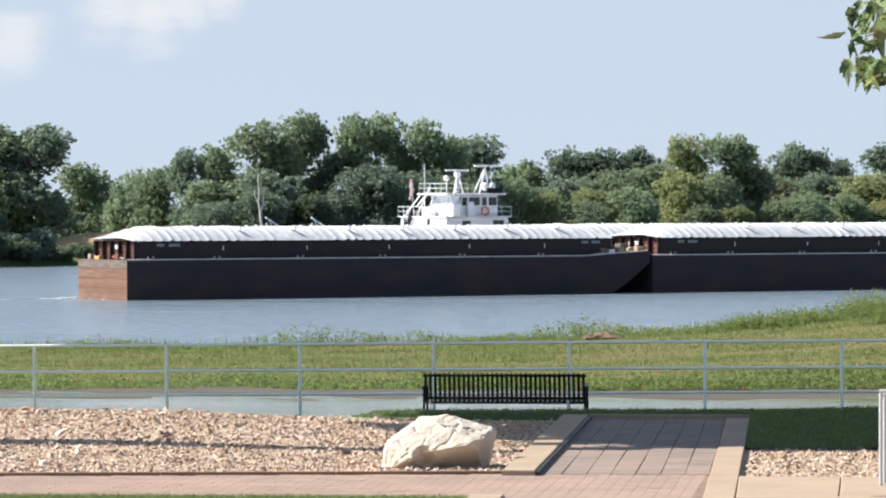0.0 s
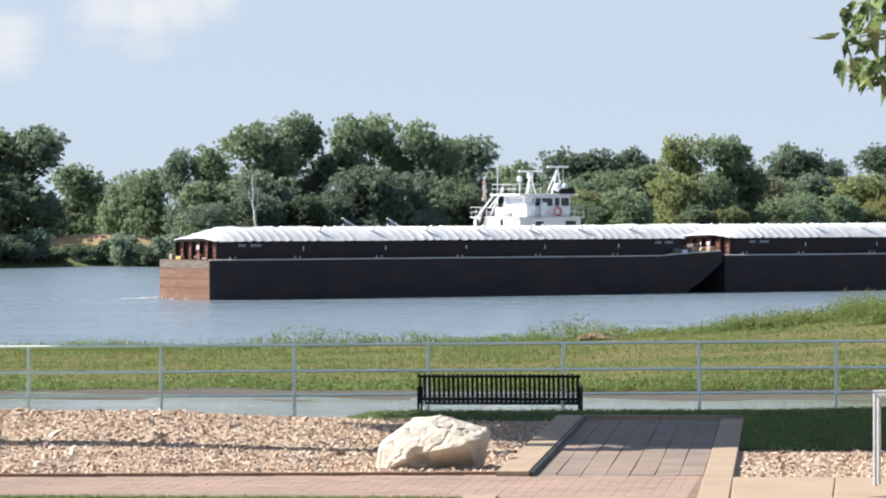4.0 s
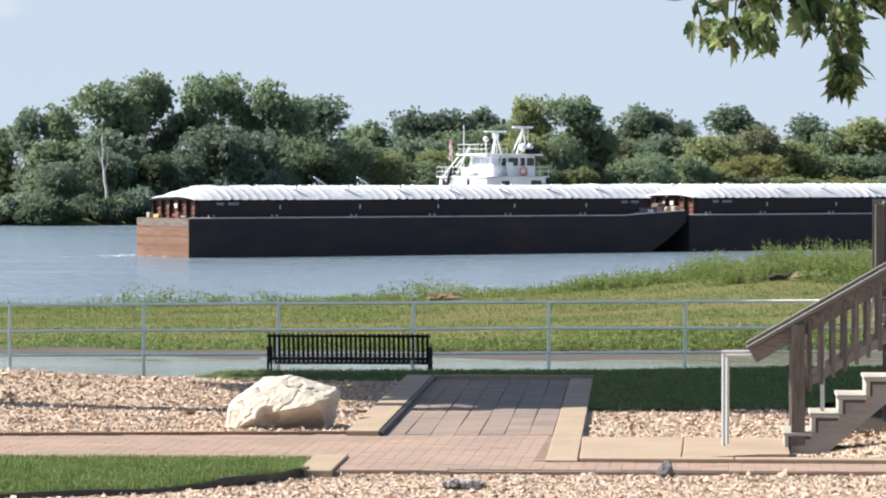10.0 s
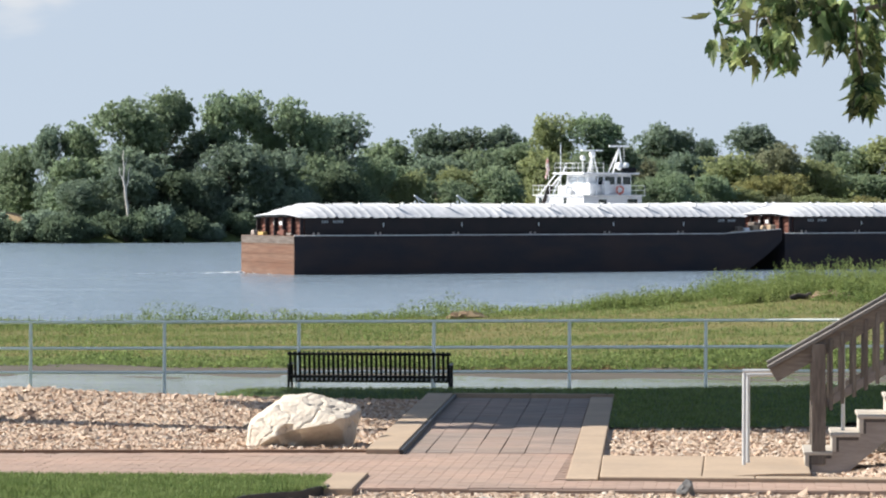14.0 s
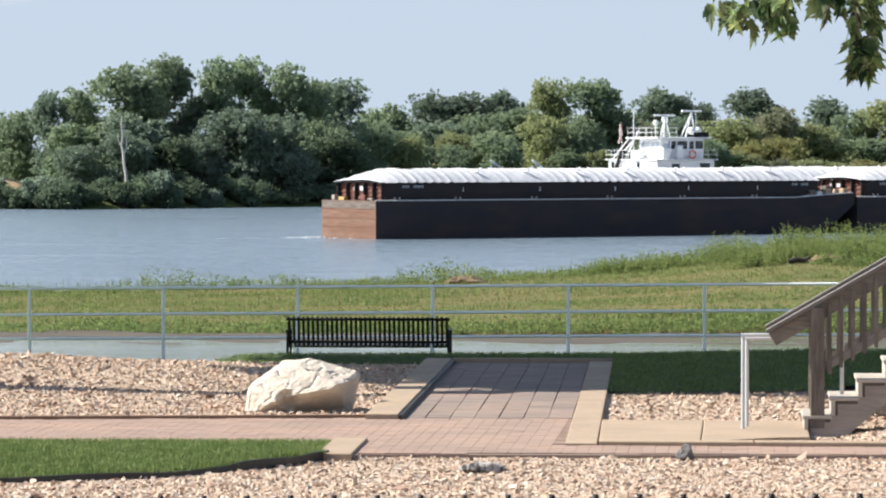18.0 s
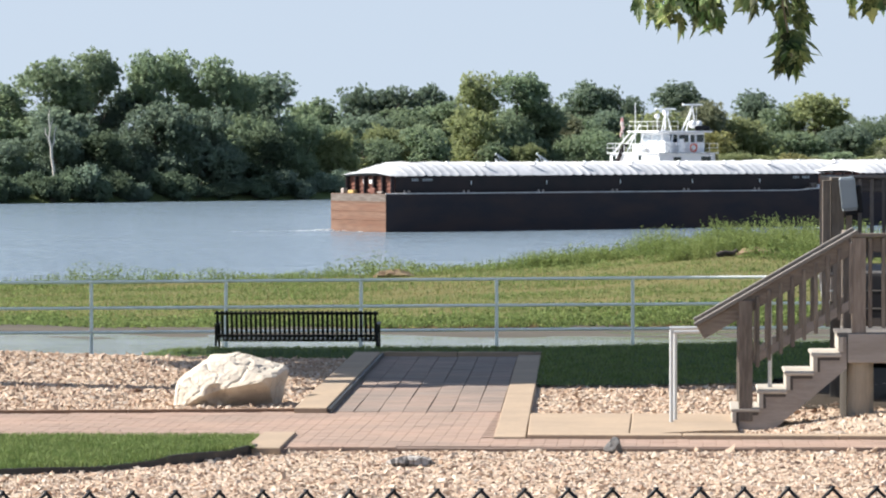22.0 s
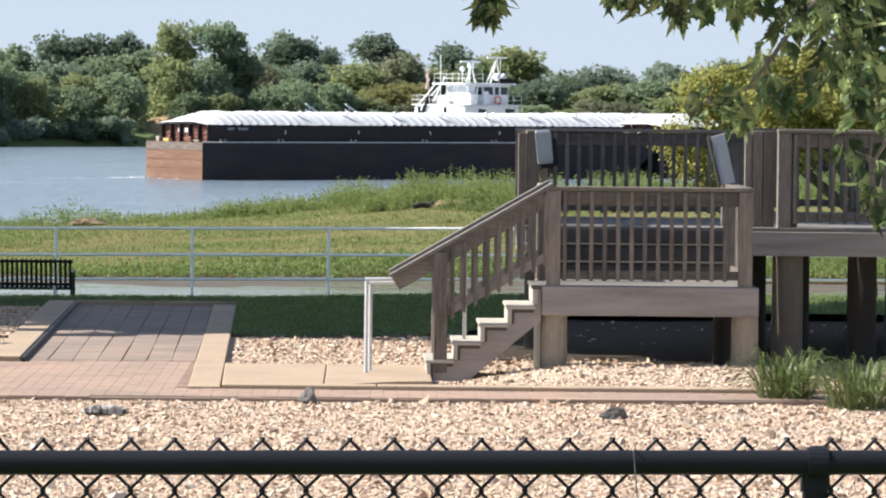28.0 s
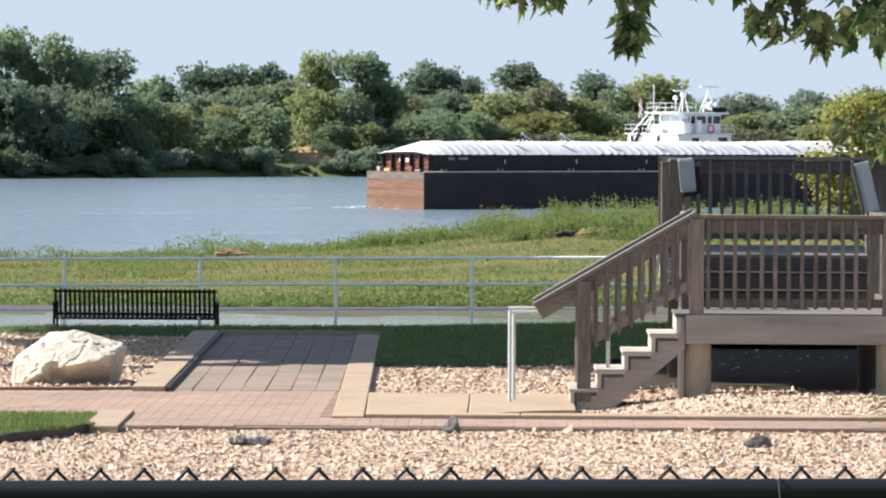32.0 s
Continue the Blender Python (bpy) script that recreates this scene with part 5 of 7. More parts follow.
# ---- far woods ----
def crown_mesh(name, seed, lobes, count, leaf, material):
    """A crown of many small leaf clumps set on overlapping lobes (x, y, z, radius, flattening)."""
    rng = np.random.default_rng(seed)
    w = np.array([l[3] ** 2 for l in lobes])
    pick = rng.choice(len(lobes), count, p=w / w.sum())
    L = np.array(lobes)[pick]
    d = rng.normal(size=(count, 3))
    d /= np.linalg.norm(d, axis=1)[:, None]
    d[:, 2] = np.where((d[:, 2] < -0.3) & (rng.random(count) < 0.6), -d[:, 2], d[:, 2])
    rad = L[:, 3] * (1 - 0.5 * rng.random(count) ** 1.5) * (1 + 0.21 * rng.normal(size=count))
    c = L[:, :3] + d * rad[:, None] * np.stack([np.ones(count), np.ones(count), L[:, 4]], 1)
    nrm = d + 0.8 * rng.normal(size=(count, 3))
    nrm[:, 2] += 0.4
    nrm /= np.linalg.norm(nrm, axis=1)[:, None]
    t = np.cross(nrm, rng.normal(size=(count, 3)))
    t /= np.linalg.norm(t, axis=1)[:, None]
    b = np.cross(nrm, t)
    s = leaf * (0.55 + 0.9 * rng.random(count))[:, None]
    q = np.stack([c - t * s, c + b * s * 0.75 + nrm * s * 0.2, c + t * s * 1.1, c - b * s * 0.75 + nrm * s * 0.2], 1)
    faces = np.arange(count * 4).reshape(-1, 4)
    return raw_mesh(name, q.reshape(-1, 3), faces, material)


def woodland_crown(seed, h, r, count, leaf, material):
    """A billowing woodland crown: heads on a rough envelope, sprays of leaves on them, dark depths and gaps between."""
    rng = np.random.default_rng(seed)
    heads = []
    for k in range(30):
        f = 0.22 + 0.60 * ((k * 0.618) % 1.0)
        a = k * 2.4 + rng.uniform(-0.5, 0.5)
        wide = math.sqrt(max(0.03, 1 - ((f - 0.38) / 0.60) ** 2))
        d = r * wide * rng.uniform(0.35, 0.66)
        heads.append((d * math.cos(a), d * math.sin(a), h * f, r * rng.uniform(0.36, 0.52), rng.uniform(0.85, 1.25)))
    for k in range(6):
        heads.append((rng.uniform(-0.42, 0.42) * r, rng.uniform(-0.42, 0.42) * r, h * rng.uniform(0.70, 0.84), r * rng.uniform(0.40, 0.54), 0.85))
    for k in range(14):
        a = k * 2.4 + rng.uniform(-0.6, 0.6)
        d = r * rng.uniform(0.35, 0.72)
        heads.append((d * math.cos(a), d * math.sin(a), h * rng.uniform(0.06, 0.34), r * rng.uniform(0.28, 0.42), rng.uniform(0.9, 1.4)))
    heads = np.array(heads)
    nspray = 1500
    w = heads[:, 3] ** 2
    pick = rng.choice(len(heads), nspray, p=w / w.sum())
    H = heads[pick]
    d = rng.normal(size=(nspray, 3))
    d[:, 2] = np.abs(d[:, 2]) * np.where(rng.random(nspray) < 0.78, 1, -0.8)
    d /= np.linalg.norm(d, axis=1)[:, None]
    reach = H[:, 3] * rng.uniform(0.66, 1.10, nspray)
    c = H[:, :3] + d * reach[:, None] * np.stack([np.ones(nspray), np.ones(nspray), H[:, 4]], 1)
    size = rng.uniform(0.25, 1.0, nspray) * (0.36 + 0.06 * r)
    # leaves on each spray: a shallow drooping cap
    k = rng.integers(0, nspray, count)
    u = rng.normal(size=(count, 3))
    u /= np.linalg.norm(u, axis=1)[:, None]
    rad = size[k] * np.sqrt(rng.random(count)) * rng.uniform(0.6, 1.25, count)
    p = c[k] + u * rad[:, None] * np.array([1.05, 1.05, 0.8])
    p[:, 2] -= 0.22 * rad ** 2
    nrm = 0.6 * u + 0.6 * d[k] + 0.8 * rng.normal(size=(count, 3)) + np.array([0, 0, 0.5])
    s = leaf * rng.uniform(0.5, 1.45, count)
    # the dim inside of the crown
    m = count // 15
    hk = rng.integers(0, len(heads), m)
    q = rng.normal(size=(m, 3))
    q /= np.linalg.norm(q, axis=1)[:, None]
    inner = heads[hk, :3] + q * (heads[hk, 3] * 0.62 * rng.random(m) ** 0.4)[:, None]
    p = np.concatenate([p, inner])
    nrm = np.concatenate([nrm, q + 0.5 * rng.normal(size=(m, 3))])
    s = np.concatenate([s, np.full(m, leaf * 2.1)])[:, None]
    p[:, 2] = np.maximum(p[:, 2], 0.05)
    n = len(p)
    nrm /= np.linalg.norm(nrm, axis=1)[:, None]
    t = np.cross(nrm, rng.normal(size=(n, 3)))
    t /= np.linalg.norm(t, axis=1)[:, None]
    b = np.cross(nrm, t)
    v = np.stack([p - t * s, p + b * s * 0.75 + nrm * s * 0.2, p + t * s * 1.1, p - b * s * 0.75 + nrm * s * 0.2], 1)
    return raw_mesh("crown", v.reshape(-1, 3), np.arange(n * 4).reshape(-1, 4), material)


def trunk_mesh(h, r, seed):
    rng = random.Random(seed)
    bm = bmesh.new()
    tube(bm, (0, 0, -0.5), (0.1, 0, h * 0.45), r, r * 0.6, seg=7)
    tube(bm, (0.1, 0, h * 0.45), (0.0, 0.1, h * 0.85), r * 0.6, r * 0.15, seg=6)
    for k in range(5):
        a, f = k * 1.9 + rng.random(), rng.uniform(0.25, 0.6)
        tube(bm, (0.05, 0, h * f), (math.cos(a) * h * 0.2, math.sin(a) * h * 0.2, h * (f + 0.2)), r * 0.4, r * 0.1, seg=5)
    return bm


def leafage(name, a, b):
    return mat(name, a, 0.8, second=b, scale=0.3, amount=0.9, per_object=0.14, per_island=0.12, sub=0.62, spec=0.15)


# Pale and bluish: distance haze is put into these leaf colours, most in 'h'.
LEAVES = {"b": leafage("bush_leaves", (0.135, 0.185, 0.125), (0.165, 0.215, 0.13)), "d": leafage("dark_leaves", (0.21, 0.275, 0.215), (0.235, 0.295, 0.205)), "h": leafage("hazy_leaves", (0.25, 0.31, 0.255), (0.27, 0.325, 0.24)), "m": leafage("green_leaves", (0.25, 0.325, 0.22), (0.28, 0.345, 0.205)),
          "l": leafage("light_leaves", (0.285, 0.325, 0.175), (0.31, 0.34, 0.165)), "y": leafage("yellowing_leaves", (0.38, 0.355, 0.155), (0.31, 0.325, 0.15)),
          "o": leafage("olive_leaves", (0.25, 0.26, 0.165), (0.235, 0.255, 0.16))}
# 'b' leaves are darker: the shade low on the bank is put in.
WORDS = {"b": "shade-dark green", "d": "dark-green", "h": "haze-tinted blue-green", "m": "green", "l": "light-green", "y": "yellow-green", "o": "olive-brown"}
PROTO, FIRST = {}, []


def far_tree(x, y, h, half, kind, i):
    """A woodland tree of height h and half breadth, tall or low; alike ones share their meshes."""
    tall = h > 14.0
    key = (kind, tall, i % (3 if kind in "dm" else 2))
    h0, r0 = (20.0, 6.4) if tall else (11.5, 6.0)
    if key not in PROTO:
        seed = 10 * ord(kind) + key[2] + (5 if tall else 0)
        t = thing("tree", WORDS[kind] + (" tall" if tall else " low") + " broadleaf tree in full leaf on the far bank", "tree", group="woods on the far bank")
        part("trunk", trunk_mesh(h0, 0.38, seed), M["bark"], t, "grey-brown bark")
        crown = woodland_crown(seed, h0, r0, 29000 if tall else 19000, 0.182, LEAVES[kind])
        co = np.empty(len(crown.vertices) * 3, dtype=np.float32)
        crown.vertices.foreach_get("co", co)
        co = co.reshape(-1, 3)
        part("crown", crown, None, t)
        PROTO[key] = (t, float(np.percentile(co[:, 2], 99.8)), float(np.percentile(np.abs(co[:, 0]), 98.5)))
        fresh = True
    else:
        fresh = False
    t, top, wide = PROTO[key]
    m = pose(x, y, ground_z(x, y) - 0.2, 0, 0, i * 77) @ Matrix.Diagonal((1.12 * half / wide, 1.12 * half / wide, h / top, 1))
    if fresh:
        FIRST.append((t, m))   # placed last: copies are made from the plain first one
        return t
    return copy_thing(t, m)


# x, y, height, half breadth, kind
WOODS_LEFT = [
    (-131.9, 640, 19.5, 5.7, "d"), (-138.2, 640, 19.3, 6.1, "m"), (-146.3, 640, 18.4, 7, "d"), (-133.1, 690, 13.8, 4.7, "m"), (-120.9, 668, 12.6, 3.8, "m"),
    (-115.3, 660, 13, 3.6, "m"), (-108.9, 652, 16, 2.8, "d"), (-104.4, 655, 16.4, 3.7, "m"), (-96.9, 650, 20, 4.9, "m"), (-92.1, 656, 21.7, 4.5, "m"),
    (-87, 660, 15.5, 4, "d"), (-82.6, 662, 21.4, 3.4, "m"), (-78.8, 668, 21.7, 4, "m"), (-72.7, 665, 20.5, 3.8, "m"), (-69.3, 668, 18, 3.1, "m"),
    (-65.1, 678, 18.3, 5.2, "d"), (-93.6, 640, 12.5, 5.2, "d"), (-103.4, 640, 10.8, 4.3, "m"), (-80.1, 645, 13.3, 5.3, "d"), (-73.6, 650, 12.4, 4.9, "d"),
    (-66.5, 660, 11.6, 4.5, "m")]
WOODS_MIDDLE = [
    (-62.7, 720, 13.7, 3.9, "m"), (-60.6, 724, 14.5, 3.5, "m"), (-56.7, 745, 16.9, 3.4, "d"), (-50.1, 745, 16.7, 4.9, "d"), (-42.2, 748, 17.1, 4.3, "d"),
    (-32.2, 702, 18.7, 3.6, "l"), (-25.8, 704, 18.7, 4.8, "m"), (-38.7, 712, 14.1, 5.3, "m"), (-44.3, 708, 12.7, 4.8, "m"), (-32, 692, 12.5, 4.2, "l"),
    (-51.9, 706, 11.7, 5.3, "d"), (-23.1, 708, 13.6, 5.3, "m"), (-18.6, 716, 11.5, 4.4, "o"), (-26.4, 694, 12.5, 4.2, "m"), (-47.5, 698, 9.8, 3.8, "l"),
    (-57.6, 694, 9.8, 4.7, "m")]
WOODS_RIGHT = [
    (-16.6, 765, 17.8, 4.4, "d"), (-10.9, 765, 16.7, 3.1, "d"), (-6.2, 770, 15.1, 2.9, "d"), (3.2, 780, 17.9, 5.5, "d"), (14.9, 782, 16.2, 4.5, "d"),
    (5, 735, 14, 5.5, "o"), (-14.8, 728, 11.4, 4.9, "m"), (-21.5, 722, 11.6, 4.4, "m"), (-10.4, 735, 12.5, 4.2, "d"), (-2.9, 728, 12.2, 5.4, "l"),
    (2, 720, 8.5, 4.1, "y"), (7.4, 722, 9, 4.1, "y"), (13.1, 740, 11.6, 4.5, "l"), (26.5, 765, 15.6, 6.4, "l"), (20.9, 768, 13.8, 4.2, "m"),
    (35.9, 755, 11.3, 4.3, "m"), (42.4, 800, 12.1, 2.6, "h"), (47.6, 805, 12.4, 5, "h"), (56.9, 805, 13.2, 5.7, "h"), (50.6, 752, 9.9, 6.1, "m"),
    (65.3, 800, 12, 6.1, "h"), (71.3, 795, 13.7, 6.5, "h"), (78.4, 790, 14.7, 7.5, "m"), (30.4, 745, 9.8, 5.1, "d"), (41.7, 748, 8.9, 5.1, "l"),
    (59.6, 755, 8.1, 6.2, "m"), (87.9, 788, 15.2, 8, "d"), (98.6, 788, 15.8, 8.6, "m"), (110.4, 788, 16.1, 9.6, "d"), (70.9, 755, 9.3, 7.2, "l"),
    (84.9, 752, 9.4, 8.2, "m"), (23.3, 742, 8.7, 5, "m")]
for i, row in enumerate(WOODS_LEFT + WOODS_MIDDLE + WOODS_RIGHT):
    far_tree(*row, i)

# lower trees and undergrowth along the water
rng = random.Random(4)
lower = []
x = -160.0
while x < 110:
    s = float(far_shore(x))
    if not -37.5 < x < -30 and not -131 < x < -108:
        tall = (7.5, 12.0) if x < -45 else (6.5, 10.0) if x < -5 else (4.0, 7.0)
        lower.append((x, s + rng.uniform(11, 17), rng.uniform(*tall), rng.uniform(2.8, 4.2), rng.choice("bbdd" if x < -60 else "mmlol" if x < -5 else "mlyol")))
    x += rng.uniform(4.5, 7.5)
for i, row in enumerate(lower):
    far_tree(*row, i + 5)


def make_bush(kind, seed):
    b = thing("bush", WORDS[kind] + " bush at the water's edge", "bush", group="bushes on the far shore")
    r = random.Random(seed)
    lobes = [(r.uniform(-1.6, 1.6), r.uniform(-1, 1), r.uniform(0.3, 1.9), r.uniform(0.5, 1.0), 0.85) for _ in range(14)]
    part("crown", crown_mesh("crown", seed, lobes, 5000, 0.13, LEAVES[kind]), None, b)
    part("stem", tubes(0.08, ((0, 0, -0.6), (0.2, 0, 1.2)), ((0, 0, -0.6), (-0.5, 0.1, 1.3)), seg=5), M["bark"], b)
    return b


bushes = [make_bush(k, 60 + i) for i, k in enumerate("bbd")]
x, i = -158.0, 0
while x < 100:
    sc = rng.uniform(0.7, 1.7)
    if -38 < x < -29:
        sc *= 0.35
    y = float(far_shore(x)) + rng.uniform(0.2, 4.2)
    m = pose(x, y, ground_z(x, y), 0, 0, rng.uniform(0, 360)) @ Matrix.Diagonal((sc * 1.2, sc, sc * rng.uniform(0.8, 1.2), 1))
    if i < 3:
        FIRST.append((bushes[i], m))
    else:
        copy_thing(bushes[rng.randrange(3)], m)
    i += 1
    x += rng.uniform(1.1, 2.6)

for t, m in FIRST:
    t.matrix_basis = m

# dead white snag before the woods
def limb_run(bm, pts, r0, r1):
    """A crooked tapering limb through the points."""
    n = len(pts) - 1
    for i in range(n):
        tube(bm, pts[i], pts[i + 1], r0 + (r1 - r0) * i / n, r0 + (r1 - r0) * (i + 1) / n, seg=7)


M["snag"] = mat("bleached_dead_wood", (0.62, 0.58, 0.53), 0.85, second=(0.45, 0.41, 0.37), scale=1.5)
snag = thing("dead_tree", "bleached bare dead tree standing before the woods", "tree", pose(-93.2, 623.5, 0.6))
bm = bmesh.new()
limb_run(bm, [(0.75, 0, 0), (0.55, 0, 2.2), (0.42, 0, 4.4), (0.12, 0, 6.3), (0.05, 0, 7.6)], 0.24, 0.20)
part("trunk", bm, M["snag"], snag)
bm = bmesh.new()
limb_run(bm, [(0.05, 0, 7.6), (-0.25, 0, 9.0), (-0.1, 0, 10.4), (-0.3, 0, 12.2), (-0.2, 0, 13.4)], 0.19, 0.05)
limb_run(bm, [(0.02, 0, 7.2), (0.5, 0, 8.6), (0.55, 0, 9.9), (0.85, 0, 10.9)], 0.13, 0.04)
limb_run(bm, [(-0.2, 0, 8.8), (-0.75, 0, 9.7), (-0.85, 0, 10.8)], 0.11, 0.04)
limb_run(bm, [(-0.15, 0, 10.6), (0.25, 0, 11.6), (0.2, 0, 12.3)], 0.08, 0.03)
part("limb", bm, M["snag"], snag)

# open ground seen between the trees
M["tan_earth"] = mat("tan_earth_bank", (0.36, 0.24, 0.13), 0.95, second=(0.27, 0.20, 0.10), scale=0.6, fine=(0.20, 0.17, 0.07), fine_scale=2)
for name, x0, x1, y, z0, z1 in (("earth_bank", -38, -27, 687, 1.8, 5.0), ("earth_bank", -130, -109, 636, 2.0, 4.9)):
    bm = bmesh.new()
    n = 16
    rows = []
    for k in range(n + 1):
        x = x0 + (x1 - x0) * k / n
        e = math.sin(math.pi * k / n) ** 0.4
        rows.append([bm.verts.new((x, y + dy, z0 + (z1 - z0) * f * e)) for dy, f in ((-6, -0.2), (-3, 0.55), (-1, 0.9), (3, 1.0), (9, 0.8), (14, -0.2))])
    for a, b in zip(rows, rows[1:]):
        for j in range(5):
            bm.faces.new((a[j], b[j], b[j + 1], a[j + 1]))
    ob = part(name, bm, M["tan_earth"], smooth=True)
    tagged(ob, "bare tan earth bank between the far trees", "bank", kind="structure")

# ---- maple overhanging from beside the fence ----
# Pale blotches put sunlit leaves, the dark base shaded ones, into the colour.
M["maple"] = mat("maple_leaf", (0.042, 0.080, 0.030), 0.55, second=(0.30, 0.365, 0.16), scale=6, amount=0.95, lo=0.44, hi=0.62, per_object=0.7, sub=0.4, spec=0.3)
M["maple_rest"] = mat("maple_foliage", (0.042, 0.080, 0.030), 0.55, second=(0.30, 0.365, 0.16), scale=6, amount=0.95, lo=0.44, hi=0.62, per_island=0.7, sub=0.4, spec=0.3)
M["twig"] = mat("grey_twig", (0.20, 0.17, 0.14), 0.8, second=(0.12, 0.10, 0.08), scale=20)
LEAF_EDGE = [(0, 0), (0.11, 0.06), (0.25, 0.08), (0.24, 0.20), (0.38, 0.36), (0.42, 0.66), (0.30, 0.58), (0.24, 0.62), (0.27, 0.86), (0.17, 0.84), (0.11, 1.05), (0.0, 1.32)]


def leaf_geometry(fold, curl):
    """Vertices and triangles of a five-lobed leaf that hangs from the origin."""
    right = LEAF_EDGE[1:-1]
    edge = [LEAF_EDGE[0]] + right + [LEAF_EDGE[-1]] + [(-x, y) for x, y in right[::-1]]
    pts = [(0.0, 0.48)] + edge
    v = [(x, fold * abs(x) + curl * y * y + 0.05 * math.sin(7 * x + 4 * y), -y) for x, y in pts]
    t = [(0, i, i + 1 if i < len(edge) else 1) for i in range(1, len(edge) + 1)]
    return v, t


LEAF_SHAPES = [leaf_geometry(f, c) for f, c in ((0.75, 0.25), (-0.6, 0.35), (1.1, -0.25), (0.4, 0.6))]
leaf_meshes = [raw_mesh("leaf", v, t, M["maple"]) for v, t in LEAF_SHAPES]
maple = thing("maple_tree", "maple with hanging lobed green leaves, some browning, over the slope", "tree", pose(0, 0, 0))
bm = bmesh.new()
tube(bm, (4.6, 16.6, 6.3), (4.5, 16.8, 9.6), 0.26, 0.2, seg=12)
tube(bm, (4.5, 16.8, 9.6), (4.2, 17.2, 14.0), 0.2, 0.07, seg=10)
part("trunk", bm, M["bark"], maple)


def curve_tube(bm, pts, r0, r1):
    for i, (a, b) in enumerate(zip(pts, pts[1:])):
        k = i / (len(pts) - 1)
        tube(bm, a, b, r0 + (r1 - r0) * k, r0 + (r1 - r0) * (k + 1 / (len(pts) - 1)), seg=6)


# x and height of a leaf spray, half its width and height
SPRAYS_OUTER = [(-0.05, 9.56, 0.12, 0.15), (0.05, 9.48, 0.09, 0.11), (0.15, 9.47, 0.06, 0.09), (0.21, 9.66, 0.14, 0.07), (0.35, 9.55, 0.09, 0.11), (0.49, 9.40, 0.07, 0.14),
                (0.50, 9.27, 0.05, 0.06), (0.56, 9.62, 0.12, 0.12), (0.08, 9.66, 0.12, 0.08), (0.78, 9.58, 0.08, 0.14), (0.72, 9.72, 0.1, 0.08)]
SPRAYS_INNER = [(1.04, 9.33, 0.09, 0.07), (1.25, 9.30, 0.09, 0.08), (1.41, 9.32, 0.10, 0.08), (1.57, 9.32, 0.12, 0.09), (1.78, 9.30, 0.16, 0.12), (2.01, 9.28, 0.14, 0.14),
                (1.15, 9.48, 0.12, 0.08), (1.35, 9.50, 0.14, 0.08), (1.6, 9.50, 0.14, 0.1), (1.85, 9.48, 0.14, 0.1), (0.92, 9.50, 0.10, 0.06)]
SPRAYS_LOW = [(1.71, 9.12, 0.14, 0.08), (1.90, 9.14, 0.14, 0.09), (2.06, 9.08, 0.12, 0.12), (1.92, 8.98, 0.14, 0.10), (2.08, 8.89, 0.09, 0.12), (1.36, 8.88, 0.07, 0.06), (1.48, 8.86, 0.07, 0.08),
              (1.62, 8.97, 0.07, 0.08), (1.56, 8.84, 0.06, 0.07), (2.06, 8.59, 0.08, 0.12), (2.10, 8.46, 0.05, 0.08), (1.97, 8.68, 0.06, 0.04), (1.72, 8.89, 0.08, 0.08)]
rng = random.Random(9)
leaf_rows = []
bough = bmesh.new()
boughs = ([Vector((4.45, 16.9, 9.9)), Vector((3.0, 17.0, 10.1)), Vector((1.6, 17.05, 9.86)), Vector((0.8, 17.0, 9.72)), Vector((0.45, 17.0, 9.66)), Vector((0.1, 17.0, 9.64)), Vector((-0.1, 17.0, 9.60))],
          [Vector((4.4, 16.85, 9.8)), Vector((2.8, 16.9, 9.75)), Vector((2.0, 16.95, 9.5)), Vector((1.78, 17.0, 9.30)), Vector((1.66, 17.0, 9.12)), Vector((1.56, 17.0, 8.99)), Vector((1.40, 17.0, 8.92))],
          [Vector((4.4, 16.85, 9.4)), Vector((3.0, 17.0, 9.3)), Vector((2.25, 17.0, 8.95)), Vector((2.08, 17.0, 8.7)), Vector((2.08, 17.0, 8.5))])
for b in boughs:
    curve_tube(bough, b, 0.022, 0.003)
part("bough", bough, M["twig"], maple)
spots = [p for b in boughs for p in b]
for group in (SPRAYS_OUTER, SPRAYS_INNER, SPRAYS_LOW):
    for x, z, a, b in group:
        y = 17.0 + rng.uniform(-0.15, 0.15)
        near = min([p for p in spots if p.z > z + b - 0.03] or spots, key=lambda p: (p - Vector((x, y, z + b))).length)
        bm = bmesh.new()
        mid = (near + Vector((x, y, z + b * 0.6))) / 2 + Vector((rng.uniform(-0.03, 0.03), 0, 0.04))
        curve_tube(bm, [near, mid, Vector((x, y, z + b * 0.5))], 0.006, 0.003)
        part("twig", bm, M["twig"], maple)
        n = int((900 * (a + 0.03) * (b + 0.04) + 17) * (0.42 if group is SPRAYS_LOW else 0.75 if x < 0.12 else 1.25 if x < 0.85 else 1.0))
        for _ in range(n):
            u, v, w = rng.uniform(-1, 1), rng.uniform(-1, 1), rng.uniform(-1, 1)
            p = (x + a * u * 0.72, y + 0.18 * w, z + b * v + 0.075)
            leaf_rows.append((p, rng.uniform(0.055, 0.092), (rng.gauss(0, 30), rng.gauss(0, 22), rng.uniform(0, 360))))
rng.shuffle(leaf_rows)
for p, s, e in leaf_rows[:290]:
    ob = new("leaf", leaf_meshes[rng.randrange(4)])
    ob.parent = maple
    ob.matrix_basis = pose(*p, *e) @ Matrix.Diagonal((s, s, s, 1))
vs, ts = [], []
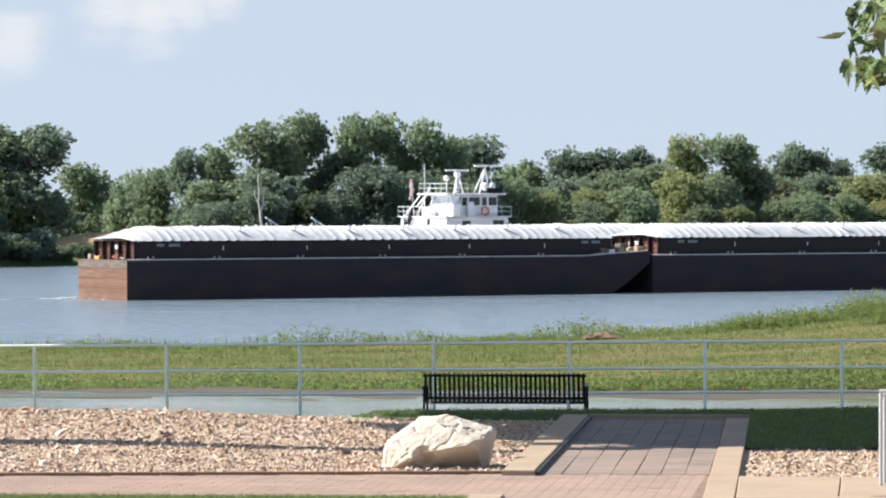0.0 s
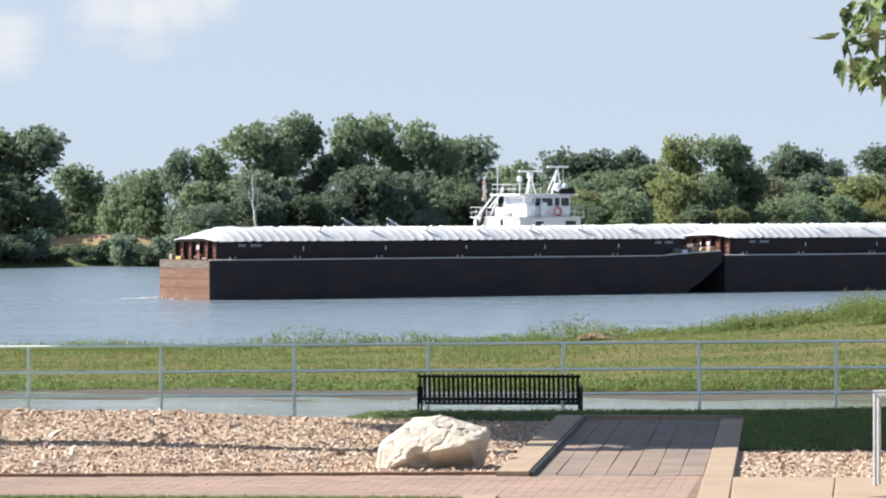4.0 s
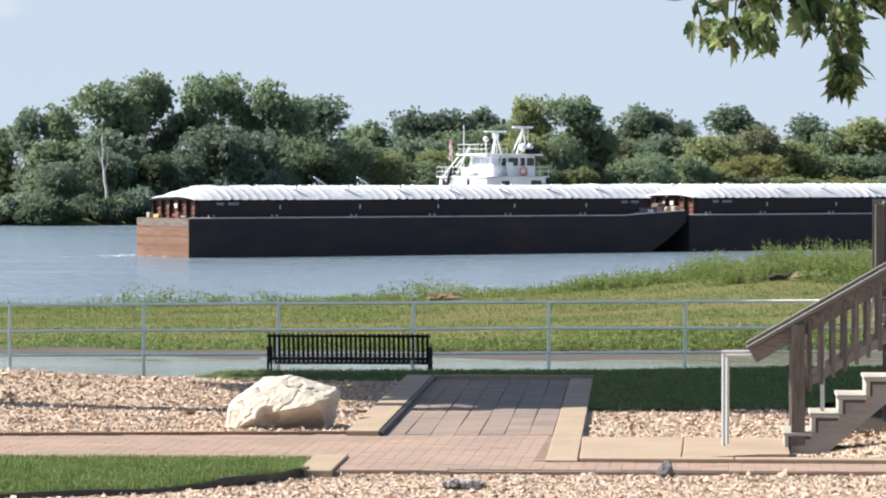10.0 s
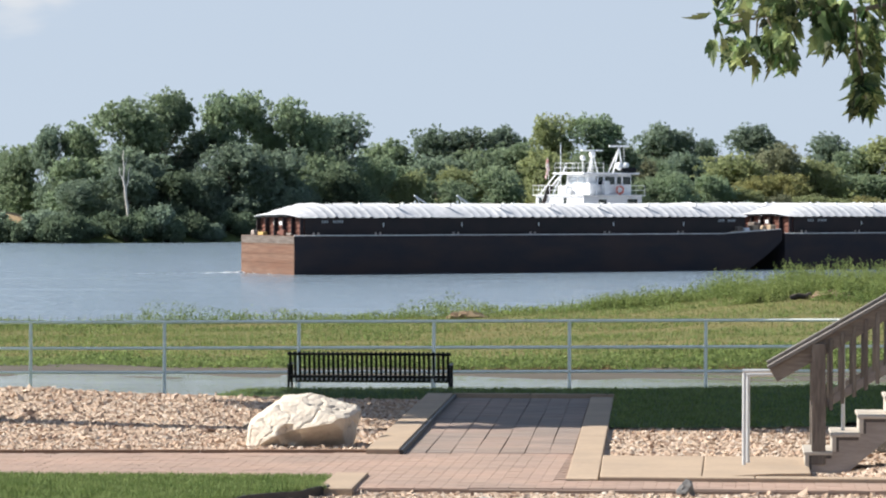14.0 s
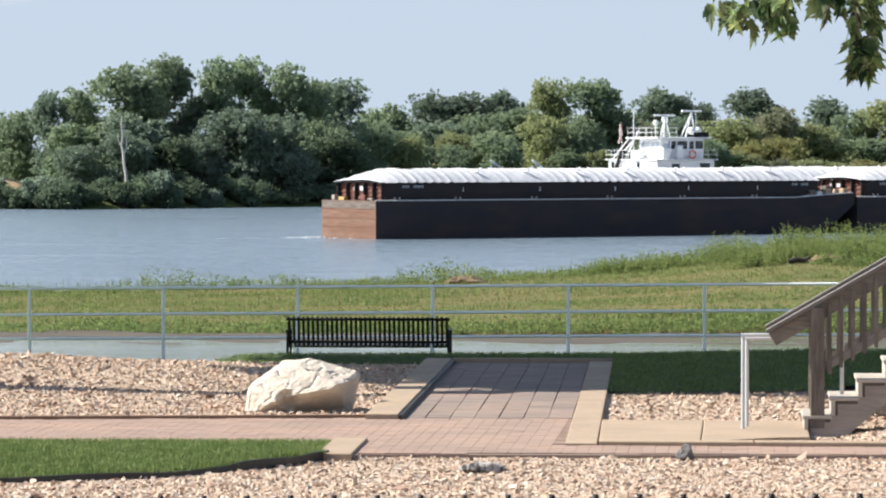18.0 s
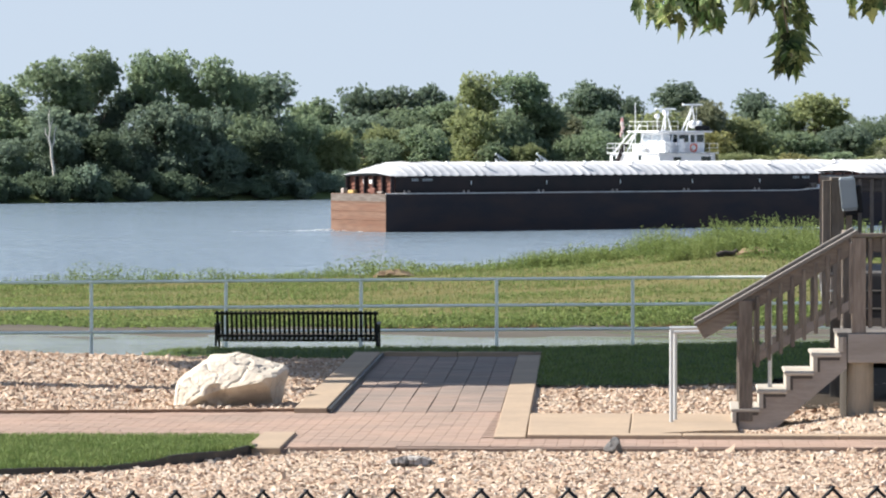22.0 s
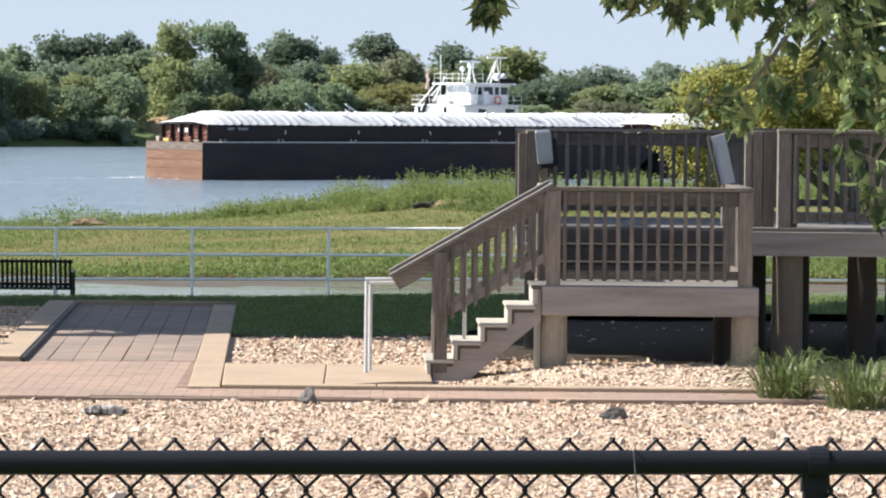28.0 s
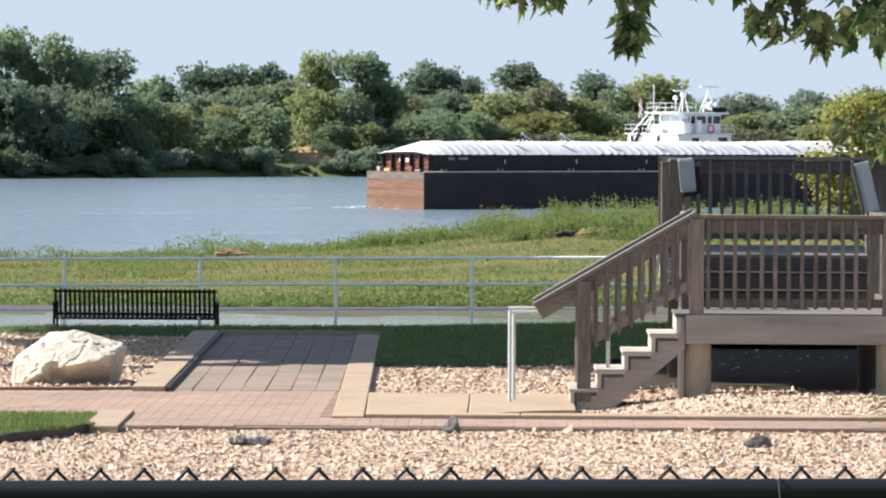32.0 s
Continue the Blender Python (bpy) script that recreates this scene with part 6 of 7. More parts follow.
for p, s, e in leaf_rows[290:]:
    v, t = LEAF_SHAPES[rng.randrange(4)]
    m = pose(*p, *e) @ Matrix.Diagonal((s, s, s, 1))
    o = len(vs)
    vs += [tuple(m @ Vector(q)) for q in v]
    ts += [(o + a, o + b, o + c) for a, b, c in t]
if vs:
    ob = new("foliage", raw_mesh("foliage", vs, ts, M["maple_rest"]))
    ob.parent = maple
    tagged(ob, kind="stuff")
# the shaded inner crown behind the hanging sprays
r = random.Random(6)
lobes = [(r.uniform(2.2, 3.6), r.uniform(18.4, 20.0), r.uniform(8.75, 10.2), r.uniform(0.14, 0.26), 0.8) for _ in range(46)]
lobes = [q for q in lobes if q[0] > 2.15 + 0.8 * max(0.0, 9.05 - q[2])]
part("inner_crown", crown_mesh("inner_crown", 7, lobes, 9000, 0.034, M["maple_rest"]), None, maple)
r = random.Random(2)
lobes = [(r.uniform(0.8, 8.0), r.uniform(14.5, 19.5), r.uniform(11.6, 15.2), r.uniform(0.9, 1.4), 0.8) for _ in range(22)]
part("crown", crown_mesh("crown", 3, lobes, 14000, 0.075, M["maple_rest"]), None, maple)

# ---- a small yellow-green tree beyond the deck, and tall trees whose shade crosses the path ----
M["honey"] = mat("yellow_green_leaves", (0.29, 0.305, 0.085), 0.6, second=(0.36, 0.335, 0.10), scale=1.2, amount=0.9, per_island=0.35, sub=0.4, spec=0.25)
small = thing("tree", "small tree with yellow-green leaves beyond the deck", "tree", pose(7.6, 63.0, 5.75))
bm = bmesh.new()
tube(bm, (0, 0, -0.3), (-0.05, 0, 1.4), 0.24, 0.15, seg=9)
for tip in ((-2.3, 0.2, 3.2), (-1.0, -0.2, 3.5), (0.6, 0.1, 3.4), (2.2, 0, 3.1)):
    tube(bm, (-0.05, 0, 1.35), tip, 0.09, 0.03, seg=6)
part("trunk", bm, M["bark"], small)
r = random.Random(8)
lobes = [(r.uniform(-2.4, 3.4), r.uniform(-1.0, 1.0), r.uniform(2.5, 3.35) + 0.25 * min(0, x_), r.uniform(0.3, 0.6), 0.7) for x_ in [r.uniform(-1, 1) for _ in range(34)]]
lobes += [(-2.9, 0, 2.5, 0.35, 0.9), (-2.6, 0, 2.1, 0.4, 0.9), (-2.3, 0, 1.7, 0.35, 0.9), (-2.0, 0, 2.6, 0.4, 0.9), (-2.5, 0, 3.05, 0.35, 0.8), (-2.1, 0, 3.45, 0.3, 0.8), (-1.5, 0, 3.55, 0.4, 0.8), (-0.9, 0, 3.7, 0.4, 0.8), (0.0, 0, 3.4, 0.5, 0.9)]
part("crown", crown_mesh("crown", 5, lobes, 66000, 0.030, M["honey"]), None, small)


M["shade_leaf"] = mat("shade_tree_leaves", (0.05, 0.085, 0.03), 0.6, second=(0.07, 0.105, 0.035), scale=1.0, per_island=0.3, sub=0.15, spec=0.3)


def tall_tree(x, y, base_z, cx, cy, crown_z, rx, ry, rz, seed, label):
    t = thing("tree", label, "tree", pose(x, y, base_z))
    bm = bmesh.new()
    fork = crown_z - base_z - 0.6 * rz
    tube(bm, (0, 0, -0.3), (0, 0, fork), 0.34, 0.2, seg=10)
    tube(bm, (0, 0, fork), (cx - x, cy - y, crown_z - base_z), 0.16, 0.06, seg=8)
    part("trunk", bm, M["bark"], t)
    r = random.Random(seed)
    lobes = []
    for _ in range(48):
        a, d, h = r.uniform(0, 6.28), r.random() ** 0.5, r.uniform(-1, 1)
        k = math.sqrt(max(0.05, 1 - h * h))
        lobes.append((cx - x + rx * 0.72 * d * k * math.cos(a), cy - y + ry * 0.8 * d * k * math.sin(a), crown_z - base_z + rz * 0.75 * h, r.uniform(0.9, 1.4), 0.85))
    part("crown", crown_mesh("crown", seed, lobes, 34000, 0.32, M["shade_leaf"]), None, t)
    return t


tall_tree(-14.6, 52.2, 5.85, -14.4, 58.7, 17.0, 6.0, 7.2, 2.4, 41, "tall shade tree beside the stone bed")
# Unseen; added to throw shade on the upper deck and under it.
tall_tree(-17.5, 52.3, 5.85, -6.2, 53.7, 17.2, 6.6, 6.3, 2.6, 43, "added unseen tree that shades the upper deck")
tall_tree(-24.2, 76.9, 5.0, -20.9, 75.4, 18.3, 8.0, 3.2, 1.9, 42, "tall shade tree by the river railing")

# ---- strap-leaved plants by the deck ----
M["strap"] = mat("strap_leaf", (0.085, 0.13, 0.04), 0.5, second=(0.17, 0.19, 0.07), scale=4, amount=0.7, per_object=0.3, sub=0.3, spec=0.4)


def strap_mesh(height, reach, width, seed):
    r = random.Random(seed)
    vs, ts = [], []
    n = 7
    for i in range(n + 1):
        k = i / n
        x = reach * k ** 1.6
        z = height * (math.sin(k * math.pi * 0.62) / math.sin(math.pi * 0.5)) * (1 if k < 0.75 else 1 - (k - 0.75) * 0.5)
        w = width * (0.6 + 0.8 * k if k < 0.4 else (1.0 - k) / 0.6 + 0.03) / 2
        vs += [(x, -w, z), (x, w, z + 0.004)]
        if i:
            o = 2 * i - 2
            ts += [(o, o + 1, o + 3), (o, o + 3, o + 2)]
    return raw_mesh("leaf", vs, ts, M["strap"], smooth=True)


straps = [strap_mesh(h, d, 0.017, i) for i, (h, d) in enumerate(((0.46, 0.40), (0.50, 0.32), (0.38, 0.52), (0.28, 0.56), (0.54, 0.22)))]
rng = random.Random(12)
for j, (x, y) in enumerate(((4.30, 42.2), (4.93, 41.3))):
    plant = thing("daylily", "clump of arching green strap-leaved daylily on the gravel", "plant", pose(x, y, ground_z(x, y) - 0.02), group="daylilies by the deck")
    for i in range(230):
        a, d = rng.uniform(0, 360), rng.random() ** 0.6 * 0.26
        s = rng.uniform(0.7, 1.15)
        ob = new("leaf", straps[rng.randrange(5)])
        ob.parent = plant
        ob.matrix_basis = pose(d * math.cos(radians(a)) * 1.15, d * math.sin(radians(a)), 0, 0, rng.uniform(-12, 12), a + rng.uniform(-50, 50)) @ Matrix.Diagonal((s, 1.1, s, 1))


# ---- leafy bushes on the higher part of the grass bank ----
M["bank_leaf"] = mat("bank_bush_leaves", (0.20, 0.26, 0.09), 0.75, second=(0.27, 0.31, 0.115), scale=0.5, amount=0.9, per_island=0.2, sub=0.5, spec=0.2)


def weed_clump(seed, wide, tall):
    """Upright weeds: thin stems of uneven height with narrow leaves that stand off and droop."""
    g = np.random.default_rng(seed)
    stems, each = 120, 26
    sx, sy = g.normal(0, 0.45 * wide, stems), g.normal(0, 0.28 * wide, stems)
    sh = tall * g.uniform(0.35, 1.15, stems) * np.exp(-(sx / wide) ** 2 * 0.8)
    sway = g.normal(0, 0.16, (stems, 2))
    j = np.repeat(np.arange(stems), each)
    n = len(j)
    k = g.random(n) ** 0.75
    a = g.uniform(0, 2 * np.pi, n)
    out = np.stack([np.cos(a), np.sin(a), g.uniform(0.1, 1.2, n)], 1)
    out /= np.linalg.norm(out, axis=1)[:, None]
    ln = (0.14 * g.uniform(0.6, 1.5, n) * (1.15 - 0.6 * k))[:, None]
    root = np.stack([sx[j] + sway[j, 0] * k * sh[j], sy[j] + sway[j, 1] * k * sh[j], sh[j] * k], 1)
    side = np.cross(out, g.normal(size=(n, 3)))
    side = side / np.linalg.norm(side, axis=1)[:, None] * ln * 0.3
    mid, tip = root + out * ln * 0.6, root + out * ln + np.array([0, 0, -0.25]) * ln
    v = np.stack([root, mid - side, tip, mid + side], 1)
    return raw_mesh("crown", v.reshape(-1, 3), np.arange(n * 4).reshape(-1, 4), M["bank_leaf"])


r = random.Random(15)
for cluster in range(34):
    cx = r.uniform(-9, 30) if cluster > 15 else r.uniform(-5, 9)
    cy = r.uniform(237.5, 242.5) if cx < 0 else r.uniform(231, 242)
    bush = thing("bush", "leafy green bush on the grass bank", "bush", pose(cx, cy, ground_z(cx, cy) - 0.1), group="bushes on the grass bank")
    big = r.uniform(0.4, 0.75) + 0.45 * min(1.0, max(0.0, (cx + 6) / 8))
    part("crown", weed_clump(90 + cluster, 2.1, 1.5 * big), None, bush)
    part("stem", tubes(0.03, ((0, 0, -0.2), (0.1, 0, 0.5)), ((0.2, 0, -0.2), (-0.3, 0, 0.5)), seg=5), M["bark"], bush)
# bare earth and a dark log
M["red_earth"] = mat("reddish_earth", (0.23, 0.145, 0.095), 0.95, second=(0.19, 0.17, 0.085), scale=1.5)
M["charred"] = mat("dark_wet_wood", (0.03, 0.025, 0.02), 0.9, second=(0.06, 0.045, 0.035), scale=4)
for x, y, sx, sy in ((5.2, 233.5, 1.5, 1.2), (-15.6, 237.0, 1.3, 0.8)):
    bm = chiselled(70, 8, 0.25, 3)
    for v in bm.verts:
        v.co = Vector((v.co.x * sx, v.co.y * sy, v.co.z * 0.42))
    ob = part("earth_mound", bm, M["red_earth"], at=pose(x, y, ground_z(x, y) + 0.05))
    tagged(ob, "patch of bare reddish earth on the grass bank", "mound")
bm = bmesh.new()
limb_run(bm, [(-0.55, 0, 0.0), (-0.2, 0.05, 0.16), (0.3, 0.1, 0.12), (0.6, 0.1, 0.3)], 0.19, 0.12)
log = part("log", bm, M["charred"], at=pose(3.2, 232.0, ground_z(3.2, 232.0) + 0.12))
tagged(log, "dark weathered log lying on the grass bank", "log")

# ---- towboat ----
boat = thing("towboat", "white river towboat with a tall pilothouse, masts and radar", "towboat", pose(0, 0, 0))
M["glass_dark"] = mat("dark_window_glass", (0.015, 0.022, 0.028), 0.08, spec=0.8)
M["orange"] = mat("orange_lifebuoy", (0.75, 0.16, 0.09), 0.6)
M["pale_blue"] = mat("pale_paint_and_reflection", (0.55, 0.60, 0.64), 0.5, second=(0.45, 0.5, 0.54), scale=2)
W0, W1, L0, L1 = 14.0, 23.4, 43.4, 50.9
T2 = 7.82
part("hull", prism([(18, 13.0), (50, 13.0), (52.6, 14.5), (52.6, 23.5), (50, 24.4), (18, 24.4)], -0.6, 1.9, 0.08), M["hull"], boat, "black steel hull")
part("deckhouse", boxes((26, 51.2, 14.2, 23.2, 1.9, 4.9), bevel=0.05), M["white"], boat)
part("upper_house", boxes((L0, L1, W0, W1, 4.902, T2 - 0.1), bevel=0.05), M["white"], boat)
part("deck_plate", boxes((L0 - 0.25, L1 + 0.3, W0 - 0.25, W1 + 0.25, T2 - 0.098, T2)), M["white"], boat)
for x0, x1, z0, z1 in ((45.3, 46.3, 6.85, 7.35), (49.0, 50.3, 6.85, 7.4)):
    part("window", boxes((x0, x1, W0 - 0.03, W0 - 0.004, z0, z1)), M["glass_dark"], boat)
part("door", boxes((L0 - 0.03, L0 - 0.004, 17.3, 17.9, 5.6, 7.5)), M["glass_dark"], boat)
part("door", boxes((L0 - 0.03, L0 - 0.004, 22.2, 22.8, 5.6, 7.5)), M["glass_dark"], boat)


def boat_rail(pts, z, h, gap=1.1, parent=None):
    for a, b in zip(pts, pts[1:]):
        a, b = Vector((*a, z)), Vector((*b, z))
        n = max(1, round((b - a).length / gap))
        for i in range(n + 1):
            p = a.lerp(b, i / n)
            part("rail_post", tubes(0.026, (p, p + Vector((0, 0, h))), seg=5), M["white"], boat)
        for k in (0.5, 1.0):
            part("rail", tubes(0.024, (a + Vector((0, 0, h * k)), b + Vector((0, 0, h * k))), seg=5), M["white"], boat)


boat_rail([(L1 + 0.2, W0 - 0.2), (L0 - 0.2, W0 - 0.2)], T2, 1.0)
boat_rail([(L0 - 0.2, W0 - 0.2), (L0 - 0.2, W1 + 0.2), (L1 + 0.2, W1 + 0.2)], T2, 1.0)
# pilothouse
PX0, PX1, PY0, PY1, PZ = 44.6, 50.2, 15.0, 19.2, 10.0
house = part("pilothouse", boxes((PX0, PX1, PY0, PY1, T2, PZ), bevel=0.06), M["white"], boat)
for x0, x1 in ((45.6, 46.5), (46.75, 48.0), (48.3, 48.85), (49.1, 50.05)):
    part("window", boxes((x0, x1, PY0 - 0.03, PY0 - 0.004, 8.95, 9.78)), M["glass_dark"], house)
# rear panes: the sky's reflection is put on as pale blue paint
for y0, y1 in ((15.4, 16.9), (17.2, 18.8)):
    part("window", boxes((PX0 - 0.03, PX0 - 0.004, y0, y1, 8.95, 9.75)), M["pale_blue"], house, "window painted pale as reflected sky")
part("roof", boxes((PX0 - 0.9, PX1 + 0.75, PY0 - 0.5, PY1 + 1.4, PZ, PZ + 0.22), bevel=0.07), M["white"], boat)
part("visor", boxes((PX1 - 1.6, PX1 + 0.3, PY0 - 0.6, PY0 - 0.3, PZ + 0.22, PZ + 0.75), bevel=0.1), M["black_metal"], boat, "black searchlight cover")
bm = bmesh.new()
ring = []
for i in range(18):
    a = 2 * math.pi * i / 18
    ring.append([bm.verts.new(((0.42 + 0.11 * math.cos(b)) * math.cos(a), 0.11 * math.sin(b), (0.42 + 0.11 * math.cos(b)) * math.sin(a))) for b in (0, 1.57, 3.14, 4.71)])
for i in range(18):
    p, q = ring[i], ring[(i + 1) % 18]
    for k in range(4):
        bm.faces.new((p[k], q[k], q[(k + 1) % 4], p[(k + 1) % 4]))
part("lifebuoy", bm, M["orange"], boat, "orange ring lifebuoy", at=pose(48.4, PY0 - 0.45, 8.36))
# struts, stair and lockers by the pilothouse
for a, b in (((44.9, 14.0, T2), (45.9, 15.0, PZ)), ((44.0, 16.0, T2), (44.9, 16.0, PZ)), ((43.6, 18.5, T2), (44.6, 18.5, PZ)), ((43.4, 22.6, T2), (44.0, 20.4, PZ)), ((43.4, 21.6, T2), (44.2, 19.6, PZ)), ((43.6, 20.4, T2), (44.5, 19.2, PZ + 0.9))):
    part("strut", tubes(0.09, (a, b), seg=6), M["white"], boat)
for a, b in (((43.2, 22.4, 5.6), (43.3, 20.3, T2 + 0.9)),):
    bm = bmesh.new()
    beam(bm, a, b, 0.7, 0.1)
    part("ladder", bm, M["coam"], boat, "dark ladder")
part("locker", boxes((44.3, 45.4, 14.2, 14.9, T2, T2 + 1.25), bevel=0.06), M["white"], boat)
part("locker", boxes((46.2, 46.9, 14.2, 14.7, T2, T2 + 1.5), bevel=0.06), M["white"], boat)
part("locker", boxes((43.6, 44.3, 17.8, 19.4, T2, T2 + 0.9), bevel=0.06), M["white"], boat)
boat_rail([(PX0 + 1.8, PY0 - 0.3), (PX0 - 0.7, PY0 - 0.3), (PX0 - 0.7, PY1 + 1.2), (PX0 + 1.8, PY1 + 1.2)], PZ + 0.22, 1.0)
# masts
mast = part("mast", tubes(0.07, ((46.6, 17.5, PZ + 0.2), (47.0, 17.8, 12.5)), ((47.5, 17.5, PZ + 0.2), (47.0, 17.8, 12.5)), ((47.0, 18.6, PZ + 0.2), (47.0, 17.8, 12.5)), seg=6), M["white"], boat)
part("radar", boxes((45.6, 48.3, 17.65, 17.95, 12.5, 12.68), bevel=0.04), M["white"], mast)
part("radar_base", boxes((46.75, 47.25, 17.5, 18.1, 11.9, 12.45), bevel=0.05), M["white"], mast)
mast = part("mast", tubes(0.09, ((48.0, 16.2, PZ + 0.2), (49.4, 16.2, 12.9)), ((49.9, 16.2, PZ + 0.2), (49.4, 16.2, 12.9)), ((49.3, 17.2, PZ + 0.2), (49.4, 16.2, 12.9)), seg=6), M["white"], boat)
part("radar", boxes((48.1, 50.7, 16.05, 16.35, 12.95, 13.15), bevel=0.04), M["white"], mast)
bm = bmesh.new()
for x, z, r in ((49.0, 10.9, 0.45), (49.9, 11.0, 0.35)):
    bmesh.ops.create_icosphere(bm, subdivisions=2, radius=r, matrix=Matrix.Translation((x, 15.6, z)))
part("searchlight", bm, M["white"], boat, smooth=True)
bm = bmesh.new()
bmesh.ops.create_icosphere(bm, subdivisions=2, radius=0.32, matrix=Matrix.Translation((44.9, 16.5, 11.75)))
tube(bm, (44.9, 16.5, 10.2), (44.9, 16.5, 11.6), 0.05, seg=6)
part("antenna_dome", bm, M["white"], boat, smooth=True)
for x, y, z0, z1, r in ((43.6, 18.8, T2, 13.3, 0.06), (50.9, 17.5, 10.2, 13.2, 0.03), (48.2, 19.5, 10.2, 12.6, 0.03)):
    part("antenna", tubes(r, ((x, y, z0), (x, y, z1)), seg=5), M["white"], boat)
staff = part("flagstaff", tubes(0.03, ((43.2, 20.3, T2), (42.9, 20.3, 11.8)), seg=5), M["white"], boat)
bm = bmesh.new()
for i in range(5):
    box(bm, 42.75 - 0.02 * i, 43.0 - 0.02 * i + 0.12 * math.sin(i), 20.2 + 0.1 * math.sin(i * 2), 20.3 + 0.1 * math.sin(i * 2), 11.6 - 0.42 * i - 0.4, 11.6 - 0.42 * i)
M["flag"] = mat("red_white_cloth", (0.6, 0.22, 0.20), 0.8, second=(0.7, 0.66, 0.64), scale=2.5, amount=1.0)
part("flag", bm, M["flag"], staff, "limp red and white flag")
# stern gear seen over the covers
for x in (23.0, 28.2):
    bm = bmesh.new()
    tube(bm, (x, 15.0, 1.9), (x, 15.0, 7.2), 0.12, 0.1, seg=6)
    tube(bm, (x + 1.7, 15.0, 6.7), (x - 0.1, 15.0, 7.75), 0.1, seg=6)
    tube(bm, (x + 0.6, 15.0, 6.9), (x + 0.2, 15.0, 7.5), 0.06, seg=6)
    part("davit", bm, M["pale_blue"], boat, "pale grey davit")
TOW.append((boat, 0.0, 0.0))
tow_c = copy_thing(tow_a, pose(0, 0, 0))
TOW.append((tow_c, 53.4, 10.95))

# ---- foam at the stern ----
M["foam"] = mat("white_foam", (0.75, 0.78, 0.80), 0.8, second=(0.45, 0.5, 0.54), scale=3.0)
FOAM = []
rng = random.Random(77)
for l, w, long, wide, h, count in ((-0.5, 10.3, 1.2, 0.36, 0.17, 20), (-2.4, 10.8, 1.8, 0.20, 0.08, 20), (-5.6, 11.2, 2.0, 0.07, 0.025, 14), (-9.4, 11.8, 1.8, 0.05, 0.02, 9), (-0.35, 4.5, 0.4, 0.12, 0.05, 9), (-0.3, 7.8, 0.5, 0.14, 0.06, 9)):
    bm = bmesh.new()
    for _ in range(count):
        m = Matrix.Translation((rng.uniform(-1, 1) * long, rng.gauss(0, 0.6) * wide, 0)) @ Matrix.Rotation(rng.gauss(0, 0.12), 4, "Z") @ Matrix.Diagonal((rng.uniform(0.12, 0.42) * long, rng.uniform(0.12, 0.45) * wide, h * rng.uniform(0.4, 1.1), 1))
        bmesh.ops.create_icosphere(bm, subdivisions=2, radius=1, matrix=m)
    for v in bm.verts:
        v.co += noise.noise_vector(v.co * 4) * Vector((0.08, 0.04, 0.4 * h))
    ob = part("foam_patch", bm, M["foam"], smooth=True)
    tagged(ob, "white foam of the wake at the barge's stern", "foam", "wake of the tow")
    TOW.append((ob, l, w))

# ---- pavers: pieces of the walk ----
walk_way = thing("paved_walk", "pinkish-brown brick paving of the park walk", "paving", kind="structure")
lead_way = thing("paved_path", "grey-brown brick paving of the path to the bench", "paving", kind="structure")
M["brick_grey"] = mat("grey_paver", (0.30, 0.212, 0.170), 0.85, second=(0.215, 0.172, 0.147), scale=0.55, amount=1.0, fine=(0.19, 0.15, 0.125), fine_scale=6, fine_amount=0.5, per_object=0.13, per_island=0.13, space="World")
M["joint"] = mat("dark_joint_sand", (0.25, 0.182, 0.145), 0.95, second=(0.17, 0.13, 0.105), scale=2)
PW, PL = 0.268, 0.132


def paver_mesh(w, l, material):
    return mesh_of("brick", prism([(-w / 2, -l / 2), (w / 2, -l / 2), (w / 2, l / 2), (-w / 2, l / 2)], -0.05, 0.0, 0.006), material)


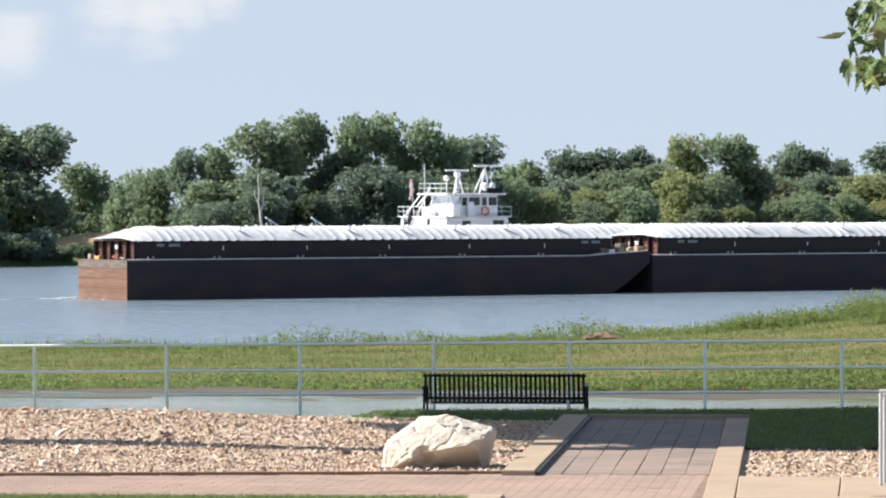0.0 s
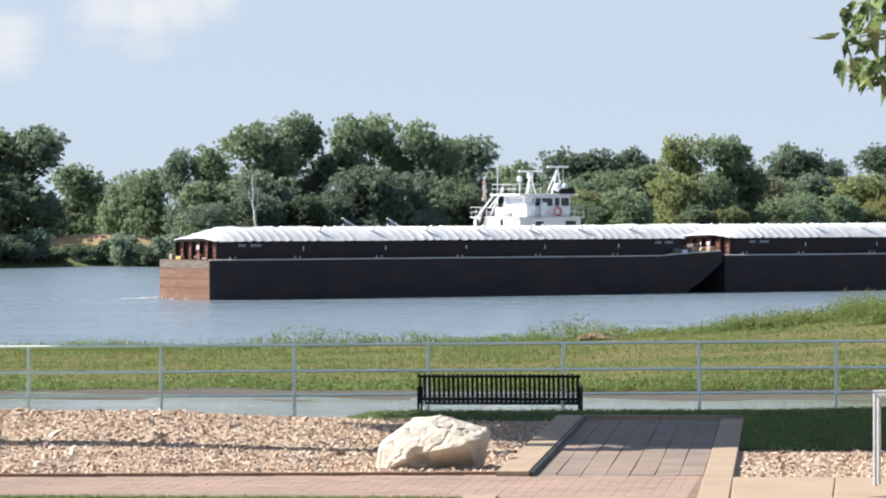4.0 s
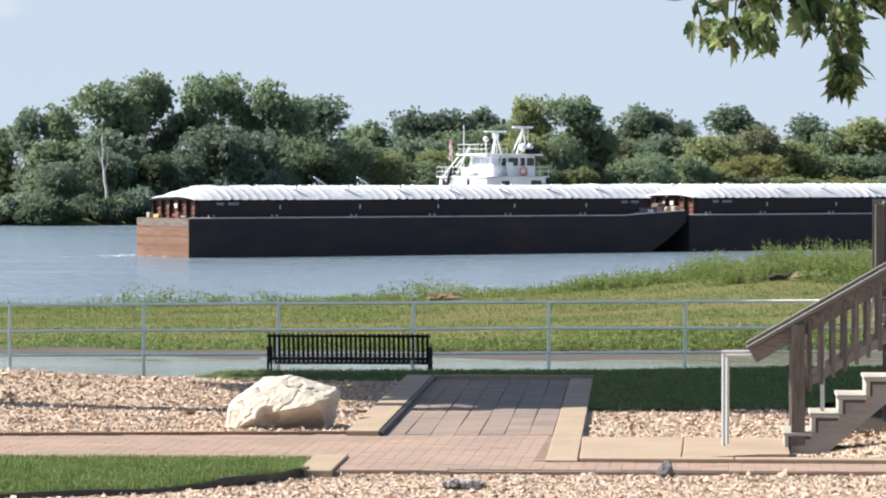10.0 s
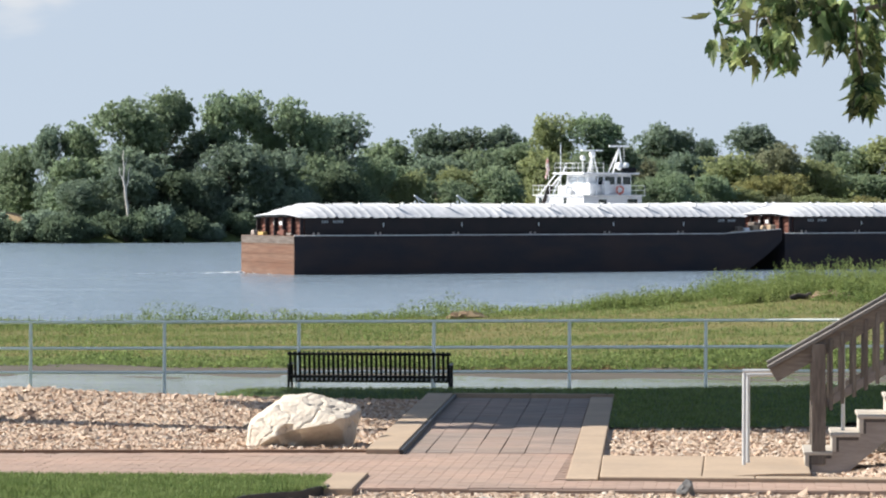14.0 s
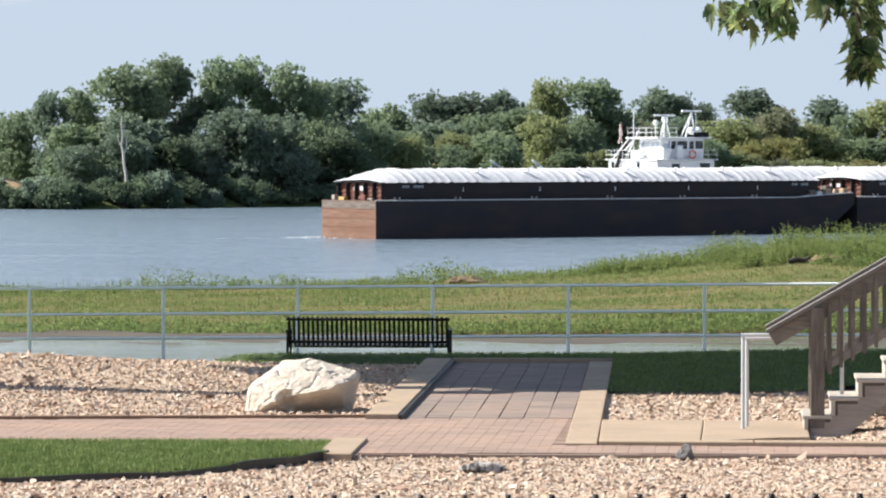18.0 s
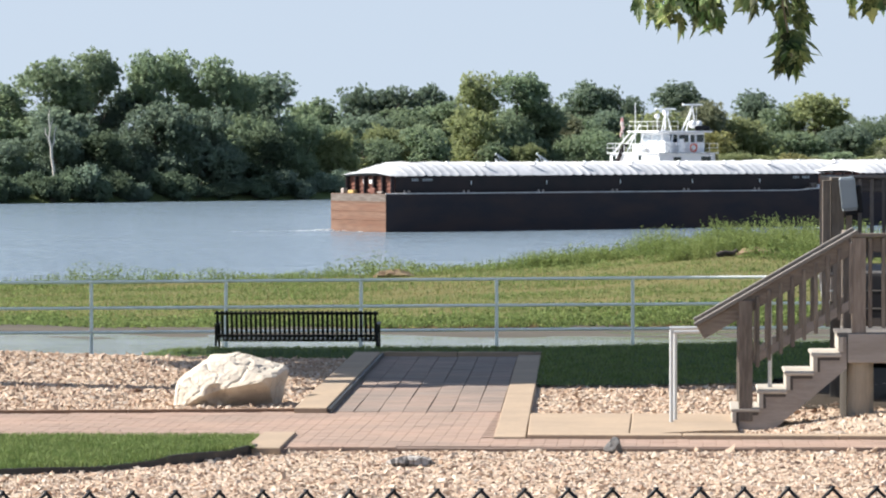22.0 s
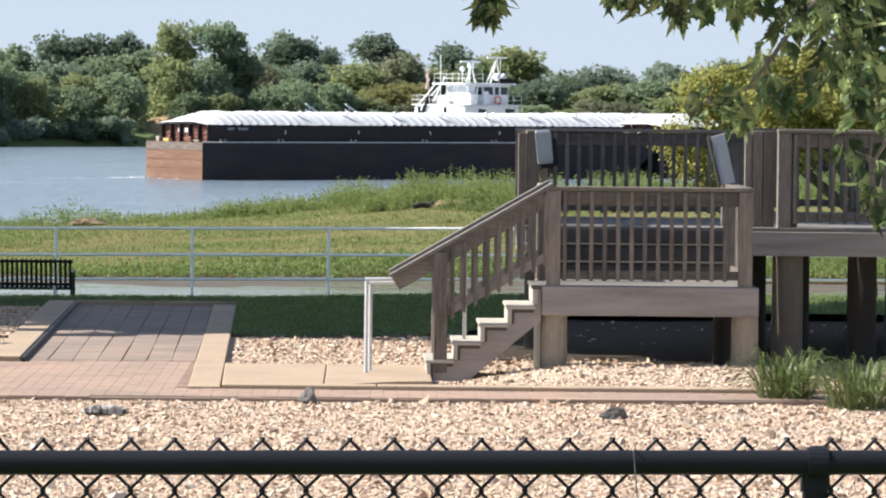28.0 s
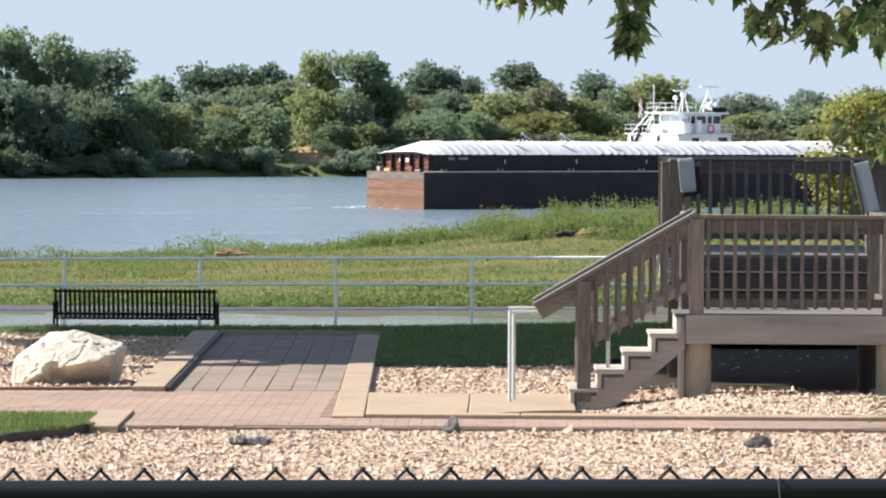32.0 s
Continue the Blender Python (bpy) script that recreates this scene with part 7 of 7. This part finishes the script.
def lay(parent, cells, near, material, lift, width, gap=0.0045):
    me = paver_mesh(width - gap, PL - 0.0025, material)
    base_v = np.array([v.co for v in me.vertices])
    rest_v, rest_f, n = [], [], 0
    polys = [list(p.vertices) for p in me.polygons]
    r = random.Random(31)
    cells = sorted(cells, key=near)
    for i, (x, y, rz) in enumerate(cells):
        z = lift + r.uniform(-0.002, 0.002)
        if i < 290:
            ob = new("brick", me)
            ob.parent = parent
            ob.matrix_basis = pose(x, y, z, r.uniform(-0.06, 0.06), r.uniform(-0.06, 0.06), rz + r.uniform(-0.6, 0.6))
        else:
            c, s = math.cos(radians(rz)), math.sin(radians(rz))
            v = base_v.copy()
            v = np.stack([x + c * v[:, 0] - s * v[:, 1], y + s * v[:, 0] + c * v[:, 1], z + v[:, 2]], 1)
            rest_v.append(v)
            rest_f += [[k + n for k in q] for q in polys]
            n += len(v)
    if rest_v:
        m2 = bpy.data.meshes.new("brickwork")
        m2.from_pydata(np.concatenate(rest_v).tolist(), [], rest_f)
        m2.materials.append(material)
        ob = new("brickwork", m2)
        ob.parent = parent
        tagged(ob, kind="stuff")


cells = []
ny = int((59.25 - 47.0) / PL)
for j in range(ny):
    y = 47.05 + (j + 0.5) * PL
    x0 = float(path_x(y, -3.86))
    for i in range(7):
        cells.append((x0 + (i + 0.5) * (1.955 / 7) + 0.004 * math.sin(0.9 * y + 1.9 * i), y + 0.012 * math.sin(1.7 * i), 1.2))
lay(lead_way, cells, lambda c: abs(c[1] - 50), M["brick_grey"], PAVE, 1.955 / 7, 0.008)
cells = []
for j in range(60):
    for i in range(95):
        x = -14.0 + (i + 0.5 * (j % 2)) * PW
        y = 41.15 + (j + 0.5) * PL + 0.0
        f, b = float(walk_front(x)), float(walk_back(x))
        if f + 0.02 < y - PL / 2 + 0.05 and y < b - 0.05 and not (-4.14 < x < -3.96 and y < 43.3) and x < 5.2:
            if not (x > -1.76 and y > 42.78):
                cells.append((x, y, 0))
lay(walk_way, cells, lambda c: abs(c[0] + 2.6) + abs(c[1] - 44.5), M["brick"], PAVE, PW)
base = part("walk_base", prism([(-14, 42.4), (-4.25, 42.97), (-3.85, 41.15), (-3.8, 41.5), (8, 41.85), (8, 42.7), (-1.9, 42.7), (-1.9, 47.0), (-2.16, 59.3), (-4.1, 59.3), (-3.9, 47.05), (-14, 45.75)], 5.5, PAVE - 0.014, 0), M["joint"])
tagged(base, "dark sand joints under the brick paving", "paving", kind="structure")


def motions():
    for ob, dx, dy in TOW:
        walk(ob, [(t, tow_pose(t, dx, dy)) for t in range(0, 33, 4)])


motions()
